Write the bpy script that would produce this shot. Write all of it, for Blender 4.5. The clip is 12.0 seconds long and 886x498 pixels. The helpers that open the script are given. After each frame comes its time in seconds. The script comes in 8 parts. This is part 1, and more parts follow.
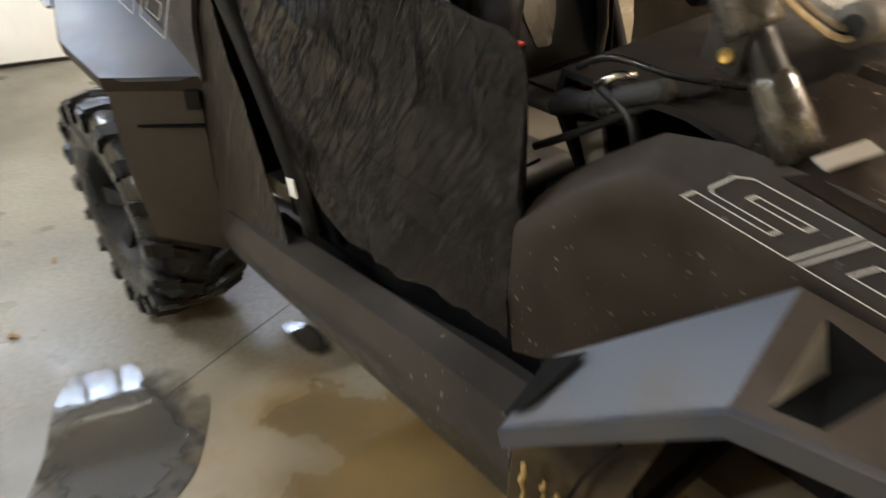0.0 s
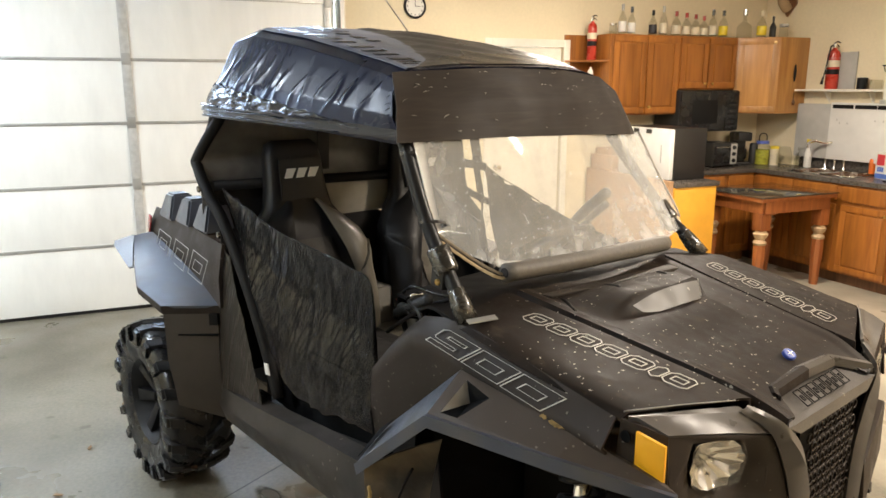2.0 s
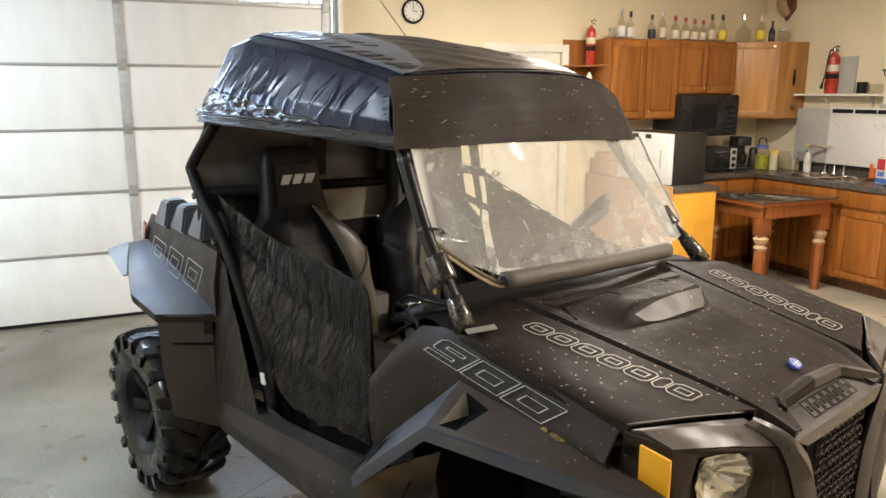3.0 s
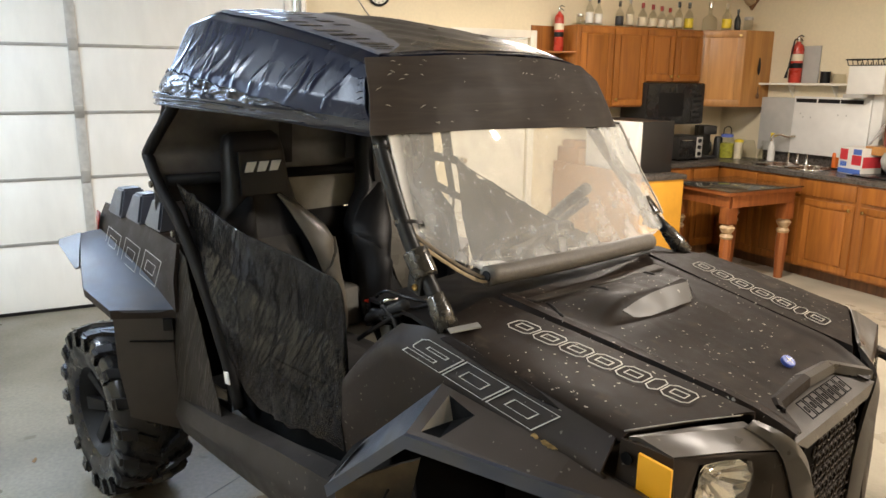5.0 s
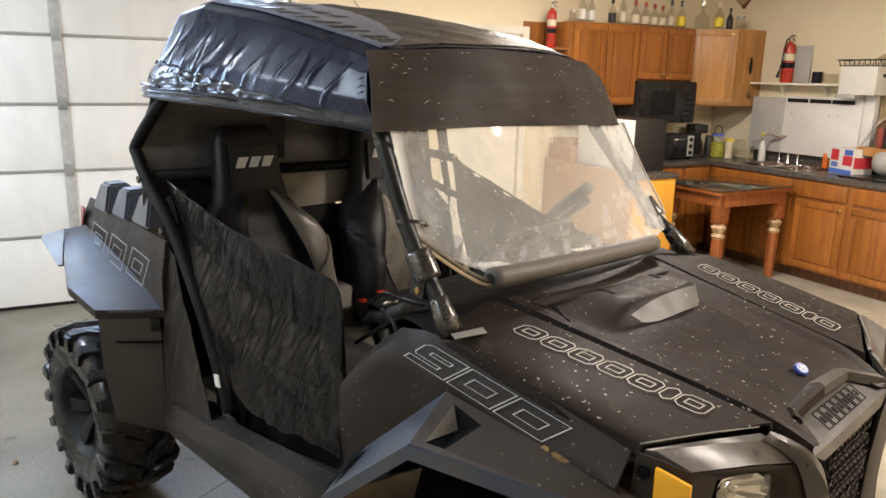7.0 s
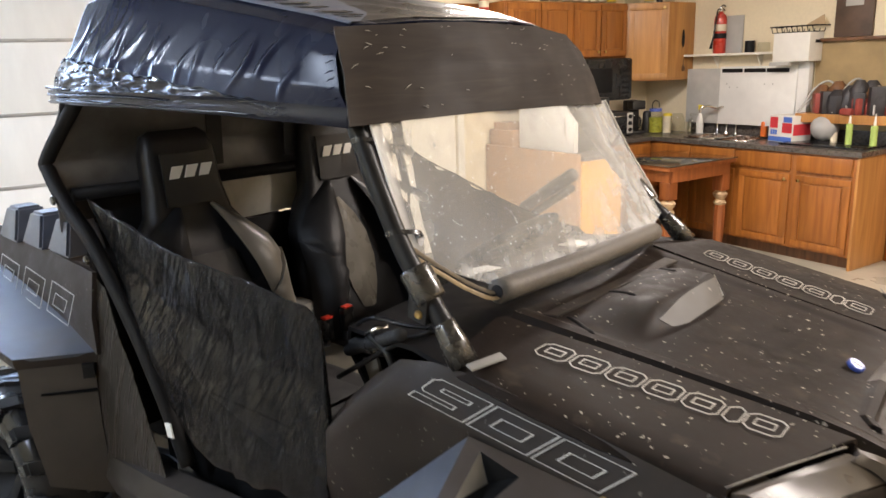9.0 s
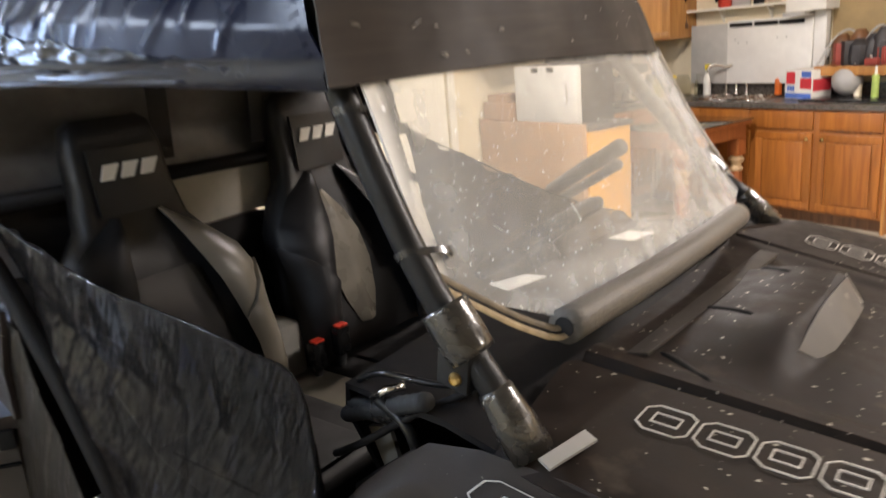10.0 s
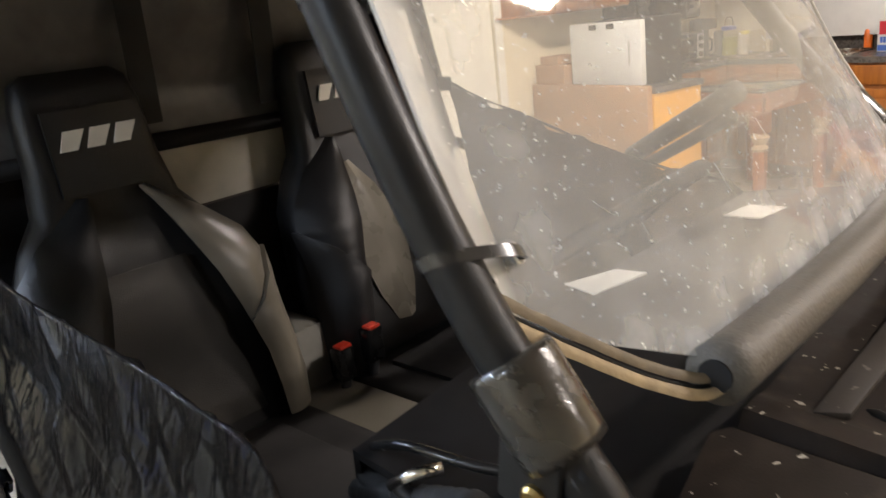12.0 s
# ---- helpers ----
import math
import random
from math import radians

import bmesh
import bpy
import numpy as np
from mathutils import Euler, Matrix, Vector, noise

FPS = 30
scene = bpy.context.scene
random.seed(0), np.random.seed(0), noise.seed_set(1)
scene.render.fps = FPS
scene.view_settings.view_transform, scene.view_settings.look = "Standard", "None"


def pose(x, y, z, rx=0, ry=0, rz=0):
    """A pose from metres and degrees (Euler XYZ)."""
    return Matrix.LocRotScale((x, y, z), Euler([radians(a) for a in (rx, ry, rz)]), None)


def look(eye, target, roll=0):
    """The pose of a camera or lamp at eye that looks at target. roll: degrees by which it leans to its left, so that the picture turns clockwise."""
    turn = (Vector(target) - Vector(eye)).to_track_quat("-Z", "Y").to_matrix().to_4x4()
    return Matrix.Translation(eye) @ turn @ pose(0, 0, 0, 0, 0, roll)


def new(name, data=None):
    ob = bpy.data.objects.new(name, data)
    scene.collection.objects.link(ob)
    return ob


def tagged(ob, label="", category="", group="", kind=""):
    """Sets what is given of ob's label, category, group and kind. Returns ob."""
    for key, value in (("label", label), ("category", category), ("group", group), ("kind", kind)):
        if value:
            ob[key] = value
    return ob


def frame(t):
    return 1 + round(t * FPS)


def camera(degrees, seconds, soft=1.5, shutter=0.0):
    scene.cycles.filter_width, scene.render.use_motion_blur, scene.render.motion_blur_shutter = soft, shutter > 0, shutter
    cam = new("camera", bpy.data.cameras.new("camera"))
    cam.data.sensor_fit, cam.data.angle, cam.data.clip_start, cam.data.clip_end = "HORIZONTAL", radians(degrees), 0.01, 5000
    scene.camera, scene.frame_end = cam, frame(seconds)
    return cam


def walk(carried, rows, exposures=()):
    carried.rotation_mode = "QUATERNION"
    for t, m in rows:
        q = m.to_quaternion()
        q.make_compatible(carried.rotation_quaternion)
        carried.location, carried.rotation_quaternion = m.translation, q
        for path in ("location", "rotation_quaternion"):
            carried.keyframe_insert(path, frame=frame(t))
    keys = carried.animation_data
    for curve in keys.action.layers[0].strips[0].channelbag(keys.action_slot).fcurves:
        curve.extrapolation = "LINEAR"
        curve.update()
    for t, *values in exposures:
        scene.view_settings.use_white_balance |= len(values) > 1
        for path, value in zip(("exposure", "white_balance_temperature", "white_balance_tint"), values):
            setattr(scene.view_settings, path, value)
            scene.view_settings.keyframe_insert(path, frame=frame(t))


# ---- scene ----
cam = camera(62.3, 12.0, shutter=0.6)
METRES, EYE, TILT, LEAN, TURN = 8.0, 1.5, 0.0, 0.0, 0.0
# exposure in stops, white balance and tint along the walk
LIGHTEN = [(0.0, 0.40, 6850, 14), (1.0, 0.38, 6750, 14), (1.5, 0.45, 6550, 13), (2.4, 0.12, 6200, 11), (7.0, 0.09, 6050, 14), (9.0, 0.24, 5900, 16), (10.0, 0.22, 5850, 16), (11.0, 0.10, 5850, 15), (12.0, 0.10, 5850, 15)]
PATH = [
    (0, (0.914, -1.22, 1.433), (-0.373, -0.148, 0.34), -0.6),
    (0.5, (1.225, -1.315, 1.506), (-0.198, -0.409, 0.431), -5.6),
    (1, (1.477, -1.616, 1.581), (0.069, -0.431, 0.796), -1.3),
    (1.5, (1.751, -1.706, 1.652), (0.317, -0.414, 1.129), 0.2),
    (2, (1.901, -1.678, 1.668), (0.41, -0.417, 1.237), 0.0),
    (2.5, (1.908, -1.67, 1.669), (0.405, -0.42, 1.243), -0.0),
    (3, (1.874, -1.653, 1.668), (0.383, -0.388, 1.25), -0.1),
    (5, (1.762, -1.612, 1.659), (0.346, -0.274, 1.207), 0.5),
    (5.5, (1.762, -1.602, 1.658), (0.352, -0.252, 1.223), 0.4),
    (6, (1.766, -1.599, 1.661), (0.345, -0.258, 1.237), 0.3),
    (6.5, (1.745, -1.605, 1.659), (0.315, -0.274, 1.231), 0.1),
    (7, (1.685, -1.596, 1.656), (0.299, -0.231, 1.194), 1.2),
    (9, (1.396, -1.489, 1.634), (0.152, -0.001, 1.146), -1.9),
    (9.5, (1.229, -1.309, 1.638), (-0.045, 0.169, 1.2), -3.5),
    (10, (1.041, -1.156, 1.572), (-0.175, 0.336, 1.029), -5.0),
    (10.5, (0.875, -0.944, 1.493), (-0.308, 0.549, 0.881), -5.4),
    (11, (0.837, -0.852, 1.459), (-0.419, 0.574, 0.835), -6.4),
    (11.5, (0.825, -0.842, 1.461), (-0.477, 0.547, 0.847), -7.1),
    (12, (0.787, -0.856, 1.479), (-0.525, 0.531, 0.884), -6.9),
]
walk(cam, [(t, look(eye, target, roll)) for t, eye, target, roll in PATH], LIGHTEN)

# ---- world and light ----
world = bpy.data.worlds.new("daylight")
scene.world = world
world.use_nodes = True
wn = world.node_tree
sky = wn.nodes.new("ShaderNodeTexSky")
sky.sky_type, sky.sun_disc, sky.sun_elevation, sky.sun_rotation = "NISHITA", False, radians(35), radians(200)
wn.links.new(sky.outputs[0], wn.nodes["Background"].inputs[0])
wn.nodes["Background"].inputs[1].default_value = 0.1

# The room is turned against the vehicle: local x = distance from the door wall, y = along it, z = up.
TH = radians(17)
ROOM = Matrix(((math.cos(TH), math.sin(TH), 0, -3.575 * math.cos(TH)),
               (-math.sin(TH), math.cos(TH), 0, 3.575 * math.sin(TH)),
               (0, 0, 1, 0), (0, 0, 0, 1)))
CEIL = 3.05
EAST = 5.07
SOUTH = 9.0
WEST = -4.2


def lamp(name, d, s, z, sd, ss, watts, colour):
    data = bpy.data.lights.new(name, "AREA")
    data.shape, data.size, data.size_y, data.energy, data.color = "RECTANGLE", sd, ss, watts, colour
    ob = new(name, data)
    ob.matrix_world = ROOM @ pose(d, s, z)
    return ob


WARM = (1.0, 0.865, 0.70)
COOL = (0.79, 0.885, 0.965)
LAMPS = [(5.25, 2.6, WARM, 160), (2.2, 2.0, WARM, 125), (7.6, 2.6, WARM, 60), (1.7, -2.9, COOL, 112), (4.8, -3.4, COOL, 62)]
for d, s, colour, watts in LAMPS:
    lamp("tube_light", d, s, CEIL - 0.115, 0.12, 1.2, watts, colour)


# ---- materials ----
def mat(name, colour, rough=0.5, metal=0.0, var=0.12, scale=14.0, stain=0.1, stain_scale=1.7, bump=0.0, bump_scale=220.0, coat=0.0,
        rough_var=0.1, stretch=(1, 1, 1), dirt=None, dirt_amount=0.0, dirt_scale=4.0, dirt_sharp=0.12, spec=0.5, random_var=0.0, specks=0.0, speck_scale=42.0):
    m = bpy.data.materials.new(name)
    m.use_nodes = True
    t = m.node_tree
    n, k = t.nodes, t.links.new
    p = n["Principled BSDF"]
    co = n.new("ShaderNodeTexCoord")
    mp = n.new("ShaderNodeMapping")
    mp.inputs["Scale"].default_value = stretch
    k(co.outputs["Object"], mp.inputs[0])

    def tex(size, detail=4.0):
        x = n.new("ShaderNodeTexNoise")
        x.inputs["Scale"].default_value, x.inputs["Detail"].default_value = size, detail
        k(mp.outputs[0], x.inputs["Vector"])
        return x

    def remap(source, a, b, lo=0.3, hi=0.7):
        r = n.new("ShaderNodeMapRange")
        for i, v in enumerate((lo, hi, a, b), 1):
            r.inputs[i].default_value = v
        k(source, r.inputs[0])
        return r.outputs[0]

    fine, broad = tex(scale), tex(stain_scale, 5.0)
    f1, f2 = remap(fine.outputs[0], 1 - var, 1 + var), remap(broad.outputs[0], 1 - stain, 1 + stain)
    mul = n.new("ShaderNodeMath")
    mul.operation = "MULTIPLY"
    k(f1, mul.inputs[0]), k(f2, mul.inputs[1])
    value = mul.outputs[0]
    if random_var:
        info = n.new("ShaderNodeObjectInfo")
        m3 = n.new("ShaderNodeMath")
        m3.operation = "MULTIPLY"
        k(value, m3.inputs[0]), k(remap(info.outputs["Random"], 1 - random_var, 1 + random_var, 0, 1), m3.inputs[1])
        value = m3.outputs[0]
    vm = n.new("ShaderNodeVectorMath")
    vm.operation = "SCALE"
    vm.inputs[0].default_value = colour[:3]
    k(value, vm.inputs["Scale"])
    out = vm.outputs[0]
    r_out = remap(fine.outputs[0], max(0.02, rough - rough_var), min(1, rough + rough_var))
    if dirt is not None:
        dn = tex(dirt_scale, 8.0)
        mask = remap(dn.outputs[0], 0, 1, 0.62 - dirt_amount - dirt_sharp, 0.62 - dirt_amount + dirt_sharp)
        mx = n.new("ShaderNodeMix")
        mx.data_type = "RGBA"
        k(mask, mx.inputs[0]), k(out, mx.inputs[6])
        mx.inputs[7].default_value = (*dirt, 1)
        out = mx.outputs[2]
        mr = n.new("ShaderNodeMix")
        k(mask, mr.inputs[0]), k(r_out, mr.inputs[2])
        mr.inputs[3].default_value = 0.85
        r_out = mr.outputs[0]
    if specks:
        # dried splashes: small irregular pale dots, thicker in places
        jit, vo, gate = tex(60.0, 2.0), n.new("ShaderNodeTexVoronoi"), tex(3.5, 3.0)
        warp = n.new("ShaderNodeVectorMath")
        warp.operation = "MULTIPLY_ADD"
        k(jit.outputs["Color"], warp.inputs[0]), k(mp.outputs[0], warp.inputs[2])
        warp.inputs[1].default_value = (0.020, 0.020, 0.020)
        vo.inputs["Scale"].default_value = speck_scale
        k(warp.outputs[0], vo.inputs["Vector"])
        sep = n.new("ShaderNodeSeparateColor")
        k(vo.outputs["Color"], sep.inputs[0])
        size = n.new("ShaderNodeMath")
        size.operation = "MULTIPLY"
        k(remap(sep.outputs[0], -0.14, 0.26, 0.25, 1.0), size.inputs[0]), k(remap(gate.outputs[0], 0.5, 1.25, 0.38, 0.62), size.inputs[1])
        gap = n.new("ShaderNodeMath")
        gap.operation = "SUBTRACT"
        k(size.outputs[0], gap.inputs[0]), k(vo.outputs["Distance"], gap.inputs[1])
        sx = n.new("ShaderNodeMix")
        sx.data_type = "RGBA"
        k(remap(gap.outputs[0], 0.0, specks, 0.0, 0.06), sx.inputs[0]), k(out, sx.inputs[6])
        sx.inputs[7].default_value = (0.50, 0.46, 0.38, 1)
        out = sx.outputs[2]
    k(out, p.inputs["Base Color"]), k(r_out, p.inputs["Roughness"])
    p.inputs["Metallic"].default_value, p.inputs["Coat Weight"].default_value = metal, coat
    p.inputs["Specular IOR Level"].default_value = spec
    if bump:
        b = n.new("ShaderNodeBump")
        b.inputs["Strength"].default_value, b.inputs["Distance"].default_value = min(1.0, bump), 0.004
        k(tex(bump_scale, 3.0).outputs[0], b.inputs["Height"]), k(b.outputs[0], p.inputs["Normal"])
    return m


def wood(name, dark, light, rough=0.38, grain=(1, 1, 0.08), scale=26.0):
    m = bpy.data.materials.new(name)
    m.use_nodes = True
    t = m.node_tree
    n, k = t.nodes, t.links.new
    p = n["Principled BSDF"]
    co, mp = n.new("ShaderNodeTexCoord"), n.new("ShaderNodeMapping")
    mp.inputs["Scale"].default_value = grain
    k(co.outputs["Object"], mp.inputs[0])
    info = n.new("ShaderNodeObjectInfo")
    add = n.new("ShaderNodeVectorMath")
    add.operation = "ADD"
    k(mp.outputs[0], add.inputs[0]), k(info.outputs["Random"], add.inputs[1])
    a = n.new("ShaderNodeTexNoise")
    a.inputs["Scale"].default_value, a.inputs["Detail"].default_value, a.inputs["Distortion"].default_value = scale, 6.0, 0.6
    b = n.new("ShaderNodeTexNoise")
    b.inputs["Scale"].default_value, b.inputs["Detail"].default_value = 3.0, 3.0
    k(add.outputs[0], a.inputs["Vector"]), k(add.outputs[0], b.inputs["Vector"])
    ramp = n.new("ShaderNodeValToRGB")
    ramp.color_ramp.elements[0].position, ramp.color_ramp.elements[1].position = 0.3, 0.68
    ramp.color_ramp.elements[0].color, ramp.color_ramp.elements[1].color = (*dark, 1), (*light, 1)
    k(a.outputs[0], ramp.inputs[0])
    r = n.new("ShaderNodeMapRange")
    for i, v in enumerate((0.3, 0.7, 0.78, 1.15), 1):
        r.inputs[i].default_value = v
    k(b.outputs[0], r.inputs[0])
    vm = n.new("ShaderNodeVectorMath")
    vm.operation = "SCALE"
    k(ramp.outputs[0], vm.inputs[0]), k(r.outputs[0], vm.inputs["Scale"])
    k(vm.outputs[0], p.inputs["Base Color"])
    p.inputs["Roughness"].default_value = rough
    bp = n.new("ShaderNodeBump")
    bp.inputs["Strength"].default_value, bp.inputs["Distance"].default_value = 0.25, 0.002
    k(a.outputs[0], bp.inputs["Height"]), k(bp.outputs[0], p.inputs["Normal"])
    return m


MUD = (0.21, 0.16, 0.095)
m_body = mat("black_plastic_panel", (0.028, 0.0205, 0.0163), 0.48, var=0.2, stain=0.25, bump=0.10, bump_scale=500, dirt=(0.045, 0.037, 0.028), dirt_amount=-0.02, dirt_scale=9, dirt_sharp=0.25, spec=0.18, specks=0.25, speck_scale=90)
m_hood = mat("dusty_black_hood", (0.0172, 0.0118, 0.0085), 0.57, var=0.3, scale=30, stain=0.35, stain_scale=3, bump=0.08, bump_scale=450, dirt=(0.072, 0.055, 0.038), dirt_amount=-0.08, dirt_scale=16, dirt_sharp=0.10, spec=0.17, specks=0.78, speck_scale=80)
# Blue in the base stands for cool light reflected by black plastic.
m_fender = mat("cool_tinted_black_fender", (0.040, 0.047, 0.066), 0.40, var=0.15, stain=0.2, bump=0.14, bump_scale=700, dirt=(0.10, 0.08, 0.05), dirt_amount=-0.06, dirt_scale=6, dirt_sharp=0.2, spec=0.95)
m_grey = mat("grey_trim_plastic", (0.062, 0.048, 0.038), 0.42, var=0.1, bump=0.08, bump_scale=600, dirt=(0.24, 0.18, 0.09), dirt_amount=-0.10, dirt_scale=11, dirt_sharp=0.05, specks=0.35, speck_scale=80)
m_brow = mat("satin_grey_fascia", (0.082, 0.072, 0.062), 0.36, var=0.1, stain=0.12, bump=0.08, bump_scale=600, specks=0.4, speck_scale=24)
# Pale tone that paints lamp light on black plastic.
m_pale = mat("lit_pale_plastic", (0.26, 0.245, 0.215), 0.5, var=0.15, stain=0.2, bump=0.08)
m_clay = mat("dried_yellow_mud", (0.36, 0.24, 0.085), 0.8, var=0.35, scale=120, bump=0.4, bump_scale=200)
m_muddy = mat("muddy_inner_plastic", (0.034, 0.028, 0.022), 0.6, var=0.3, dirt=MUD, dirt_amount=0.12, dirt_scale=5, dirt_sharp=0.15, bump=0.4, bump_scale=60)
m_dark = mat("matt_black_interior", (0.013, 0.012, 0.0115), 0.6, var=0.2, stain=0.2, spec=0.15)
# Black for painted shade in recesses and gaps, also for stamped outlines.
m_hole = mat("shade_and_outline_black", (0.006, 0.006, 0.006), 0.8, spec=0.1)
# Lighter copy of the black vinyl, painting sheen on the passenger's back panel.
m_seat3 = mat("sheen_dark_vinyl", (0.023, 0.020, 0.0155), 0.40, var=0.2, stain=0.4, stain_scale=5, bump=0.25, bump_scale=420)
m_sill = mat("dusty_brown_sill", (0.031, 0.0255, 0.021), 0.52, var=0.15, stain=0.3, stain_scale=5, bump=0.1, bump_scale=400, spec=0.3, specks=0.2, speck_scale=50)
m_frame = mat("black_powder_coat", (0.013, 0.013, 0.0135), 0.36, var=0.2, bump=0.08, bump_scale=800, spec=0.35)
m_steel = mat("worn_steel_sleeve", (0.045, 0.040, 0.033), 0.24, metal=0.25, var=0.08, scale=60, stain=0.12, stain_scale=9, bump=0.05, bump_scale=300, spec=1.0, coat=0.3)
m_clamp = mat("black_clamp_band", (0.03, 0.029, 0.028), 0.22, var=0.1, spec=0.8, coat=0.4)
m_tyre = mat("black_rubber_tyre", (0.0055, 0.0055, 0.006), 0.24, var=0.25, scale=9, stain=0.3, stain_scale=4, bump=0.2, bump_scale=150, dirt=(0.014, 0.012, 0.010), dirt_amount=-0.05, dirt_scale=7, spec=0.5)
m_rim = mat("dark_alloy_rim", (0.008, 0.008, 0.0085), 0.5, spec=0.2)
m_splash = mat("dusty_brown_plastic", (0.040, 0.0325, 0.025), 0.5, var=0.15, stain=0.25, stain_scale=4, bump=0.1, bump_scale=500)
m_foam = mat("grey_foam_tube", (0.125, 0.112, 0.092), 0.5, var=0.2, scale=60, bump=0.4, bump_scale=260)
m_foam_in = mat("foam_bore_shade", (0.02, 0.019, 0.018), 0.95)
m_tape = mat("tan_foam_edge", (0.42, 0.33, 0.20), 0.8, var=0.25, scale=40, bump=0.3)
m_tape2 = mat("grey_tan_foam_edge", (0.20, 0.165, 0.115), 0.8, var=0.25, scale=40, bump=0.3)
m_seat = mat("black_seat_vinyl", (0.013, 0.0125, 0.0125), 0.42, spec=0.4, var=0.15, bump=0.25, bump_scale=420)
# Grey vinyl; on the bolster its pale tone paints the sheen.
m_seat2 = mat("grey_vinyl_and_sheen", (0.15, 0.135, 0.105), 0.34, var=0.05, stain=0.10, stain_scale=5, rough_var=0.05, bump=0.12, bump_scale=620)
m_mesh = mat("grey_headrest_cloth", (0.24, 0.23, 0.205), 0.75, var=0.15, bump=0.4, bump_scale=300)
m_belt = mat("black_webbing", (0.02, 0.02, 0.02), 0.75, bump=0.4, bump_scale=600)
m_white = mat("white_decal", (0.78, 0.76, 0.70), 0.5, var=0.05, stain=0.1)
m_silver = mat("silver_decal_line", (0.55, 0.52, 0.46), 0.45, var=0.06)
m_blue = mat("blue_badge", (0.06, 0.10, 0.42), 0.3)
m_red = mat("red_plastic", (0.62, 0.045, 0.02), 0.35)
m_brass = mat("brass_bolt", (0.62, 0.45, 0.18), 0.28, metal=1.0)
m_chrome = mat("bright_chrome", (0.72, 0.70, 0.66), 0.16, metal=1.0, var=0.03)
m_amber = mat("amber_reflector", (0.86, 0.42, 0.015), 0.3, var=0.04)
m_redlens = mat("red_tail_lens", (0.30, 0.02, 0.02), 0.25)
m_bulk = mat("pale_grey_bulkhead", (0.44, 0.42, 0.36), 0.6, var=0.1, stain=0.25, stain_scale=4)
# Pale copy of the seat vinyl for the lit part of the driver's back.
m_bulk2 = mat("sheen_pale_vinyl", (0.17, 0.155, 0.125), 0.30, var=0.1, stain=0.2, stain_scale=4, bump=0.12, bump_scale=620)
m_scoop = mat("grey_scoop_plastic", (0.078, 0.070, 0.060), 0.45, var=0.1, stain=0.15, specks=0.4, speck_scale=40)
m_net = mat("dark_rear_screen", (0.13, 0.125, 0.12), 0.45, var=0.2, stain=0.3, stain_scale=5)
m_wall = mat("cream_painted_wall", (0.74, 0.645, 0.455), 0.75, var=0.03, scale=40, stain=0.05, stain_scale=0.9, bump=0.15, bump_scale=120)
# The ceiling is out of view; darkened so the hood reflects less of it.
m_ceil = mat("dimmed_grey_ceiling", (0.42, 0.40, 0.36), 0.85, var=0.03, stain=0.04, bump=0.1)
m_gdoor = mat("white_steel_door", (0.80, 0.80, 0.76), 0.42, var=0.03, stain=0.06, bump=0.10, bump_scale=160, stretch=(1, 1, 0.3))
m_gdoor_strip = mat("grey_hinge_steel", (0.44, 0.44, 0.42), 0.4, metal=0.6, var=0.1)
m_stile = mat("galvanised_stile", (0.56, 0.56, 0.54), 0.38, metal=0.35, var=0.12, scale=30)
# Base lighter than the film, so the creases show as painted glints.
m_crease = mat("glossy_film_crease", (0.05, 0.058, 0.085), 0.12, var=0.1, spec=1.0, coat=0.8)
m_trim = mat("white_trim", (0.76, 0.72, 0.62), 0.5, var=0.03)
m_oak = wood("honey_oak", (0.235, 0.078, 0.012), (0.37, 0.136, 0.022))
m_oak2 = wood("pale_oak_side", (0.36, 0.16, 0.042), (0.50, 0.25, 0.07))
m_table = wood("red_brown_table_wood", (0.20, 0.058, 0.016), (0.32, 0.108, 0.030), rough=0.35)
m_leg_cap = wood("worn_leg_collar", (0.36, 0.24, 0.13), (0.52, 0.38, 0.22), rough=0.5)
m_counter = mat("dark_laminate_counter", (0.085, 0.074, 0.063), 0.3, var=0.15, scale=60, stain=0.2, stain_scale=6)
m_glass_top = mat("dark_glass_table_top", (0.05, 0.045, 0.035), 0.08, var=0.2, coat=0.6)
m_yellow = mat("yellow_painted_panel", (0.72, 0.36, 0.035), 0.5, var=0.05, stain=0.08)
m_brownpanel = mat("brown_board", (0.40, 0.235, 0.12), 0.65, var=0.08, stain=0.12)
m_black = mat("black_appliance", (0.012, 0.012, 0.012), 0.25, var=0.1)
m_blackm = mat("matt_black_appliance", (0.016, 0.015, 0.014), 0.45, var=0.1)
m_whiteapp = mat("white_appliance", (0.70, 0.69, 0.65), 0.4, var=0.03)
m_greyapp = mat("grey_panel", (0.42, 0.41, 0.38), 0.45, var=0.05, stain=0.1)
m_extred = mat("red_extinguisher", (0.44, 0.04, 0.022), 0.3)
m_brownwood = wood("dark_plaque_wood", (0.10, 0.045, 0.018), (0.20, 0.09, 0.035))
m_cardboard = mat("brown_cardboard", (0.42, 0.30, 0.17), 0.8, var=0.06)
m_paperwhite = mat("white_card", (0.72, 0.70, 0.64), 0.6, var=0.03)
m_bluep = mat("blue_painted_steel", (0.02, 0.06, 0.30), 0.35, var=0.15)
m_orange = mat("orange_plastic", (0.75, 0.17, 0.02), 0.4)
m_yellowcap = mat("yellow_plastic", (0.80, 0.62, 0.04), 0.4)
m_bluecap = mat("blue_lid", (0.10, 0.14, 0.45), 0.4)
m_green = mat("green_label", (0.42, 0.55, 0.14), 0.5)
m_pickle = mat("yellow_green_contents", (0.42, 0.40, 0.05), 0.4, var=0.4, scale=40)
m_ball = mat("grey_globe", (0.36, 0.35, 0.33), 0.6, var=0.05)
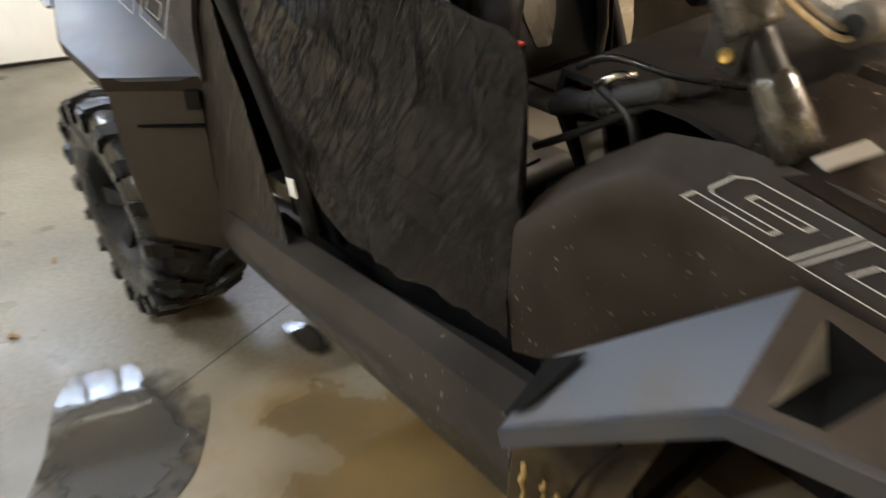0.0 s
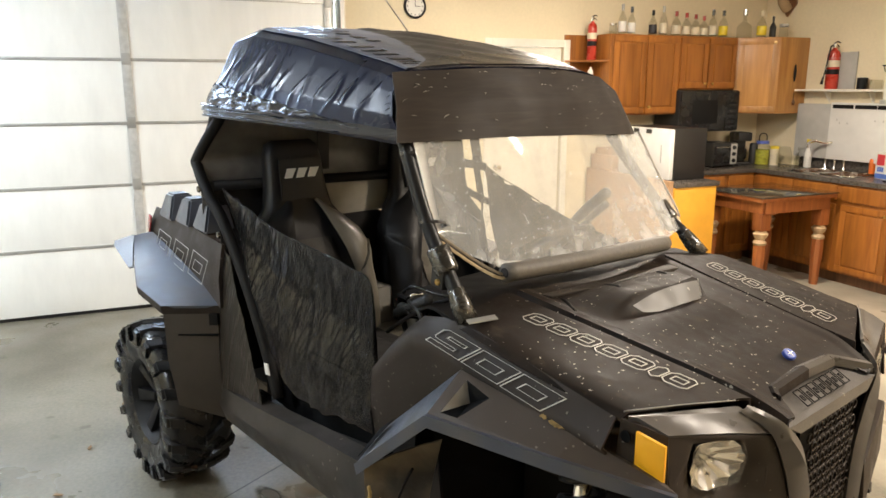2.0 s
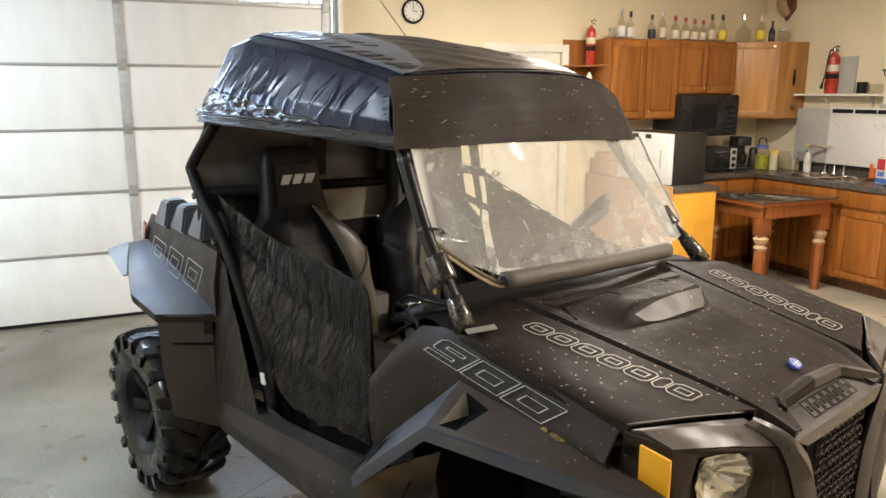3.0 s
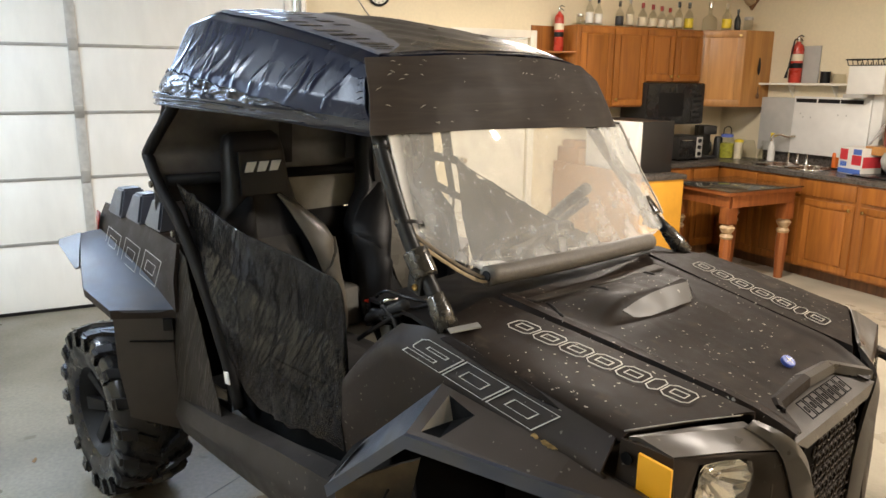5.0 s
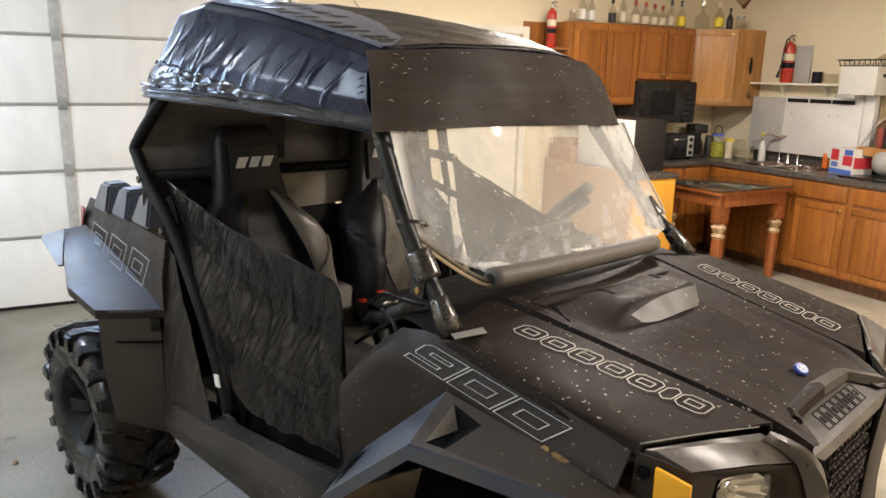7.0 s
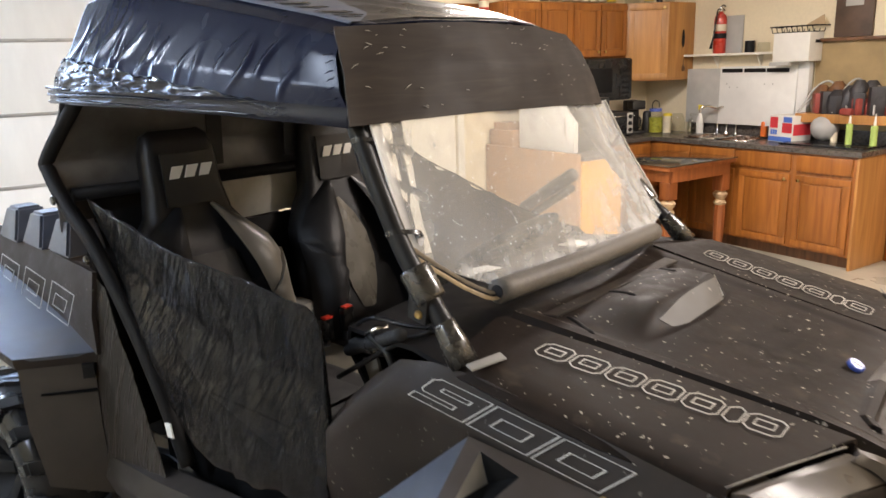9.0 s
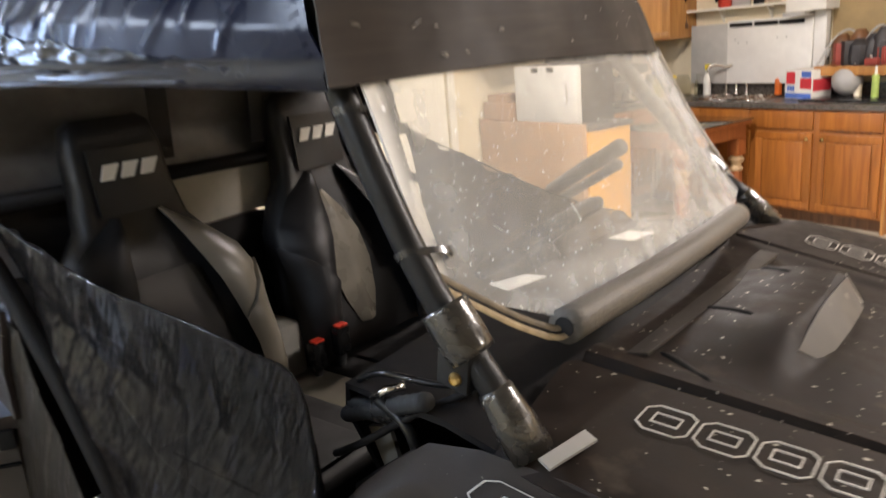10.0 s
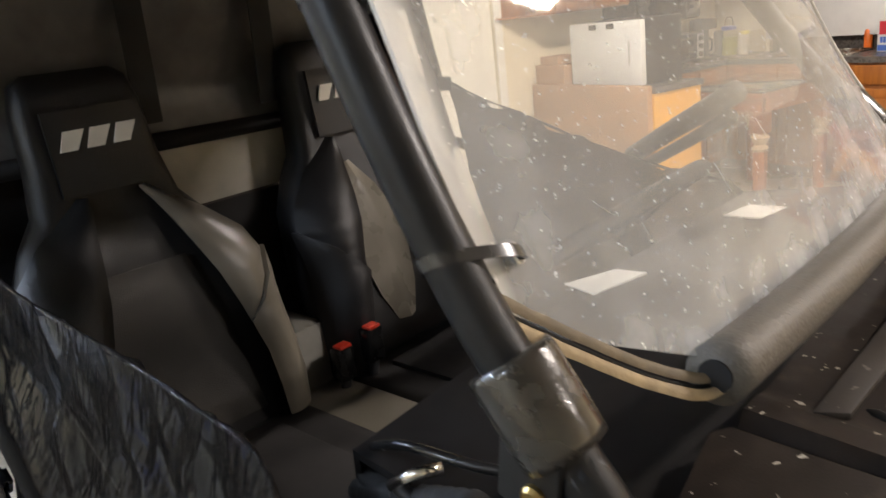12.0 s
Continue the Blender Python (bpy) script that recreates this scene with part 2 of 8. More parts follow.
m_brown_leaf = mat("dry_leaf", (0.20, 0.11, 0.04), 0.8)
m_poster = mat("brown_poster", (0.09, 0.055, 0.035), 0.5, var=0.3, scale=8)
m_tanboard = mat("tan_painted_board", (0.33, 0.235, 0.11), 0.7, var=0.08, stain=0.15, stain_scale=2.5)
m_clutter_d = mat("dark_clutter", (0.03, 0.028, 0.03), 0.5, var=0.4)
m_clutter_r = mat("dull_red_clutter", (0.28, 0.05, 0.035), 0.5, var=0.3)
m_cream_label = mat("cream_label", (0.66, 0.58, 0.42), 0.6)
m_stainless = mat("stainless_sink", (0.62, 0.60, 0.56), 0.22, metal=1.0, var=0.05)


def film_material(name, base, rough, streak, coat=0.15, spec=0.45, bump=0.4, turn=0.0, size=9.0, dust=0.0, spray=None):
    """Stretched black plastic film: glossy, with long fine wrinkles."""
    m = bpy.data.materials.new(name)
    m.use_nodes = True
    t = m.node_tree
    n, k = t.nodes, t.links.new
    p = n["Principled BSDF"]
    p.inputs["Base Color"].default_value = (*base, 1)
    p.inputs["Coat Weight"].default_value, p.inputs["Coat Roughness"].default_value = coat, 0.14
    p.inputs["Specular IOR Level"].default_value = spec
    co, mp = n.new("ShaderNodeTexCoord"), n.new("ShaderNodeMapping")
    turned_co = n.new("ShaderNodeMapping")
    turned_co.inputs["Rotation"].default_value = (0, radians(turn), 0)
    mp.inputs["Scale"].default_value = streak
    k(co.outputs["Object"], turned_co.inputs[0]), k(turned_co.outputs[0], mp.inputs[0])
    a, b = n.new("ShaderNodeTexNoise"), n.new("ShaderNodeTexNoise")
    a.inputs["Scale"].default_value, a.inputs["Detail"].default_value, a.inputs["Distortion"].default_value = size, 5.0, 0.8
    dr, dm = n.new("ShaderNodeMapRange"), n.new("ShaderNodeMix")
    for i, v in enumerate((0.42, 0.72, 0.0, dust), 1):
        dr.inputs[i].default_value = v
    dm.data_type = "RGBA"
    dm.inputs[6].default_value, dm.inputs[7].default_value = (*base, 1), (0.17, 0.14, 0.11, 1)
    k(a.outputs[0], dr.inputs[0]), k(dr.outputs[0], dm.inputs[0]), k(dm.outputs[2], p.inputs["Base Color"])
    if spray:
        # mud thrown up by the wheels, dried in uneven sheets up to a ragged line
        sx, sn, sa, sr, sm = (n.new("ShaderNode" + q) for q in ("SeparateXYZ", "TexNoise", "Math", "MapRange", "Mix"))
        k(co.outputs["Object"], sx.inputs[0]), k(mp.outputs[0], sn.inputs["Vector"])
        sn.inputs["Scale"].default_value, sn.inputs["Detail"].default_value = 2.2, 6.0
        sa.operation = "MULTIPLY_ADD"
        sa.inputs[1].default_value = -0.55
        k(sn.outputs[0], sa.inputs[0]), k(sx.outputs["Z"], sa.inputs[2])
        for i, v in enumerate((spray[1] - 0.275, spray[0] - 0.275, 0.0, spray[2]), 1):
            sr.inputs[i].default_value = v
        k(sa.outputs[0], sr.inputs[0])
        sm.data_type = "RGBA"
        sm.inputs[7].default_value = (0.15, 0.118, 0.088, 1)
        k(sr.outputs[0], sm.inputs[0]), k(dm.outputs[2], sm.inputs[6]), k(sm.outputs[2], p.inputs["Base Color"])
    b.inputs["Scale"].default_value, b.inputs["Detail"].default_value = 2.5, 4.0
    k(mp.outputs[0], a.inputs["Vector"]), k(co.outputs["Object"], b.inputs["Vector"])
    r = n.new("ShaderNodeMapRange")
    for i, v in enumerate((0.35, 0.65, rough * 0.7, rough * 1.5), 1):
        r.inputs[i].default_value = v
    k(b.outputs[0], r.inputs[0]), k(r.outputs[0], p.inputs["Roughness"])
    # sparse ridges: flat film between narrow folds
    ridge = n.new("ShaderNodeMapRange")
    for i, v in enumerate((0.50, 0.70, 0.0, 1.0), 1):
        ridge.inputs[i].default_value = v
    k(a.outputs[0], ridge.inputs[0])
    bp = n.new("ShaderNodeBump")
    bp.inputs["Strength"].default_value, bp.inputs["Distance"].default_value = bump, 0.012
    k(ridge.outputs[0], bp.inputs["Height"]), k(bp.outputs[0], p.inputs["Normal"])
    return m


m_film = film_material("black_stretch_film", (0.016, 0.016, 0.018), 0.26, (1.2, 6, 1.2))
# The navy base of both bag films paints daylight reflected on black plastic.
m_film_side = film_material("daylight_tinted_bag_film", (0.012, 0.0145, 0.032), 0.22, (3.0, 1, 0.45), 0.0, 0.09, 0.03, 22, 9.0)
m_film_hem = film_material("crinkled_bag_film", (0.007, 0.0085, 0.019), 0.15, (0.5, 2, 5.0), 0.05, 0.20, 0.08, 3, 8.0)
m_visor = film_material("dusty_black_visor_film", (0.038, 0.0315, 0.0275), 0.62, (2, 0.35, 5), 0.0, 0.20, 0.02, 0, 14.0, 0.10)
m_top_film = film_material("brown_roof_film", (0.050, 0.042, 0.034), 0.30, (2, 0.35, 5), 0.05, 0.45, 0.02, 0, 14.0, 0.15)
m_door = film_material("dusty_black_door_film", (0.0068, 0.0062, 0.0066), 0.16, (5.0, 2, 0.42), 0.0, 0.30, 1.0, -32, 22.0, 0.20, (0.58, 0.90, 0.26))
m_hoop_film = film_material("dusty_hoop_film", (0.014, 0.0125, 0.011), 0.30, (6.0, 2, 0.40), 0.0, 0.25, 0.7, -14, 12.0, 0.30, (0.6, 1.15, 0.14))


# the door film is thin: some light passes
dn = m_door.node_tree
thin, clear = dn.nodes.new("ShaderNodeMixShader"), dn.nodes.new("ShaderNodeBsdfTransparent")
thin.inputs[0].default_value = 0.22
dn.links.new(dn.nodes["Principled BSDF"].outputs[0], thin.inputs[1]), dn.links.new(clear.outputs[0], thin.inputs[2])
dn.links.new(thin.outputs[0], dn.nodes["Material Output"].inputs[0])


def glass(name, tint=(1, 1, 1), rough=0.0):
    m = bpy.data.materials.new(name)
    m.use_nodes = True
    t = m.node_tree
    n, k = t.nodes, t.links.new
    n.remove(n["Principled BSDF"])
    tr, gl, mx, lw = n.new("ShaderNodeBsdfTransparent"), n.new("ShaderNodeBsdfGlossy"), n.new("ShaderNodeMixShader"), n.new("ShaderNodeLayerWeight")
    tr.inputs[0].default_value = (*tint, 1)
    gl.inputs["Roughness"].default_value = 0.03 + rough
    lw.inputs[0].default_value = 0.5
    pw, sc = n.new("ShaderNodeMath"), n.new("ShaderNodeMath")
    pw.operation, sc.operation = "POWER", "MULTIPLY_ADD"
    pw.inputs[1].default_value, sc.inputs[1].default_value, sc.inputs[2].default_value = 5.0, 0.8, 0.03
    k(lw.outputs["Facing"], pw.inputs[0]), k(pw.outputs[0], sc.inputs[0])
    k(sc.outputs[0], mx.inputs[0]), k(tr.outputs[0], mx.inputs[1]), k(gl.outputs[0], mx.inputs[2])
    k(mx.outputs[0], n["Material Output"].inputs[0])
    return m


def dusty_glass(name):
    """Clear plastic windscreen under a film of dust, drops and scratches."""
    m = glass(name, (0.97, 0.97, 0.95))
    t = m.node_tree
    n, k = t.nodes, t.links.new
    mx0 = n["Mix Shader"]
    d1, d2, dust = n.new("ShaderNodeBsdfDiffuse"), n.new("ShaderNodeBsdfTranslucent"), n.new("ShaderNodeMixShader")
    d1.inputs[0].default_value = d2.inputs[0].default_value = (0.92, 0.92, 0.90, 1)
    dust.inputs[0].default_value = 0.14
    k(d1.outputs[0], dust.inputs[1]), k(d2.outputs[0], dust.inputs[2])
    co = n.new("ShaderNodeTexCoord")

    def tex(size, detail, stretch=(1, 1, 1), distortion=0.0):
        mp, x = n.new("ShaderNodeMapping"), n.new("ShaderNodeTexNoise")
        mp.inputs["Scale"].default_value = stretch
        x.inputs["Scale"].default_value, x.inputs["Detail"].default_value, x.inputs["Distortion"].default_value = size, detail, distortion
        k(co.outputs["Object"], mp.inputs[0]), k(mp.outputs[0], x.inputs["Vector"])
        return x.outputs[0]

    def remap(source, lo, hi, a, b):
        r = n.new("ShaderNodeMapRange")
        for i, v in enumerate((lo, hi, a, b), 1):
            r.inputs[i].default_value = v
        k(source, r.inputs[0])
        return r.outputs[0]

    # haze thickened along both edges to paint their glare, mottled splashes low down
    sep = n.new("ShaderNodeSeparateXYZ")
    k(co.outputs["Object"], sep.inputs[0])
    low = remap(sep.outputs["Z"], 1.36, 1.19, 0.0, 1.0)
    splash = n.new("ShaderNodeMath")
    splash.operation = "MULTIPLY"
    k(low, splash.inputs[0]), k(remap(tex(18, 6, (1, 1, 1), 0.2), 0.42, 0.70, 0.0, 0.20), splash.inputs[1])
    parts = [remap(tex(2.2, 2), 0.25, 0.8, 0.12, 0.21), remap(tex(24, 6), 0.50, 0.78, 0.0, 0.07), remap(tex(170, 2), 0.70, 0.73, 0.0, 0.55),
             remap(tex(5, 2, (1, 4, 0.6)), 0.52, 0.75, 0.0, 0.04), remap(sep.outputs["Y"], -0.25, -0.50, 0.0, 0.07),
             remap(sep.outputs["Y"], -0.504, -0.532, 0.0, 0.80), remap(sep.outputs["Y"], 0.10, 0.56, 0.0, 0.06), splash.outputs[0]]
    total = parts[0]
    for q in parts[1:]:
        a = n.new("ShaderNodeMath")
        a.operation, a.use_clamp = "ADD", True
        k(total, a.inputs[0]), k(q, a.inputs[1])
        total = a.outputs[0]
    mx = n.new("ShaderNodeMixShader")
    k(total, mx.inputs[0]), k(mx0.outputs[0], mx.inputs[1]), k(dust.outputs[0], mx.inputs[2])
    k(mx.outputs[0], n["Material Output"].inputs[0])
    return m


m_print = mat("pale_blue_print", (0.17, 0.19, 0.25), 0.40, var=0.2, scale=6, stain=0.3, bump=0.2, bump_scale=40)
m_glass = glass("clear_glass")
m_bottle = glass("bottle_glass", (0.86, 0.88, 0.84))
m_screen = dusty_glass("dusty_clear_plastic")


def glow(name, colour, strength):
    m = bpy.data.materials.new(name)
    m.use_nodes = True
    p = m.node_tree.nodes["Principled BSDF"]
    p.inputs["Base Color"].default_value = (0.8, 0.8, 0.8, 1)
    p.inputs["Emission Color"].default_value, p.inputs["Emission Strength"].default_value = (*colour, 1), strength
    return m


m_tube_warm = glow("lit_warm_tube", WARM, 6.0)
m_tube_cool = glow("lit_cool_tube", COOL, 6.0)
m_daylight = glow("bright_sky_outside", (0.55, 0.72, 1.0), 24.0)


def floor_material():
    m = bpy.data.materials.new("stained_concrete")
    m.use_nodes = True
    t = m.node_tree
    n, k = t.nodes, t.links.new
    p = n["Principled BSDF"]
    co = n.new("ShaderNodeTexCoord")

    def tex(size, detail, distortion=0.0):
        x = n.new("ShaderNodeTexNoise")
        x.inputs["Scale"].default_value, x.inputs["Detail"].default_value, x.inputs["Distortion"].default_value = size, detail, distortion
        k(co.outputs["Object"], x.inputs["Vector"])
        return x.outputs[0]

    def ramp(source, stops):
        r = n.new("ShaderNodeValToRGB")
        e = r.color_ramp.elements
        while len(e) < len(stops):
            e.new(0.5)
        for el, (pos, col) in zip(e, stops):
            el.position, el.color = pos, (*col, 1)
        k(source, r.inputs[0])
        return r.outputs[0]

    def mix(kind, f, a, b):
        x = n.new("ShaderNodeMix")
        x.data_type, x.blend_type = "RGBA", kind
        x.inputs[0].default_value = f
        k(a, x.inputs[6]), k(b, x.inputs[7])
        return x.outputs[2]

    base = ramp(tex(0.9, 7, 0.4), [(0.28, (0.088, 0.076, 0.053)), (0.5, (0.165, 0.148, 0.110)), (0.72, (0.235, 0.213, 0.165))])
    speck = ramp(tex(55, 6), [(0.3, (0.80, 0.80, 0.80)), (0.7, (1.1, 1.1, 1.1))])
    base = mix("MULTIPLY", 1.0, base, speck)
    spots = ramp(tex(5.5, 3), [(0.66, (1, 1, 1)), (0.72, (0.55, 0.50, 0.42))])
    base = mix("MULTIPLY", 1.0, base, spots)
    # brown mud washed off the vehicle, dried into an uneven patch
    def patch(centre, size, soft, wobble):
        mp = n.new("ShaderNodeMapping")
        mp.inputs["Location"].default_value = (-centre[0] / size[0], -centre[1] / size[1], 0)
        mp.inputs["Scale"].default_value = (1 / size[0], 1 / size[1], 0)
        k(co.outputs["Object"], mp.inputs[0])
        ln = n.new("ShaderNodeVectorMath")
        ln.operation = "LENGTH"
        k(mp.outputs[0], ln.inputs[0])
        ad = n.new("ShaderNodeMath")
        ad.operation = "MULTIPLY_ADD"
        k(tex(wobble, 6, 0.5), ad.inputs[0])
        ad.inputs[1].default_value = 1.6
        k(ln.outputs["Value"], ad.inputs[2])
        rr = n.new("ShaderNodeMapRange")
        for i, v in enumerate((1.9, 1.9 - soft, 0, 1), 1):
            rr.inputs[i].default_value = v
        k(ad.outputs[0], rr.inputs[0])
        return rr.outputs[0]

    damp = patch((3.30, -1.14), (0.30, 0.40), 0.5, 4.0)
    soak = ramp(tex(6.0, 4), [(0.3, (0.15, 0.135, 0.105)), (0.7, (0.20, 0.18, 0.14))])
    mud = patch((4.05, -0.74), (1.05, 0.52), 0.55, 2.6)
    mud2 = patch((4.30, -0.12), (1.15, 0.85), 0.22, 3.6)
    tint = ramp(tex(3.4, 5), [(0.35, (0.22, 0.165, 0.095)), (0.55, (0.27, 0.215, 0.14)), (0.7, (0.25, 0.155, 0.055))])
    dark = ramp(tex(2.4, 4), [(0.3, (0.125, 0.092, 0.052)), (0.7, (0.22, 0.145, 0.060))])

    def blend(f, a, c):
        x = n.new("ShaderNodeMix")
        x.data_type = "RGBA"
        k(f, x.inputs[0]), k(a, x.inputs[6]), k(c, x.inputs[7])
        return x.outputs[2]

    # A broad paler patch on the kitchen side of the floor.
    dry = patch((4.2, 4.0), (4.5, 2.1), 0.7, 1.4)
    pale = ramp(tex(1.8, 5), [(0.3, (0.36, 0.325, 0.245)), (0.7, (0.46, 0.42, 0.33))])
    base = blend(mud2, blend(mud, blend(damp, blend(dry, base, pale), soak), tint), dark)
    k(base, p.inputs["Base Color"])
    r = n.new("ShaderNodeMapRange")
    for i, v in enumerate((0.35, 0.65, 0.24, 0.55), 1):
        r.inputs[i].default_value = v
    k(tex(1.6, 5), r.inputs[0])
    wetmix = n.new("ShaderNodeMix")
    k(mud2, wetmix.inputs[0]), k(r.outputs[0], wetmix.inputs[2])
    wetmix.inputs[3].default_value = 0.16
    k(wetmix.outputs[0], p.inputs["Roughness"])
    b = n.new("ShaderNodeBump")
    b.inputs["Strength"].default_value, b.inputs["Distance"].default_value = 0.12, 0.003
    k(tex(40, 6), b.inputs["Height"]), k(b.outputs[0], p.inputs["Normal"])
    return m


m_floor = floor_material()


# ---- shaping helpers ----
def mesh_of(bm, name, material, smooth=True, angle=35):
    if smooth:
        for f in bm.faces:
            f.smooth = True
        for e in bm.edges:
            if len(e.link_faces) == 2 and e.calc_face_angle(0) > radians(angle):
                e.smooth = False
    me = bpy.data.meshes.new(name)
    bm.normal_update()
    bm.to_mesh(me)
    bm.free()
    me.materials.append(material)
    return me


def part(name, bm, material, parent, label="", smooth=True, angle=35):
    ob = new(name, mesh_of(bm, name, material, smooth, angle))
    ob.parent = parent
    return tagged(ob, label)


def solid(name, bm, material, m=None, label="", category="", group="", kind="", smooth=True, angle=35):
    """A thing that is one mesh."""
    ob = new(name, mesh_of(bm, name, material, smooth, angle))
    if m is not None:
        ob.matrix_world = m
    return tagged(ob, label, category, group, kind)


def thing(name, m, label, category, group="", kind=""):
    ob = new(name)
    ob.matrix_world = m
    return tagged(ob, label, category, group, kind)


def at(d, s, z=0.0, turn=0.0):
    """A place in the room: metres from the door wall, along it, and up."""
    return ROOM @ pose(d, s, z, 0, 0, turn)


def box(lo, hi, bevel=0.0, bm=None, seg=2):
    b = bm or bmesh.new()
    c = [(lo[i] + hi[i]) / 2 for i in range(3)]
    s = [abs(hi[i] - lo[i]) for i in range(3)]
    made = bmesh.ops.create_cube(b, size=1.0, matrix=Matrix.Translation(c) @ Matrix.Diagonal((*s, 1)))["verts"]
    if bevel:
        edges = {e for v in made for e in v.link_edges}
        bmesh.ops.bevel(b, geom=list(edges), offset=min(bevel, min(s) * 0.45), segments=seg, affect="EDGES", profile=0.6)
    return b


def tube(points, radius, segs=14, bm=None, cap=True, closed=False):
    """A round bar along a line of points; radius may be a list."""
    b = bm or bmesh.new()
    pts = [Vector(p) for p in points]
    rad = radius if isinstance(radius, (list, tuple)) else [radius] * len(pts)
    rings, side = [], None
    for i, p in enumerate(pts):
        if closed:
            d = pts[(i + 1) % len(pts)] - pts[i - 1]
        else:
            d = pts[min(i + 1, len(pts) - 1)] - pts[max(i - 1, 0)]
        d.normalize()
        if side is None:
            side = d.orthogonal().normalized()
        side = (side - d * side.dot(d)).normalized()
        up = d.cross(side)
        rings.append([b.verts.new(p + (side * math.cos(a) + up * math.sin(a)) * rad[i]) for a in [2 * math.pi * j / segs for j in range(segs)]])
    pairs = list(zip(rings, rings[1:])) + ([(rings[-1], rings[0])] if closed else [])
    for r0, r1 in pairs:
        for j in range(segs):
            b.faces.new((r0[j], r0[(j + 1) % segs], r1[(j + 1) % segs], r1[j]))
    if cap and not closed:
        b.faces.new(rings[0][::-1]), b.faces.new(rings[-1])
    return b


def curve(points, n=8, closed=False):
    """A smooth line through the points."""
    pts = [Vector(p) for p in points]
    out, count = [], len(pts)
    spans = count if closed else count - 1
    for i in range(spans):
        if closed:
            a, b, c, d = pts[i - 1], pts[i], pts[(i + 1) % count], pts[(i + 2) % count]
        else:
            a, b, c, d = pts[max(i - 1, 0)], pts[i], pts[i + 1], pts[min(i + 2, count - 1)]
        for j in range(n):
            t = j / n
            out.append(0.5 * (2 * b + (c - a) * t + (2 * a - 5 * b + 4 * c - d) * t * t + (3 * b - a - 3 * c + d) * t ** 3))
    if not closed:
        out.append(pts[-1])
    return out


def sheet(rows, thick=0.0, bm=None, shape=None):
    """A surface through rows of points, given a thickness."""
    b = bm or bmesh.new()
    g = [[b.verts.new(shape(Vector(p)) if shape else Vector(p)) for p in row] for row in rows]
    faces = [b.faces.new((g[i][j], g[i + 1][j], g[i + 1][j + 1], g[i][j + 1])) for i in range(len(g) - 1) for j in range(len(g[0]) - 1)]
    bmesh.ops.recalc_face_normals(b, faces=faces)
    if thick:
        bmesh.ops.solidify(b, geom=faces, thickness=thick)
    return b


def spread(rows, nu, nv):
    """Rows of corner points filled in evenly: nu steps along each span of a row, nv between rows."""
    fine = []
    for row in rows:
        line = []
        for a, b in zip(row, row[1:]):
            line += [Vector(a).lerp(Vector(b), j / nu) for j in range(nu)]
        fine.append(line + [Vector(row[-1])])
    out = []
    for r0, r1 in zip(fine, fine[1:]):
        out += [[a.lerp(b, j / nv) for a, b in zip(r0, r1)] for j in range(nv)]
    return out + [fine[-1]]


def prism(poly, shift, bm=None, bevel=0.0):
    """A flat polygon pushed along a vector."""
    b = bm or bmesh.new()
    shift = Vector(shift)
    lo = [b.verts.new(Vector(p)) for p in poly]
    hi = [b.verts.new(Vector(p) + shift) for p in poly]
    made = [b.faces.new(lo[::-1]), b.faces.new(hi)]
    for i in range(len(lo)):
        made.append(b.faces.new((lo[i], lo[(i + 1) % len(lo)], hi[(i + 1) % len(lo)], hi[i])))
    bmesh.ops.recalc_face_normals(b, faces=made)
    if bevel:
        bmesh.ops.bevel(b, geom=list({e for f in made for e in f.edges}), offset=bevel, segments=2, affect="EDGES", profile=0.6)
    return b


def lathe(profile, segs=20, m=None, bm=None):
    """A turned shape about z: rows of (radius, height)."""
    b = bm or bmesh.new()
    m = m or Matrix()
    rings = []
    for r, z in profile:
        if r < 1e-5:
            rings.append([b.verts.new(m @ Vector((0, 0, z)))])
        else:
            rings.append([b.verts.new(m @ Vector((r * math.cos(2 * math.pi * j / segs), r * math.sin(2 * math.pi * j / segs), z))) for j in range(segs)])
    made = []
    for a, c in zip(rings, rings[1:]):
        for j in range(segs):
            p, q = j, (j + 1) % segs
            if len(a) == 1 and len(c) == 1:
                continue
            if len(a) == 1:
                made.append(b.faces.new((a[0], c[q], c[p])))
            elif len(c) == 1:
                made.append(b.faces.new((a[p], a[q], c[0])))
            else:
                made.append(b.faces.new((a[p], a[q], c[q], c[p])))
    for ring in (rings[0], rings[-1]):
        if len(ring) > 1:
            made.append(b.faces.new(ring))
    bmesh.ops.recalc_face_normals(b, faces=made)
    return b


def ribbon(poly, width, origin, ex, ey, lift, bm=None, thick=0.0015):
    """A closed, mitred, thin raised line of a decal: 2D points laid on the plane of ex and ey."""
    b = bm or bmesh.new()
    o, ex, ey = Vector(origin), Vector(ex), Vector(ey)
    up = ex.cross(ey).normalized()
    P = [Vector(p) for p in poly]
    count = len(P)
    inner, outer = [], []
    for i in range(count):
        a, c, d = P[i - 1], P[i], P[(i + 1) % count]
        u, v = (c - a).normalized(), (d - c).normalized()
        n0, n1 = Vector((-u.y, u.x)), Vector((-v.y, v.x))
        mid = (n0 + n1).normalized()
        reach = min(2.0, 1 / max(0.3, mid.dot(n0))) * width / 2
        inner.append(c + mid * reach), outer.append(c - mid * reach)

    def put(v, h):
        return b.verts.new(o + ex * v.x + ey * v.y + up * (lift + h))

    ih, oh, il, ol = [put(v, thick) for v in inner], [put(v, thick) for v in outer], [put(v, 0) for v in inner], [put(v, 0) for v in outer]
    for i in range(count):
        j = (i + 1) % count
        b.faces.new((ih[i], oh[i], oh[j], ih[j])), b.faces.new((oh[i], ol[i], ol[j], oh[j])), b.faces.new((il[i], ih[i], ih[j], il[j]))
    return b


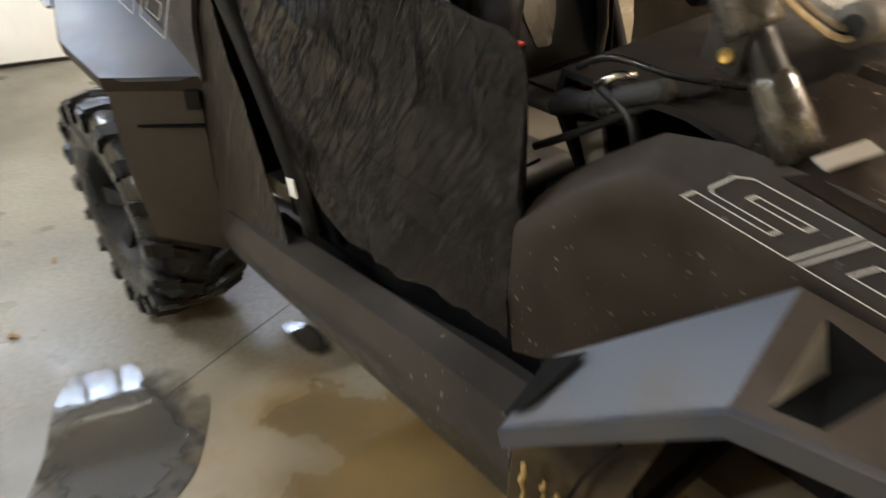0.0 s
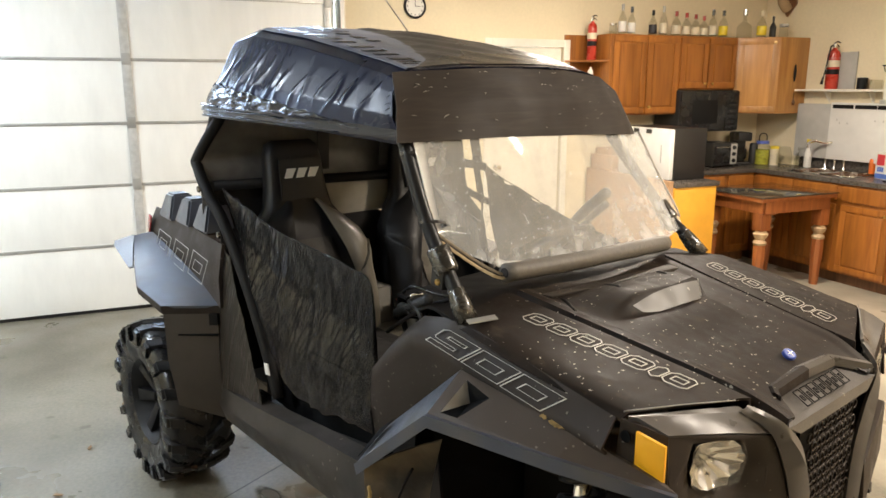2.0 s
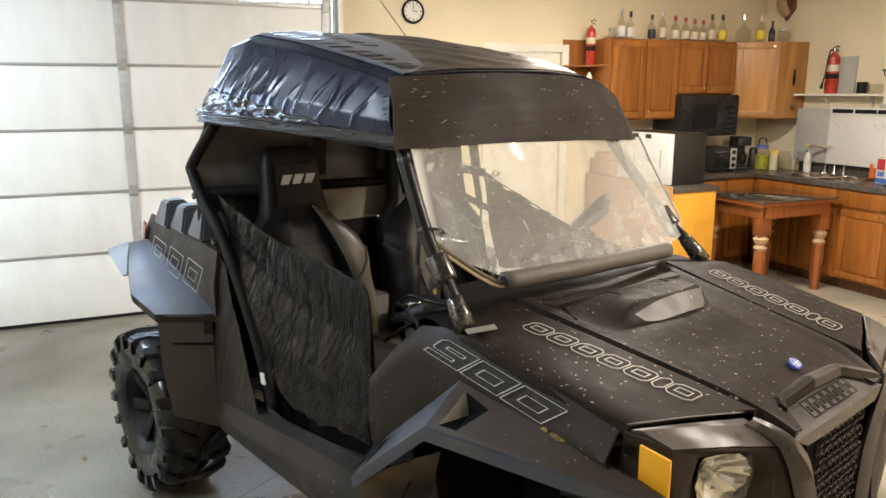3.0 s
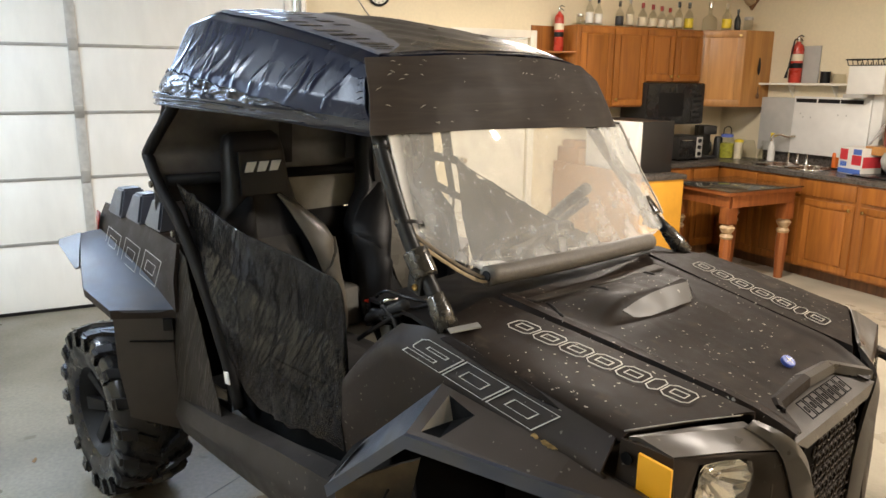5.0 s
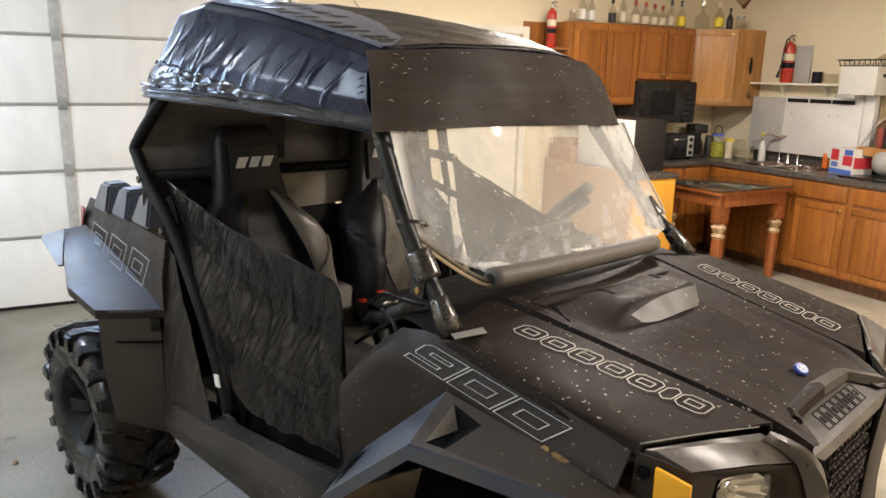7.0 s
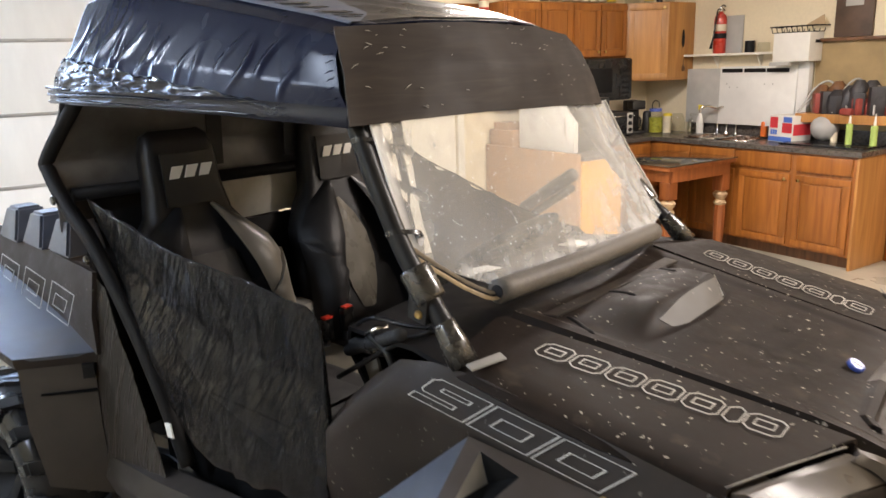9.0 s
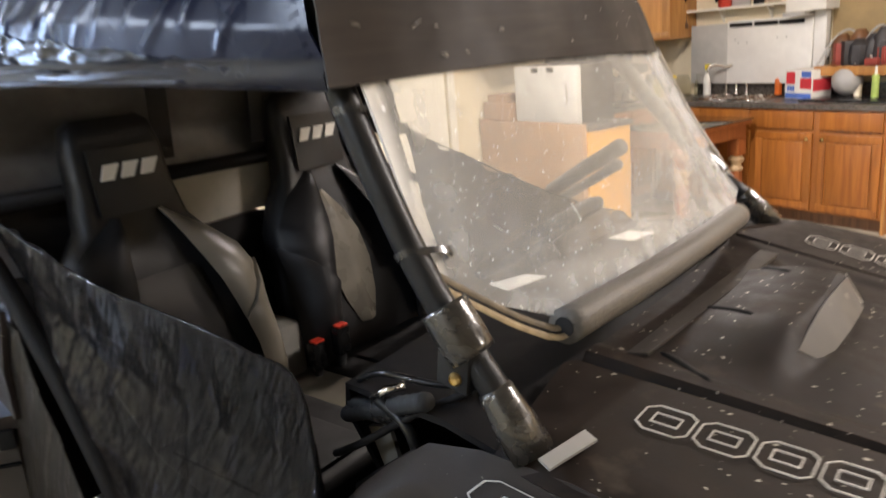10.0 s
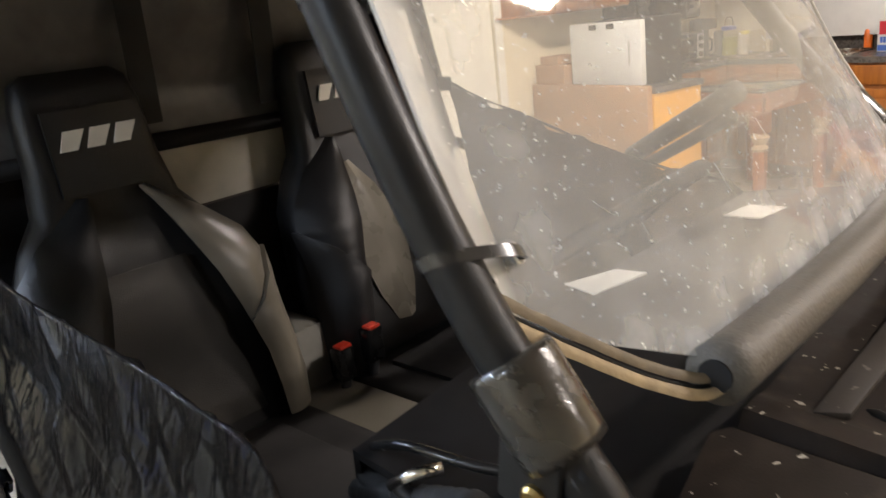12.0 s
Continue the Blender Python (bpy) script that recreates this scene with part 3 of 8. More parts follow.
# ---- the room ----
def structure(name, bm, material, label, m=ROOM):
    return solid(name, bm, material, m, label, kind="structure", smooth=False)


structure("floor", box((-0.05, WEST - 0.3, -0.2), (SOUTH + 0.3, EAST + 0.3, 0)), m_floor, "stained grey-brown concrete garage floor")
structure("ceiling", box((-0.2, WEST - 0.3, CEIL), (SOUTH + 0.3, EAST + 0.3, CEIL + 0.15)), m_ceil, "plain grey ceiling out of view, darkened to reflect less")
GD0, GD1, GDH = -3.65, 0.56, 2.79          # the garage door's opening
DR0, DR1, DRH = 1.93, 2.66, 2.02           # the small door
bm = bmesh.new()
for lo, hi in (((-0.2, WEST - 0.2, 0), (0, GD0, CEIL)), ((-0.2, GD0, GDH), (0, GD1, CEIL)), ((-0.2, GD1, 0), (0, DR0, CEIL)),
               ((-0.2, DR0, DRH), (0, DR1, CEIL)), ((-0.2, DR1, 0), (0, EAST + 0.2, CEIL))):
    box(lo, hi, bm=bm)
structure("wall_north", bm, m_wall, "cream painted wall with the garage door")
structure("wall_east", box((0, EAST, 0), (SOUTH, EAST + 0.2, CEIL)), m_wall, "cream painted wall behind the sink")
structure("wall_south", box((SOUTH, WEST, 0), (SOUTH + 0.2, EAST, CEIL)), m_wall, "cream painted wall")
structure("wall_west", box((0, WEST - 0.2, 0), (SOUTH, WEST, CEIL)), m_wall, "cream painted wall")

# garage door: steel sections, hinge stiles, a row of windows in the top one
gdoor = thing("garage_door", at(0, 0), "closed white steel sectional garage door", "garage door")
SEC = 0.452
for i in range(6):
    z0 = 0.060 + i * SEC
    if i < 5:
        b = box((-0.075, GD0 + 0.01, z0 if i else 0.022), (-0.035, GD1 - 0.01, z0 + SEC), 0.005)
        part("door_panel", b, m_gdoor, gdoor)
    else:
        b = bmesh.new()
        box((-0.075, GD0 + 0.01, z0 + 0.003), (-0.035, GD1 - 0.01, z0 + 0.03), bm=b)
        box((-0.075, GD0 + 0.01, z0 + 0.32), (-0.035, GD1 - 0.01, z0 + SEC - 0.003), bm=b)
        pitch = 0.2465
        bars = [-1.595 + pitch * j for j in range(-8, 9)]
        bars = [y for y in bars if GD0 + 0.05 < y < GD1 - 0.05]
        edges = [GD0 + 0.026, *bars, GD1 - 0.026]
        for y in edges:
            box((-0.075, y - 0.016, z0 + 0.03), (-0.035, y + 0.016, z0 + 0.32), bm=b)
        top = part("window_panel", b, m_gdoor, gdoor, smooth=False)
        for y0, y1 in zip(edges, edges[1:]):
            g = part("pane", box((-0.058, y0 + 0.016, z0 + 0.03), (-0.052, y1 - 0.016, z0 + 0.32)), m_glass, top, smooth=False)
            g.visible_shadow = False
for y in (-2.5, -1.0, 0.5):
    for i in range(6):
        z0 = 0.060 + i * SEC
        part("stile", box((-0.034, y - 0.032, z0 + 0.012), (-0.022, y + 0.032, z0 + SEC - 0.012), 0.003), m_stile, gdoor)
        if i:
            part("hinge", box((-0.0215, y - 0.03, z0 - 0.04), (-0.012, y + 0.03, z0 + 0.04), 0.003), m_gdoor_strip, gdoor, "grey steel hinge")
for i in range(1, 6):
    z0 = 0.060 + i * SEC
    part("seam_lip", box((-0.040, GD0 + 0.01, z0 - 0.016), (-0.0295, GD1 - 0.01, z0 + 0.006), 0.003), m_gdoor_strip, gdoor)
part("bottom_seal", box((-0.078, GD0 + 0.01, 0.0), (-0.03, GD1 - 0.01, 0.024), 0.006), m_dark, gdoor, "black rubber bottom seal")
structure("door_jamb", box((0.0, GD1, 0), (0.02, GD1 + 0.07, GDH + 0.07), 0.004), m_trim, "white painted jamb of the garage door")
structure("door_track", box((0.021, GD1 + 0.01, 0.05), (0.075, GD1 + 0.045, GDH), 0.004), m_gdoor_strip, "galvanised garage door track")
solid("backdrop", box((-1.3, GD0 - 1.0, 0.3), (-1.25, GD1 + 1.0, 4.6)), m_daylight, ROOM, "bright daylight outside the garage windows", kind="structure", smooth=False)

# small white door and its trim
sdoor = thing("door_1", at(0, 0), "closed plain white door beside the kitchen", "door", kind="structure")
part("door_leaf", box((-0.06, DR0 + 0.006, 0.01), (-0.02, DR1 - 0.006, DRH - 0.006), 0.003), m_trim, sdoor)
for lo, hi in (((0.0, DR0 - 0.065, 0), (0.018, DR0, DRH + 0.065)), ((0.0, DR1, 0), (0.018, DR1 + 0.065, DRH + 0.065)), ((0.0, DR0, DRH), (0.018, DR1, DRH + 0.065))):
    part("door_casing", box(lo, hi, 0.004), m_trim, sdoor)
part("door_knob", lathe([(0.0, 0), (0.028, 0.002), (0.028, 0.008), (0.011, 0.012), (0.011, 0.035), (0.026, 0.042), (0.03, 0.055), (0.022, 0.068), (0.0, 0.072)], 16, pose(-0.02, DR0 + 0.07, 0.96, 0, 90, 0)), m_chrome, sdoor)

# ceiling lights
for d, s, colour, watts in LAMPS:
    lt = thing("ceiling_light", at(d, s, CEIL), "lit fluorescent strip light on the ceiling", "ceiling light", "ceiling lights")
    part("housing", box((-0.09, -0.62, -0.06), (0.09, 0.62, 0.0), 0.01), m_trim, lt)
    tb = part("lamp_tube", tube([(-0.035, -0.59, -0.082), (-0.035, 0.59, -0.082)], 0.016, 10), m_tube_warm if colour == WARM else m_tube_cool, lt)
    tb2 = part("lamp_tube", tube([(0.035, -0.59, -0.082), (0.035, 0.59, -0.082)], 0.016, 10), m_tube_warm if colour == WARM else m_tube_cool, lt)

# ---- the off-road vehicle ----
# x forward, y to its left, z up; mid-plane at y = MID
MID = 0.03
car = thing("off_road_buggy", Matrix(), "dusty black two-seat off-road buggy with film-wrapped roof", "off-road vehicle")


def flip(p, left):
    return (p[0], 2 * MID - p[1], p[2]) if left else tuple(p)


def wrinkle(size, scale, stretch=(1, 1, 1), ridge=False):
    def f(p):
        q = Vector((p.x * stretch[0], p.y * stretch[1], p.z * stretch[2])) * scale
        a = noise.noise(q) + 0.5 * noise.noise(q * 2.1 + Vector((7, 3, 1)))
        if ridge:
            a = 0.6 - abs(a) * 2
        b = noise.noise(q + Vector((31, 17, 5)))
        return p + Vector((a * 0.3, b, a)) * size
    return f


# hood
def top_z(x):
    return 1.12 - 0.173 * (x - 0.65)


def ease(t):
    t = max(0.0, min(1.0, t))
    return t * t * (3 - 2 * t)


def hood_half(x):
    return 0.345 - 0.125 * (x - 0.585) if x < 1.17 else 0.272 - 0.29 * (x - 1.17)


def hood_z(x, y):
    """The hood's height: a shallow dish, a wedge-shaped scoop, rolled edges and a falling nose."""
    k = abs(y - MID) / hood_half(x)
    z = top_z(x) - 0.010 * (1 - min(1, k)) - 0.014 * ease((k - 0.955) / 0.045) + 0.006 * ease((k - 0.80) / 0.08) * (1 - ease((k - 0.95) / 0.05))
    z -= 0.022 * max(0.0, (x - 1.13) / 0.125) ** 2
    rise = ease((x - 0.60) / 0.20) * (1 - ease((x - 0.815 - 0.05 * (y - 0.16)) / 0.045))
    across = ease((y + 0.24) / 0.18) * (1 - ease((y - 0.178) / 0.014))
    z += 0.052 * rise * across + 0.014 * across * ease((x - 0.80) / 0.05) * (1 - ease((x - 0.87) / 0.14))
    return z


def notch(x, y):
    """The hood's front edge is cut back between its two tips."""
    return x - 0.6 * max(0.0, x - 1.17) * (1 - ease((abs(y - MID) - 0.15) / 0.05))


xs = [0.585 + 0.695 * i / 69 for i in range(70)]
ks = [-1 + 2 * j / 80 for j in range(81)]
hood = part("hood", sheet([[(notch(x, MID + hood_half(x) * k), MID + hood_half(x) * k, hood_z(notch(x, MID + hood_half(x) * k), MID + hood_half(x) * k)) for k in ks] for x in xs], 0.006), m_hood, car, "dusty black hood panel")
part("scoop", sheet(spread([curve([(0.822, -0.118, 1.113), (0.826, -0.04, 1.131), (0.826, 0.04, 1.136), (0.830, 0.11, 1.137), (0.832, 0.174, 1.134)], 3), curve([(0.852, -0.085, 1.086), (0.858, -0.03, 1.092), (0.862, 0.03, 1.094), (0.863, 0.09, 1.094), (0.862, 0.146, 1.092)], 3)], 1, 3), 0.004), m_scoop, hood, "grey curved scoop plate", angle=60)
part("scoop_end", prism([(0.824, 0.178, 1.134), (0.857, 0.149, 1.097), (0.806, 0.186, 1.098)], (0.003, 0.003, 0.002)), m_silver, hood, "pale triangular scoop end", smooth=False)
part("vent_bar", prism([(0.628, -0.262, 1.120), (0.655, -0.245, 1.118), (0.690, 0.30, 1.116), (0.655, 0.30, 1.120)], (0, 0, 0.008), bevel=0.003), m_sill, hood)
for y in (-0.215, -0.03, 0.19):
    pts = curve([(0.66, y, 0), (0.70, y - 0.012, 0), (0.75, y - 0.045, 0)], 4)
    part("vent_slot", tube([Vector((q.x, q.y, hood_z(q.x, q.y) - 0.003)) for q in pts], [0.004] + [0.007] * 7 + [0.002], 8), m_dark, hood)
bp_ = pose(1.155, 0.060, top_z(1.155) - 0.001, 12, 30, 0)
part("badge", lathe([(0, -0.004), (0.0165, -0.004), (0.0165, 0.002), (0.0135, 0.0045), (0, 0.005)], 20, bp_), m_blue, hood, "round blue badge")
part("badge_star", prism([bp_ @ Vector(((0.010 if i % 2 == 0 else 0.0025) * math.cos(i * math.pi / 4), (0.010 if i % 2 == 0 else 0.0025) * math.sin(i * math.pi / 4), 0.0045)) for i in range(8)], (0.0003, 0, 0.0012)), m_white, hood, smooth=False)

for left in (False, True):
    F = lambda p: flip(p, left)
    side = "left" if left else "right"
    # flat band beside the hood, then the upright side panel
    rows = []
    for x, inner, xo, outer in ((0.585, -0.325, 0.585, -0.545), (0.66, -0.315, 0.66, -0.565), (0.80, -0.292, 0.79, -0.570), (0.95, -0.272, 0.92, -0.566), (1.08, -0.255, 1.02, -0.556), (1.215, -0.243, 1.103, -0.546)):
        z, ze = top_z(x), top_z(xo) - 0.006 - (0.02 if x < 0.6 else 0)
        rows.append([F((x, inner + 0.006, z - 0.03)), F((x, inner, z + 0.002)), F((x - 0.01, inner - 0.02, z + 0.004)), F(((x + xo) / 2, (inner + outer) / 2, (z + ze) / 2 + 0.005)), F((xo + 0.005, outer + 0.02, ze + 0.002)), F((xo, outer, ze - 0.012))])
    band = part("hood_band", sheet(spread(rows, 2, 4), 0.006), m_hood, car)
    rows = []
    for x, y, zt, zb in ((0.318, -0.590, 0.938, 0.68), (0.37, -0.590, 0.992, 0.70), (0.43, -0.588, 1.044, 0.74), (0.50, -0.586, 1.094, 0.79), (0.58, -0.578, 1.108, 0.86), (0.70, -0.580, 1.103, 0.90), (0.85, -0.584, 1.076, 0.90), (1.0, -0.575, 1.048, 0.90), (1.098, -0.552, 1.030, 0.90)):
        zd = min(zt - 0.030, 1.056 - 0.144 * (x - 0.56))
        zu = min(zt - 0.006, zd + 0.04)
        rows.append([F((x, -0.553, zt + 0.003)), F((x, -0.566, zu)), F((x, -0.5965, zd)), F((x, y - 0.012, (zd + zb) / 2)), F((x, y + 0.004, zb))])
    side_panel = part("side_panel", sheet(spread(rows, 3, 3), 0.006), m_body, car, "black side panel with outlined number decal", angle=70)
    # cowl side running down and back to the door opening
    rows = [[F(p) for p in r] for r in ([(0.25, -0.46, 0.90), (0.34, -0.50, 0.975), (0.455, -0.53, 1.065)], [(0.26, -0.49, 0.80), (0.36, -0.52, 0.90), (0.462, -0.54, 1.0)], [(0.32, -0.53, 0.69), (0.38, -0.55, 0.76), (0.462, -0.55, 0.85)], [(0.36, -0.56, 0.62), (0.41, -0.57, 0.66), (0.462, -0.56, 0.72)])]
    part("cowl_side", sheet(spread(rows, 4, 4), 0.006), m_dark, car)
    # faceted fender
    ap_t, ap_o = (0.705, -0.612, 1.028), (0.715, -0.722, 0.955)
    lo_t, lo_o = (0.455, -0.655, 0.800), (0.455, -0.742, 0.735)
    fr_t, fr_o = (1.03, -0.585, 0.984), (1.03, -0.640, 0.948)
    en_t, en_o = (1.19, -0.535, 0.935), (1.24, -0.545, 0.925)
    tri_a, tri_b, tri_c = (0.737, -0.622, 1.015), (0.742, -0.706, 0.962), (0.816, -0.626, 0.998)
    tri_d = (0.786, -0.694, 0.961)
    b = bmesh.new()
    sheet(spread([[F(lo_t), F(ap_t)], [F(lo_o), F(ap_o)]], 8, 5), 0.010, b)
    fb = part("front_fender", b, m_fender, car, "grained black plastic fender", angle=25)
    b = bmesh.new()
    top_in = (0.90, -0.598, 1.000)
    V = [Vector(F(p)) for p in (ap_t, ap_o, tri_a, tri_b, tri_c, top_in, fr_t, fr_o, en_t, en_o, tri_d)]
    vs = [b.verts.new(v) for v in V]
    for f in ((0, 2, 3, 1), (0, 5, 4, 2), (3, 10, 7, 1), (10, 4, 7), (5, 6, 7, 4), (6, 8, 9, 7)):
        b.faces.new([vs[i] for i in f])
    bmesh.ops.recalc_face_normals(b, faces=b.faces[:])
    bmesh.ops.solidify(b, geom=b.faces[:], thickness=0.008)
    part("fender_top", b, m_grey, fb, "dusty grey fender top", smooth=False)
    # dried mud on the fender
    ta, tb, tc = V[5], V[6], V[7]
    e1 = (tb - ta).normalized()
    up = e1.cross(tc - ta).normalized()
    up = up if up.z > 0 else -up
    e2 = up.cross(e1)
    rr = random.Random(31)
    for wa, wb, wc, size in ((0.62, 0.32, 0.06, 0.0075), (0.585, 0.34, 0.075, 0.004), (0.36, 0.56, 0.08, 0.011), (0.31, 0.58, 0.11, 0.008), (0.40, 0.50, 0.10, 0.005), (0.29, 0.64, 0.07, 0.005), (0.33, 0.50, 0.17, 0.004)):
        c = ta * wa + tb * wb + tc * wc + up * 0.0035
        rim_r = [size * rr.uniform(0.5, 1.2) for _ in range(11)]
        part("mud_dab", prism([c + e1 * (1.5 * rim_r[i] * math.cos(i * 2 * math.pi / 11)) + e2 * (0.8 * rim_r[i] * math.sin(i * 2 * math.pi / 11)) for i in range(11)], up * 0.0022), m_clay, fb, "dried yellow mud", smooth=False)
    # recess of the fender vent, its inside painted black for shade
    b = bmesh.new()
    low = (0.755, -0.628, 0.966)
    va, vb, vc, vd, vl = [b.verts.new(F(p)) for p in (tri_a, tri_b, tri_c, tri_d, low)]
    b.faces.new((vb, vd, vl)), b.faces.new((vd, vc, vl)), b.faces.new((vc, va, vl))
    part("vent_recess", b, m_hole, fb, smooth=False)
    # This wall of the vent faces the lamps; its brightness is painted in.
    part("vent_facet", prism([F(tri_a), F(tri_b), F(low)], (0.0, 0, -0.003)), m_pale, fb, "facet of the fender vent painted pale for the light on it", smooth=False)
    # hanging outer lip
    lip = [lo_o, ap_o, fr_o, en_o]
    drop = [(0.46, -0.738, 0.705), (0.720, -0.720, 0.926), (1.03, -0.640, 0.918), (1.24, -0.545, 0.898)]
    part("fender_lip", sheet(spread([[F(p) for p in lip], [F(p) for p in drop]], 6, 2), -0.012), m_fender, fb)
    on_top = lambda u, v: Vector(lo_t).lerp(Vector(ap_t), u).lerp(Vector(lo_o).lerp(Vector(ap_o), u), v) + Vector((-0.004, -0.004, 0.0065))
    # A black plate on the surface paints the dark inside of the slot.
    part("fender_slot", prism([F(on_top(u, v)) for u, v in ((0.02, 0.93), (0.03, 0.12), (0.25, 0.18), (0.13, 0.80))], (-0.001, 0, 0.001)), m_hole, fb, smooth=False)
    # wheel well liner and muddy splash panel
    rows = [[F(p) for p in r] for r in ([(0.462, -0.728, 0.715), (0.53, -0.675, 0.765), (0.63, -0.61, 0.82)], [(0.445, -0.712, 0.58), (0.50, -0.665, 0.60), (0.59, -0.61, 0.67)], [(0.425, -0.695, 0.38), (0.46, -0.655, 0.38), (0.53, -0.60, 0.46)])]
    part("splash_panel", sheet(spread(rows, 5, 4), 0.008, shape=wrinkle(0.006, 9)), m_muddy, car, "muddy plastic splash panel")
    part("splash_cable", tube([F(q) for q in curve([(0.573, -0.655, 0.735), (0.535, -0.668, 0.650), (0.520, -0.672, 0.595), (0.500, -0.680, 0.545), (0.460, -0.698, 0.480)], 5)], 0.0035, 6), m_dark, car, "thin black cable")
    rr = random.Random(17)
    for x, y, z, length in ((0.481, -0.722, 0.672, 0.15), (0.500, -0.700, 0.640, 0.08), (0.514, -0.688, 0.615, 0.06), (0.470, -0.716, 0.560, 0.09)):
        run = [Vector((x + 0.004 * math.sin(2.3 * i) - 0.1 * length * i / 7, y - 0.004 + 0.16 * length * i / 7, z - length * i / 7)) for i in range(8)]
        part("mud_run", tube([F(q) for q in run], [0.002 + 0.004 * rr.random() for _ in run], 6), m_clay, car, "dried yellow mud run")
    rows = [[F(p) for p in r] for r in ([(0.46, -0.30, 0.95), (0.75, -0.30, 0.99), (1.0, -0.30, 0.97), (1.2, -0.30, 0.9)], [(0.46, -0.36, 0.70), (0.75, -0.33, 0.71), (1.0, -0.30, 0.71), (1.2, -0.30, 0.72)])]
    part("wheel_well", sheet(spread(rows, 4, 5), 0.008), m_muddy, car)
    rows = [[F(p) for p in r] for r in ([(0.46, -0.30, 0.95), (0.75, -0.30, 0.99), (1.0, -0.30, 0.97), (1.2, -0.30, 0.9)], [(0.46, -0.58, 0.83), (0.73, -0.58, 0.93), (1.0, -0.575, 0.92), (1.18, -0.52, 0.86)])]
    part("well_roof", sheet(spread(rows, 4, 4), 0.006), m_muddy, car)
    # amber reflector
    if not left:
        part("side_reflector", prism([F((1.143, -0.541, 1.018)), F((1.143, -0.541, 0.922)), F((1.205, -0.534, 0.930)), F((1.205, -0.534, 1.006))], (0, 0.008 if left else -0.008, 0), bevel=0.002), m_amber, car, "amber side reflector")
    part("corner_panel", sheet(spread([[F((1.104, -0.544, 1.030)), F((1.15, -0.530, 1.024)), F((1.192, -0.512, 1.012))], [F((1.10, -0.556, 0.90)), F((1.15, -0.538, 0.88)), F((1.205, -0.520, 0.86))]], 4, 5), 0.006), m_body, car)
    # A black disc paints the dark of a hole in the panel.
    part("panel_plug", lathe([(0, 0), (0.012, 0), (0.012, 0.003), (0.007, 0.003), (0, 0.001)], 14, Matrix.Translation(F((1.122, -0.549, 1.0))) @ pose(0, 0, 0, 90 if not left else -90, 0, 0)), m_hole, car)
    # lamp housing: grey sloping brow, lamp and bezel
    rows = [[F((1.113, -0.533, 1.034)), F((1.165, -0.412, 1.029)), F((1.215, -0.295, 1.021))], [F((1.130, -0.524, 1.034)), F((1.180, -0.40, 1.024)), F((1.230, -0.275, 1.006))], [F((1.190, -0.510, 1.014)), F((1.228, -0.36, 0.986)), F((1.264, -0.222, 0.954))]]
    # A thin pale tube paints the bright rim of the hood.
    part("hood_edge", tube(curve([F((1.106, -0.538, 1.0435)), F((1.158, -0.416, 1.0395)), F((1.210, -0.297, 1.0325))], 4), 0.0014, 6), m_pale, car, "pale strip painting the highlight on the hood edge")
    part("lamp_brow", sheet(spread(rows, 4, 4), 0.008), m_brow, car, "grey sloping brow over the headlight", angle=14)
    lx, lz = Vector((0.235, -1 if left else 1, -0.20)).normalized(), Vector((0.10, 0, 1)).normalized()
    lc = Vector(F((1.175, -0.372, 0.925)))
    out = Vector((1, 0.20 if left else -0.20, 0.0)).normalized()
    shape = [(-0.074, 0.046), (0.0, 0.050), (0.062, 0.048), (0.080, 0.008), (0.068, -0.044), (0.0, -0.058), (-0.064, -0.050), (-0.079, 0.0)]
    edge = [F(p) for p in ((1.190, -0.510, 1.010), (1.228, -0.36, 0.982), (1.264, -0.222, 0.950), (1.274, -0.195, 0.88), (1.284, -0.170, 0.79), (1.245, -0.33, 0.785), (1.205, -0.500, 0.79), (1.198, -0.505, 0.90))]
    b = bmesh.new()
    ev, iv = [b.verts.new(p) for p in edge], [b.verts.new(lc + lx * p * 1.05 + lz * q * 1.05 + out * 0.050) for p, q in shape]
    dv = [b.verts.new(lc + lx * p + lz * q + out * 0.030) for p, q in shape]
    for i in range(8):
        j = (i + 1) % 8
        b.faces.new((ev[i], ev[j], iv[j], iv[i])), b.faces.new((iv[i], iv[j], dv[j], dv[i]))
    hous = part("lamp_housing", b, m_body, car, "black headlight surround", angle=20)
    lampo = part("headlight", prism([lc + lx * a + lz * c + out * 0.004 for a, c in shape], out * 0.006), m_rim, hous, "faceted clear headlight")
    turn_m = Matrix((lx, out.cross(lx), out)).transposed().to_4x4()
    b = lathe([(0.0, 0.014), (0.012, 0.016), (0.015, 0.004), (0.030, 0.006), (0.045, 0.012), (0.060, 0.022), (0.074, 0.036), (0.076, 0.034), (0.0, -0.004)], 19, Matrix.Translation(lc + out * 0.012) @ turn_m)
    rr = random.Random(5)
    for v in b.verts:
        v.co = v.co + out * rr.uniform(-0.010, 0.010)
        d = v.co - lc
        v.co = v.co - lz * d.dot(lz) * 0.28
    part("reflector", b, m_chrome, lampo, smooth=False)
    cover = part("lens", prism([lc + lx * a * 1.03 + lz * c * 1.03 + out * 0.055 for a, c in shape], out * 0.004, bevel=0.0015), m_glass, lampo)
    cover.visible_shadow = False

# A pale plate paints the lamp highlight on the bevel by the pillar.
part("reflective_strip", prism([(0.660, -0.556, 1.1235), (0.675, -0.476, 1.1235), (0.694, -0.483, 1.1195), (0.677, -0.562, 1.1195)], (0, 0, 0.003)), m_gdoor_strip, car, "pale plate painting the highlight on a hood bevel", smooth=False)
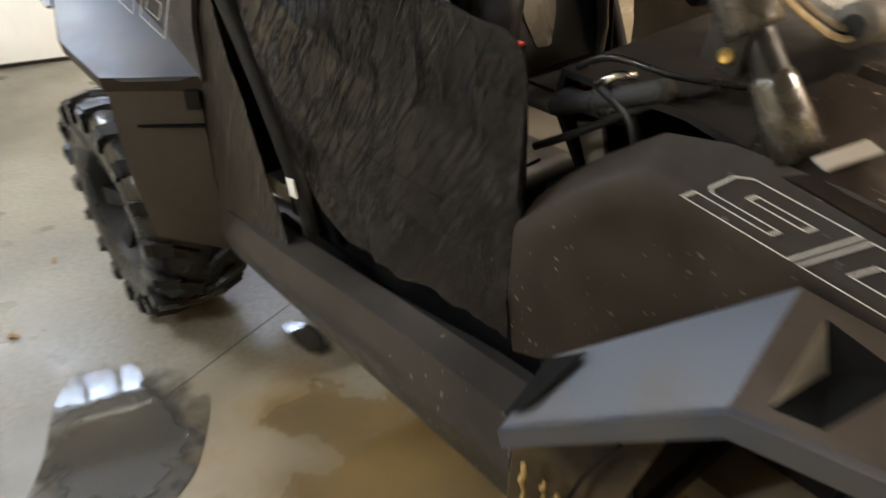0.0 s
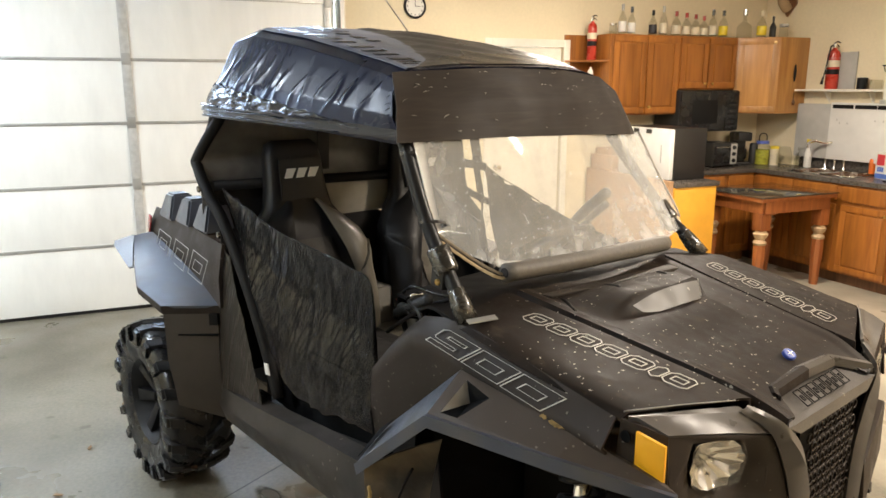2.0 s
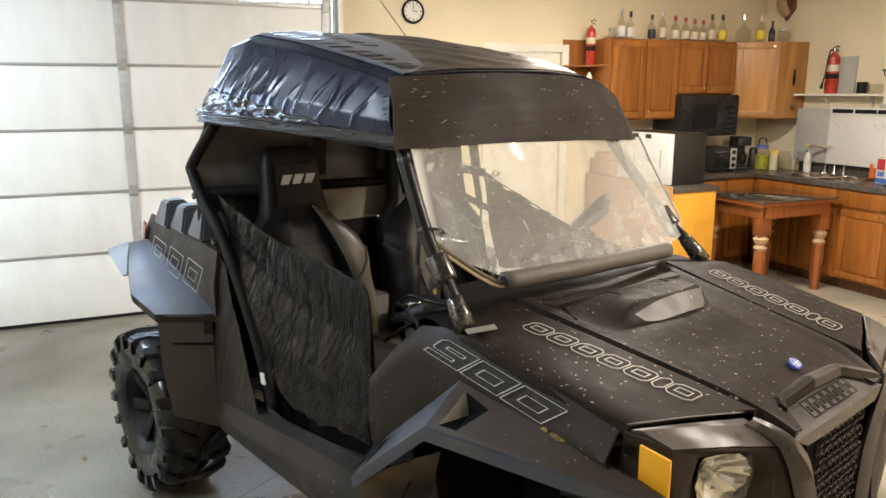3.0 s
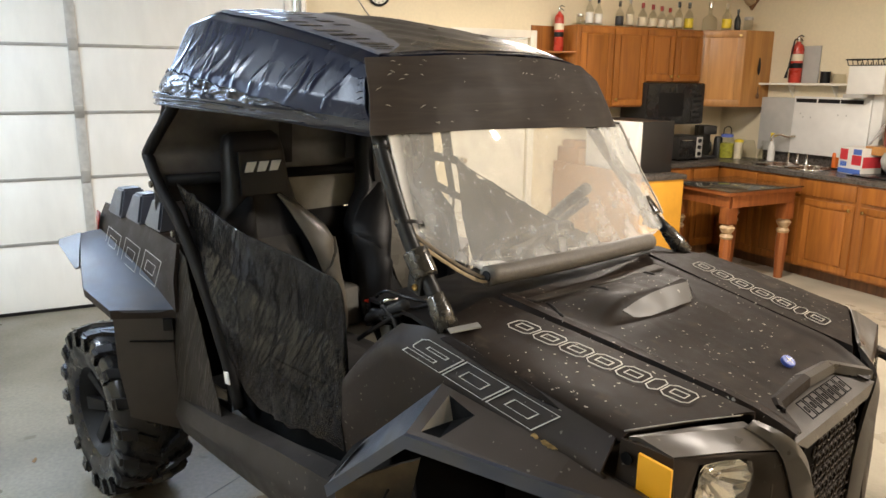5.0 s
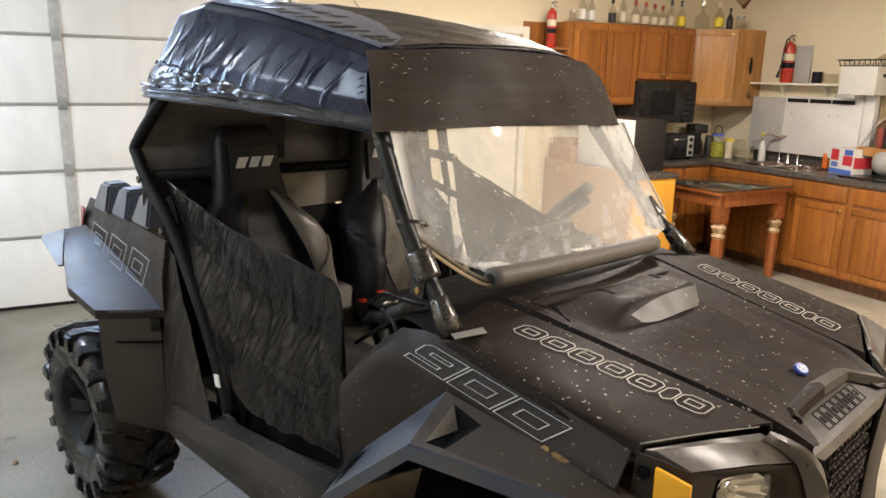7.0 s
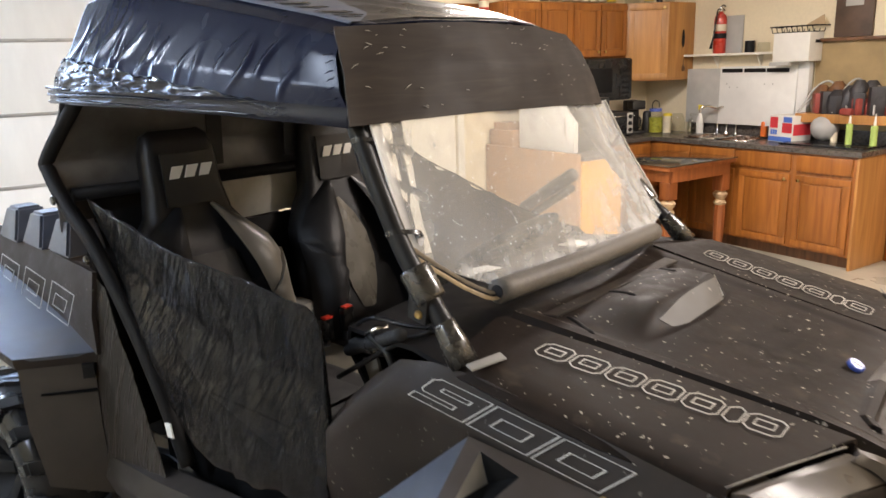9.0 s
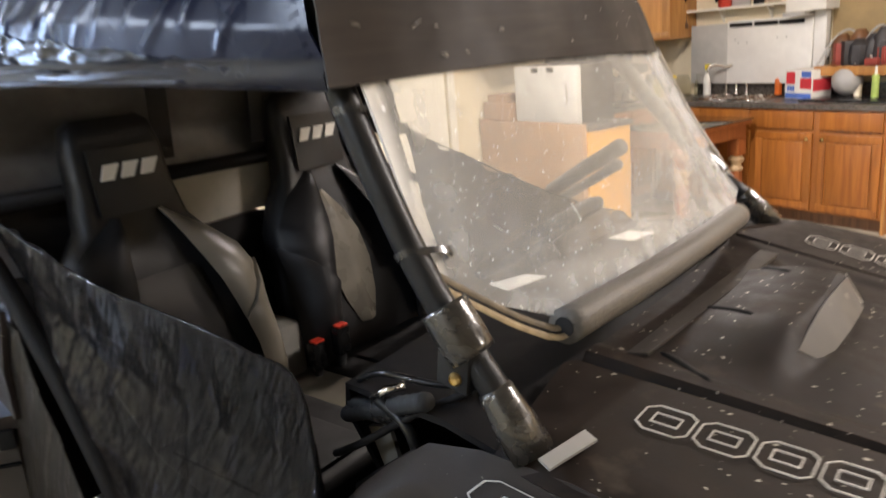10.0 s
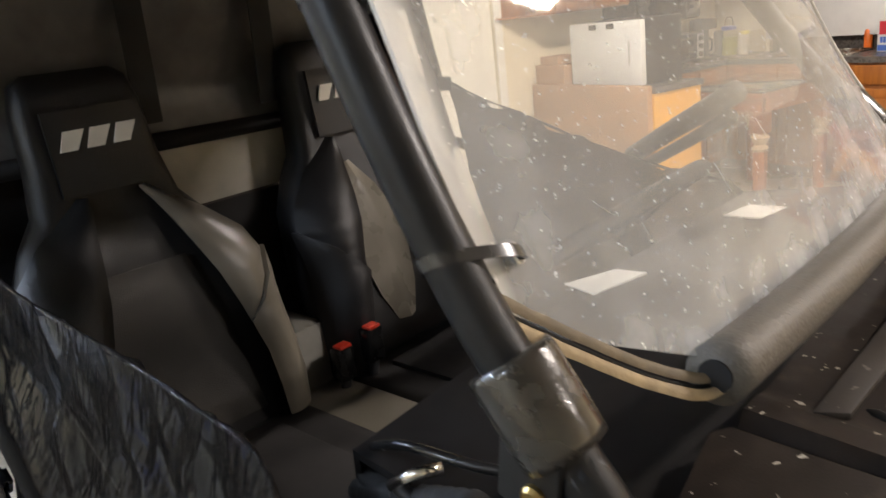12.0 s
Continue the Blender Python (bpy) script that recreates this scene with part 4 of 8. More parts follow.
# outlined number decal on the right side panel
nine = [[(0.0, 0.0), (0.0, 0.22), (0.70, 0.22), (0.70, 0.36), (0.08, 0.36), (0.02, 0.44), (0.0, 0.86), (0.10, 1.0), (1.0, 1.0), (1.0, 0.0)], [(0.28, 0.60), (0.28, 0.74), (0.78, 0.74), (0.78, 0.60)]]
zero = [[(0.02, 0.0), (0.02, 1.0), (1.0, 1.0), (1.0, 0.0)], [(0.26, 0.30), (0.26, 0.68), (0.76, 0.68), (0.76, 0.30)]]
for i, glyph in enumerate((nine, zero, zero)):
    b = bmesh.new()
    for line in glyph:
        ribbon([(u + 0.36 * v + i * 1.06, v) for u, v in line], 0.022, (0.560, -0.5965, 1.0565), (0.122, 0.0, -0.0176), (0.0, 0.0305, 0.040), 0.0035, b)
    part("number_decal", b, m_silver, side_panel, "silver outlined digit", smooth=False)
# the maker's band, as plain outlined blocks
for left in (False, True):
    for i in range(7):
        x0 = 0.708 + i * 0.0655 - (0.034 if i == 6 else 0)
        w = 0.058 if i != 5 else 0.026
        b = bmesh.new()
        block = [(0, 0.012), (0, 0.048), (0.012, 0.06), (w - 0.010, 0.06), (w, 0.05), (w, 0.010), (w - 0.010, 0), (0.012, 0)]
        hole = [(0.014, 0.02), (0.014, 0.042), (w - 0.014, 0.042), (w - 0.014, 0.02)]
        yb = -0.422 + (x0 - 0.708) * 0.165
        o = (x0, yb, top_z(x0) + 0.0042) if not left else (x0, 2 * MID - yb - 0.06, top_z(x0) + 0.0042)
        for line in ([block, hole] if w > 0.03 else [block]):
            ribbon(line, 0.0019, o, (1, 0.17 if not left else -0.17, -0.173), (0, 1, 0), 0.001, b)
        part("band_decal", b, m_silver, car, "silver outlined block on the hood band", smooth=False)

# nose: sloping plate between the hood's tips, raised lip, cheeks
plate = sheet(spread([[(1.190, -0.10, 0.996), (1.190, 0.16, 0.996)], [(1.226, -0.118, 0.990), (1.226, 0.178, 0.990)], [(1.284, -0.200, 0.966), (1.284, 0.260, 0.966)], [(1.288, -0.150, 0.940), (1.288, 0.210, 0.940)]], 8, 5), 0.008)
nose = part("nose_plate", plate, m_brow, car, "grey sloping nose plate with stamped blocks", angle=25)
for i in range(7):
    y = MID - 0.118 + i * 0.033
    b = bmesh.new()
    for line in ([(0.0, 0.0), (0.040, 0.0), (0.040, 0.025), (0.0, 0.025)], [(0.014, 0.009), (0.027, 0.009), (0.027, 0.016), (0.014, 0.016)]):
        ribbon(line, 0.0020, (1.234, y, 0.9985), (1, -0.25, -0.41), (0, 1, 0), 0.001, b)
    part("stamped_block", b, m_hole, nose, "dark outline stamped in the plate", smooth=False)
lip_line = [(1.228, -0.150, 1.004), (1.212, -0.132, 1.010), (1.2115, -0.130, 1.0102), (1.207, MID, 1.016), (1.2115, 0.160, 1.0142), (1.212, 0.162, 1.014), (1.270, 0.246, 0.992)]
for a, b, material, label in ((0, 4, m_hood, "dark ridge along the nose plate"), (3, 7, m_brow, "grey raised lip round the nose plate")):
    line = lip_line[a:b]
    part("nose_lip", sheet([[(x - 0.030, y, z - 0.004) for x, y, z in line], [(x - 0.004, y, z + 0.009) for x, y, z in line], [(x + 0.010, y, z + 0.004) for x, y, z in line], [(x + 0.012, y, z - 0.018) for x, y, z in line]], 0.004), material, car, label, angle=20)
for left in (False, True):
    F = lambda p: flip(p, left)
    inn = [(1.222, -0.268, 1.019), (1.252, -0.243, 1.004), (1.284, -0.212, 0.976), (1.291, -0.140, 0.905), (1.292, -0.095, 0.80), (1.292, -0.085, 0.66)]
    mid = [(1.228, -0.284, 1.019), (1.260, -0.250, 0.995), (1.292, -0.215, 0.955), (1.306, -0.165, 0.89), (1.310, -0.125, 0.80), (1.310, -0.115, 0.66)]
    outr = [(1.222, -0.300, 1.012), (1.250, -0.258, 0.980), (1.270, -0.232, 0.945), (1.280, -0.200, 0.88), (1.288, -0.172, 0.79), (1.285, -0.165, 0.66)]
    part("nose_cheek", sheet([[F(p) for p in curve(r, 4)] for r in (inn, mid, outr)], 0.010), m_brow, car, "rounded grey cheek beside the grille", angle=60)
    part("bumper_wing", prism([F(p) for p in ((1.22, -0.51, 0.785), (1.30, -0.16, 0.74), (1.31, -0.16, 0.62), (1.23, -0.49, 0.64))], (-0.03, 0, 0), bevel=0.006), m_body, car)
for y0, y1 in ((MID - 0.27, MID - 0.138), (MID + 0.138, MID + 0.27)):
    part("grille_side", box((1.235, y0, 0.66), (1.262, y1, 0.935), 0.006), m_body, car)
grille = part("grille", box((1.262, MID - 0.14, 0.66), (1.270, MID + 0.14, 0.945)), m_dark, car, "black cellular grille")
rr = random.Random(8)
me_cell = mesh_of(tube([(0.0, 0.0125 * math.cos(a), 0.0125 * math.sin(a)) for a in [i * math.pi / 3 for i in range(6)]], 0.0028, 5, closed=True), "grille_cell", m_body)
for r in range(12):
    for c in range(10):
        ob = new("grille_cell", me_cell)
        ob.parent = grille
        ob.matrix_basis = pose(1.281 + 0.012 * (r % 2) * 0.3, MID - 0.112 + c * 0.0235 + (r % 2) * 0.0117, 0.695 + r * 0.0208, rr.uniform(-8, 8), rr.uniform(-10, 10), 0)

# roof film over the cage: draped grid
roof_rows = []
# rear to front stations: x of the top and of the hem, half width and height of the top, then of the hem
STN = [(-0.835, -0.845, 0.43, 1.70, 0.53, 1.575), (-0.805, -0.825, 0.455, 1.795, 0.562, 1.575), (-0.705, -0.72, 0.475, 1.850, 0.582, 1.575), (-0.55, -0.55, 0.480, 1.866, 0.590, 1.572), (-0.25, -0.25, 0.49, 1.826, 0.594, 1.568), (0.05, 0.05, 0.51, 1.774, 0.594, 1.558), (0.27, 0.31, 0.53, 1.732, 0.592, 1.548), (0.375, 0.438, 0.552, 1.712, 0.590, 1.540)]
for xt, xh, wt, zt, wh, zh in STN:
    row = []
    for y, z, f in ((-wh, zh, 0), (-0.55 * wh - 0.45 * (wt + 0.02) - 0.010, zh * 0.55 + (zt - 0.05) * 0.45, 0.45), (-wt - 0.022, zt - 0.060, 0.8), (-wt - 0.002, zt - 0.024, 0.93), (-wt + 0.045, zt - 0.001, 1), (-wt * 0.55, zt + 0.012, 1), (0, zt + 0.016, 1), (wt * 0.5, zt + 0.008, 1), (wt * 0.66, zt - 0.014, 1), (wt * 0.84, zt - 0.07, 0.9), (wh - 0.09, zh + 0.03, 0.8), (wh - 0.08, zh, 0.8)):
        row.append((xh + (xt - xh) * f, MID * 0.3 + y, z))
    roof_rows.append(row)
wr = wrinkle(0.0022, 4, (0.9, 1.6, 1.0))
rr = random.Random(12)
# taut pulls that slant down the side: where each starts along the top edge, its reach, breadth and height
PULLS = [(-0.60 + 0.075 * i + rr.uniform(-0.02, 0.02), rr.uniform(0.10, 0.20), rr.uniform(0.006, 0.012), rr.uniform(0.003, 0.0065)) for i in range(13)]


def roof_shape(p):
    """Soft swell with slanting pulls down the right side."""
    q = wr(p)
    if p.y < -0.42 and p.z > 1.58:
        top = 1.80 - 0.11 * (p.x + 0.5)
        fall = (top - p.z) / 0.22
        push = 0.0
        for x0, reach, wide, high in PULLS:
            off = p.x - x0 + 0.55 * (top - p.z) + 0.012 * math.sin(40 * (top - p.z) + 50 * x0)
            if abs(off) < 4 * wide and 0 < fall:
                push += high * math.exp(-(off / wide) ** 2) * math.sin(math.pi * min(1.0, fall * 0.17 / reach)) ** 2
        q = q + Vector((0, -0.9, 0.35)) * push
    return q


roof_grid = [[roof_shape(Vector(p)) for p in row] for row in spread([[(x - (0.08 if i == len(roof_rows) - 1 else 0.04) * (i > len(roof_rows) - 3) * (y > 0.26), y, z) for x, y, z in row] for i, row in enumerate(roof_rows)], 10, 40)]
wrap = part("roof_wrap", sheet(roof_grid, 0.003), m_film_side, car, "shiny wrinkled black plastic film over the roof", angle=70)


def roof_at(u, v, lift):
    """A point of the roof film: u along it from the back, v across it, in grid steps."""
    u = 2 * u
    i, j = min(int(u), len(roof_grid) - 2), min(int(v), len(roof_grid[0]) - 2)
    a, c = roof_grid[i][j].lerp(roof_grid[i][j + 1], v - j), roof_grid[i + 1][j].lerp(roof_grid[i + 1][j + 1], v - j)
    return a.lerp(c, u - i) + Vector((0, -0.3 * lift, lift))


# pale printed band on the roof film, its writing as plain bars
def band_end(u):
    return 60 - 19 * ((u - 46) / 92) ** 1.4


pb = part("printed_band", sheet([[roof_at(u, 38 + (band_end(u) - 38) * q / 10, 0.0045) for q in range(11)] for u in range(46, 139, 2)], 0.001), m_print, wrap, "pale blue printed band with plain dark bars")
for i in range(13):
    u = 52 + i * 6.4
    for q in range(2 if i < 7 else 1):
        v0, v1 = (40.5, 44.0) if q == 0 else (47.5, 51.5 if i < 4 else 49.5)
        v1 = min(v1, band_end(u) - 0.8)
        slope = 2.2
        part("print_bar", sheet([[roof_at(u + w + slope * (v - v0) / 4, v, 0.0075) for v in (v0, (v0 + v1) / 2, v1)] for w in (0, 2.4 if i % 3 else 1.5)], 0.001), m_film, pb, smooth=False)
# brown film stretched over the top, in long slanting folds
def fold_lift(u, v):
    f = 0.5 + 0.5 * math.sin((v - 0.34 * u) * 0.85 + 1.3 * math.sin(u * 0.05))
    g = 0.5 + 0.5 * math.sin((v - 0.22 * u) * 2.1 + 0.7)
    ease_out = max(0.0, min(1.0, (134 - u) / 22)) * max(0.0, min(1.0, (84 - v) / 16))
    return 0.0030 + (0.002 + 0.0080 * f ** 3 + 0.0030 * g ** 2) * ease_out


top_rows = []
for u in range(34, 136, 2):
    v0 = (band_end(u) if u >= 46 else 60) - 0.6
    top_rows.append([roof_at(u, v0 + (86 - v0) * q / 70, fold_lift(u, v0 + (86 - v0) * q / 70) * min(1.0, 0.3 + q / 8)) for q in range(71)])
part("top_film", sheet(top_rows, 0.002), m_top_film, wrap, "brown film in taut slanting folds over the roof", angle=80)
# a second, crumpled layer round the lower edge: deep at the back, running out towards the front
crumple = wrinkle(0.0050, 13, (0.6, 1.0, 2.6), True)
crumple2 = wrinkle(0.0024, 44, (0.5, 1.0, 1.9), True)
layer = []
for i in range(201):
    u = 1 + 137 * i / 200
    v_top = 13.5 * (1 - i / 200) ** 1.15 + 1.2 + 0.35 * math.sin(i * 0.33) + 0.2 * math.sin(i * 1.02)
    row = []
    for k in range(37):
        p = roof_at(u, v_top * k / 36, 0.0) + Vector((0, -0.004, 0))
        q = crumple2(crumple(p))
        f = min(1.0, 5 * (1 - k / 36)) * min(1.0, 0.15 + 5 * k / 36)
        p = p.lerp(Vector((p.x, min(q.y, p.y + 0.002), q.z)), f)
        row.append(p)
    layer.append(row)
part("crumpled_layer", sheet(layer, 0.0015), m_film_hem, wrap, "crumpled glossy lower layer of the roof film", angle=50)
rr = random.Random(21)
# torn upper rim of that layer, and pinched creases in the front corner
part("layer_rim", tube([r[-1] + Vector((0, -0.001, 0.001)) for r in layer[:150]], [0.0008 + 0.0010 * abs(math.sin(i * 0.5)) for i in range(150)], 5), m_film_hem, wrap)
for i in range(24):
    u, v = rr.uniform(6, 70), rr.uniform(2.0, 9.0)
    n, lean = rr.uniform(1.5, 5), rr.uniform(-2.0, 1.2)
    pts = [roof_at(min(138, u + n * k / 5), max(0.6, v + lean * k / 5 + 0.25 * math.sin(2 * k)), 0.0) + Vector((0, -0.006, 0)) for k in range(6)]
    part("film_crease", tube(pts, [0.0006, 0.0018, 0.0024, 0.0020, 0.0012, 0.0006], 5), m_crease, wrap)
for i in range(7):
    v = 5 + 17 * i / 6 + rr.uniform(-0.5, 0.5)
    n = rr.uniform(4, 9)
    pts = [roof_at(138 - n * k / 5, v - 1.8 * k / 5 + 0.2 * math.sin(2 * k + i), 0.0) for k in range(6)]
    part("corner_crease", tube(pts, [0.0008, 0.0018, 0.0015, 0.0012, 0.0008, 0.0004], 5), m_film_side, wrap)

# visor: film strip across the front
VR_T, VL_T, VR_B, VL_B = (0.386, -0.562, 1.706), (0.352, 0.30, 1.702), (0.442, -0.592, 1.534), (0.352, 0.515, 1.508)
rows = [[VR_T, (0.395, -0.20, 1.722), (0.378, 0.10, 1.718), VL_T, (0.345, 0.40, 1.655), (0.338, 0.505, 1.535)], [(0.420, -0.576, 1.62), (0.438, -0.2, 1.63), (0.425, 0.1, 1.625), (0.392, 0.32, 1.615), (0.372, 0.42, 1.59), (0.345, 0.51, 1.525)], [VR_B, (0.462, -0.2, 1.533), (0.448, 0.1, 1.527), (0.415, 0.34, 1.517), (0.392, 0.44, 1.512), VL_B]]
part("visor_film", sheet(spread(rows, 8, 8), 0.003, shape=wrinkle(0.0016, 14, (3, 0.4, 3))), m_visor, car, "dusty black film visor above the windscreen", angle=70)
# pale nicks and scuffs in the stretched visor film, some painting specular streaks
grid = spread(rows, 8, 8)
rr = random.Random(31)
visor = [o for o in car.children if o.name.startswith("visor_film")][0]
for i in range(46):
    edge = i < 14
    r_, c_ = rr.randrange(1, len(grid) - 2), (rr.randrange(0, 4) if edge else rr.randrange(3, len(grid[0]) - 14))
    a, b = Vector(grid[r_][c_]), Vector(grid[r_][c_ + 1])
    step = (b - a).normalized()
    slant = Vector((0.02, 0, 1)) * rr.uniform(-0.35, 0.5)
    long = rr.uniform(0.006, 0.018) if edge else rr.uniform(0.003, 0.012)
    p0 = a + (b - a) * rr.random() + Vector((0.0035, 0, 0.0012))
    w = rr.uniform(0.0005, 0.0009)
    part("film_nick", tube([p0, p0 + (step + slant) * long * 0.5 + Vector((0, 0, 0.001)), p0 + (step + slant) * long], [w * 0.4, w, w * 0.3], 5), m_silver, visor)
# the hem: a last turn of film, with long taut folds
fold_shape = wrinkle(0.0018, 9, (0.35, 1.0, 6.0))
part("hem_layer", sheet([[fold_shape(roof_at(2 + 136.5 * i / 80, 0.0, 0.0) + Vector((0, -0.004 - 0.002 * math.sin(1.1 * k + 0.05 * i), dz))) for i in range(81)] for k, dz in enumerate((0.024, 0.018, 0.012, 0.006, 0.0, -0.006, -0.012))], 0.002), m_film_hem, wrap, "taut lower turn of the roof film", angle=70)
for k, (dz, n) in enumerate(((0.030, 26), (0.012, 44), (-0.006, 56))):
    pts = [roof_at(3 + 1.9 * i, 0.0, 0.0) + Vector((0, -0.007 - 0.001 * math.sin(i * 0.3 + k), dz + 0.002 * math.sin(i * 0.21 + k))) for i in range(n + 1)]
    part("film_fold", tube(pts, [0.0012 + 0.0036 * math.sin(math.pi * (i + 0.6) / (n + 1.2)) for i in range(n + 1)], 8), m_film_hem, wrap)

# windscreen, clamps, foam tube, edge trim
wb = bmesh.new()
rows = [[(0.432, -0.535, 1.545), (0.455, -0.2, 1.54), (0.44, 0.1, 1.53), (0.40, 0.34, 1.522), (0.348, 0.535, 1.515)], [(0.478, -0.528, 1.40), (0.515, -0.2, 1.38), (0.507, 0.1, 1.375), (0.475, 0.36, 1.37), (0.405, 0.585, 1.37)], [(0.510, -0.522, 1.312), (0.555, -0.28, 1.27), (0.552, 0.1, 1.265), (0.53, 0.38, 1.265), (0.462, 0.612, 1.265)], [(0.524, -0.486, 1.268), (0.578, -0.318, 1.190), (0.586, 0.05, 1.180), (0.583, 0.36, 1.174), (0.535, 0.565, 1.20)]]
screen = part("windscreen", sheet(spread(rows, 5, 5), 0.004), m_screen, car, "clear plastic windscreen dusty and scratched")
screen.visible_shadow = False
part("edge_bead", tube(curve([(0.350, 0.537, 1.516), (0.407, 0.587, 1.37), (0.464, 0.614, 1.265), (0.500, 0.595, 1.225)], 5), 0.0035, 7), m_silver, screen, "pale rolled edge of the plastic")
for line in ([(0.536, -0.235, 1.332), (0.547, -0.226, 1.306)], [(0.513, -0.402, 1.340), (0.519, -0.388, 1.328)], [(0.530, -0.12, 1.352), (0.537, -0.112, 1.334)]):
    part("scratch", tube([Vector(p) for p in line], 0.00024, 5), m_white, screen, "fine pale scratch")
FOAM_R = 0.0255
fo = [(0.583, -0.351, 1.192), (0.596, -0.10, 1.186), (0.597, 0.15, 1.181), (0.588, 0.375, 1.174)]
foam = part("foam_tube", tube(curve(fo, 6), FOAM_R, 18), m_foam, car, "grey foam pipe sleeve on the windscreen edge")
# A dark disc paints the shade inside the tube's hollow end.
part("foam_core", lathe([(0, 0), (0.014, 0), (0.014, 0.002), (0, 0.002)], 14, look((0.583, -0.3515, 1.192), (0.576, -0.6, 1.198)) @ pose(0, 0, 0, 180, 0, 0)), m_foam_in, foam)
tr = curve([(0.512, -0.528, 1.300), (0.530, -0.470, 1.254), (0.553, -0.405, 1.206), (0.571, -0.362, 1.182), (0.582, -0.342, 1.184)], 6)
along, facing = (tr[-1] - tr[0]).normalized(), Vector((0.85, -0.12, 0.5)).normalized()
down = along.cross(facing).normalized()
down = down if down.z < 0 else -down
for name, a0, a1, material, label in (("edge_trim", 0.001, 0.0105, m_tape, "tan foam strip on the cut corner"), ("trim_gap", -0.0035, 0.0012, m_dark, "dark gap between the foam lips"), ("upper_trim", -0.012, -0.0033, m_tape2, "grey-tan upper foam lip")):
    lift = 0.004 if material is m_dark else 0.007
    part(name, sheet([[p + down * (a0 + (a1 - a0) * q) + facing * (lift + 0.002 * math.sin(math.pi * q)) for p in tr] for q in (0, 0.33, 0.67, 1)], 0.006, shape=wrinkle(0.0007, 45)), material, screen, label, angle=60)
part("trim_end", box((0.505, -0.533, 1.300), (0.515, -0.523, 1.322), 0.003), m_dark, screen)

# cage
post_r = [(0.635, -0.528, 1.108), (0.588, -0.529, 1.182), (0.562, -0.530, 1.218), (0.497, -0.535, 1.318), (0.415, -0.539, 1.50), (0.360, -0.534, 1.655)]
post_l = [(0.605, 0.575, 1.108), (0.545, 0.550, 1.182), (0.496, 0.545, 1.218), (0.412, 0.532, 1.312), (0.285, 0.478, 1.494), (0.245, 0.45, 1.60)]
for left, post in ((False, post_r), (True, post_l)):
    P = [Vector(p) for p in post]
    pillar = part("front_pillar", tube(curve(post, 5), 0.0188, 14), m_frame, car, "black tubular windscreen pillar")
    part("base_cup", tube([P[0], P[0].lerp(P[1], 0.5), P[0].lerp(P[1], 0.92), P[1]], [0.0285, 0.0265, 0.0225, 0.0205], 20), m_steel, pillar, "worn glossy base sleeve")
    part("coupling", tube([P[1], P[2]], 0.0185, 14), m_frame, pillar)
    part("upper_sleeve", tube([P[2], P[2].lerp(P[3], 0.06), P[2].lerp(P[3], 0.52), P[2].lerp(P[3], 0.56)], [0.0295, 0.0305, 0.0305, 0.0295], 20), m_steel, pillar, "worn glossy clamp sleeve")
    sgn = 1 if left else -1
    part("sleeve_bracket", prism([P[2] + Vector(q) for q in ((-0.04, 0.0, -0.032), (0.004, 0.0, -0.042), (0.012, 0.0, 0.012), (-0.03, 0.0, 0.035))], (0, sgn * 0.024, 0), bevel=0.003), m_frame, pillar)
    bc = P[1].lerp(P[2], 0.4) + Vector((-0.025, sgn * 0.0, 0)) + Vector((0, sgn * 0.024, 0))
    part("bolt", lathe([(0, 0), (0.0085, 0), (0.0085, 0.004), (0.006, 0.007), (0.006, 0.005), (0.003, 0.005), (0, 0.003)], 12, Matrix.Translation(bc) @ pose(0, 0, 0, 90 if not left else -90, 0, 0)), m_brass, pillar, "brass bolt head")
    for t in (3, 4):
        axis = (P[t] - P[t - 1]).normalized()
        c = P[t] + axis * (0.017 if t == 3 else 0.0)
        inward = (Vector((0.022, -sgn * 0.042, -0.004))).normalized()
        side = axis.cross(inward).normalized()
        loop = [c + side * 0.0205 * math.cos(a) + inward * (0.0205 * math.sin(a) if math.sin(a) < 0 else (0.022 if left else 0.052) * math.sin(a) ** 0.7) for a in [i * 2 * math.pi / 24 for i in range(24)]]
        b = bmesh.new()
        ring_v = [[b.verts.new(p + axis * h) for p in loop] for h in (-0.0045, 0.0045)]
        made = [b.faces.new((ring_v[0][i], ring_v[0][(i + 1) % 24], ring_v[1][(i + 1) % 24], ring_v[1][i])) for i in range(24)]
        bmesh.ops.recalc_face_normals(b, faces=made)
        bmesh.ops.solidify(b, geom=made, thickness=0.0022)
        cl = part("clamp", b, m_clamp, pillar, "black rubber-lined pipe clamp")
        part("clamp_stud", lathe([(0, -0.007), (0.004, -0.007), (0.004, 0.007), (0.003, 0.008), (0, 0.008)], 10, Matrix.Translation(c + inward * (0.021 if left else 0.046)) @ axis.to_track_quat("Z", "Y").to_matrix().to_4x4()), m_chrome if t == 3 else m_frame, cl, "small clamp screw")
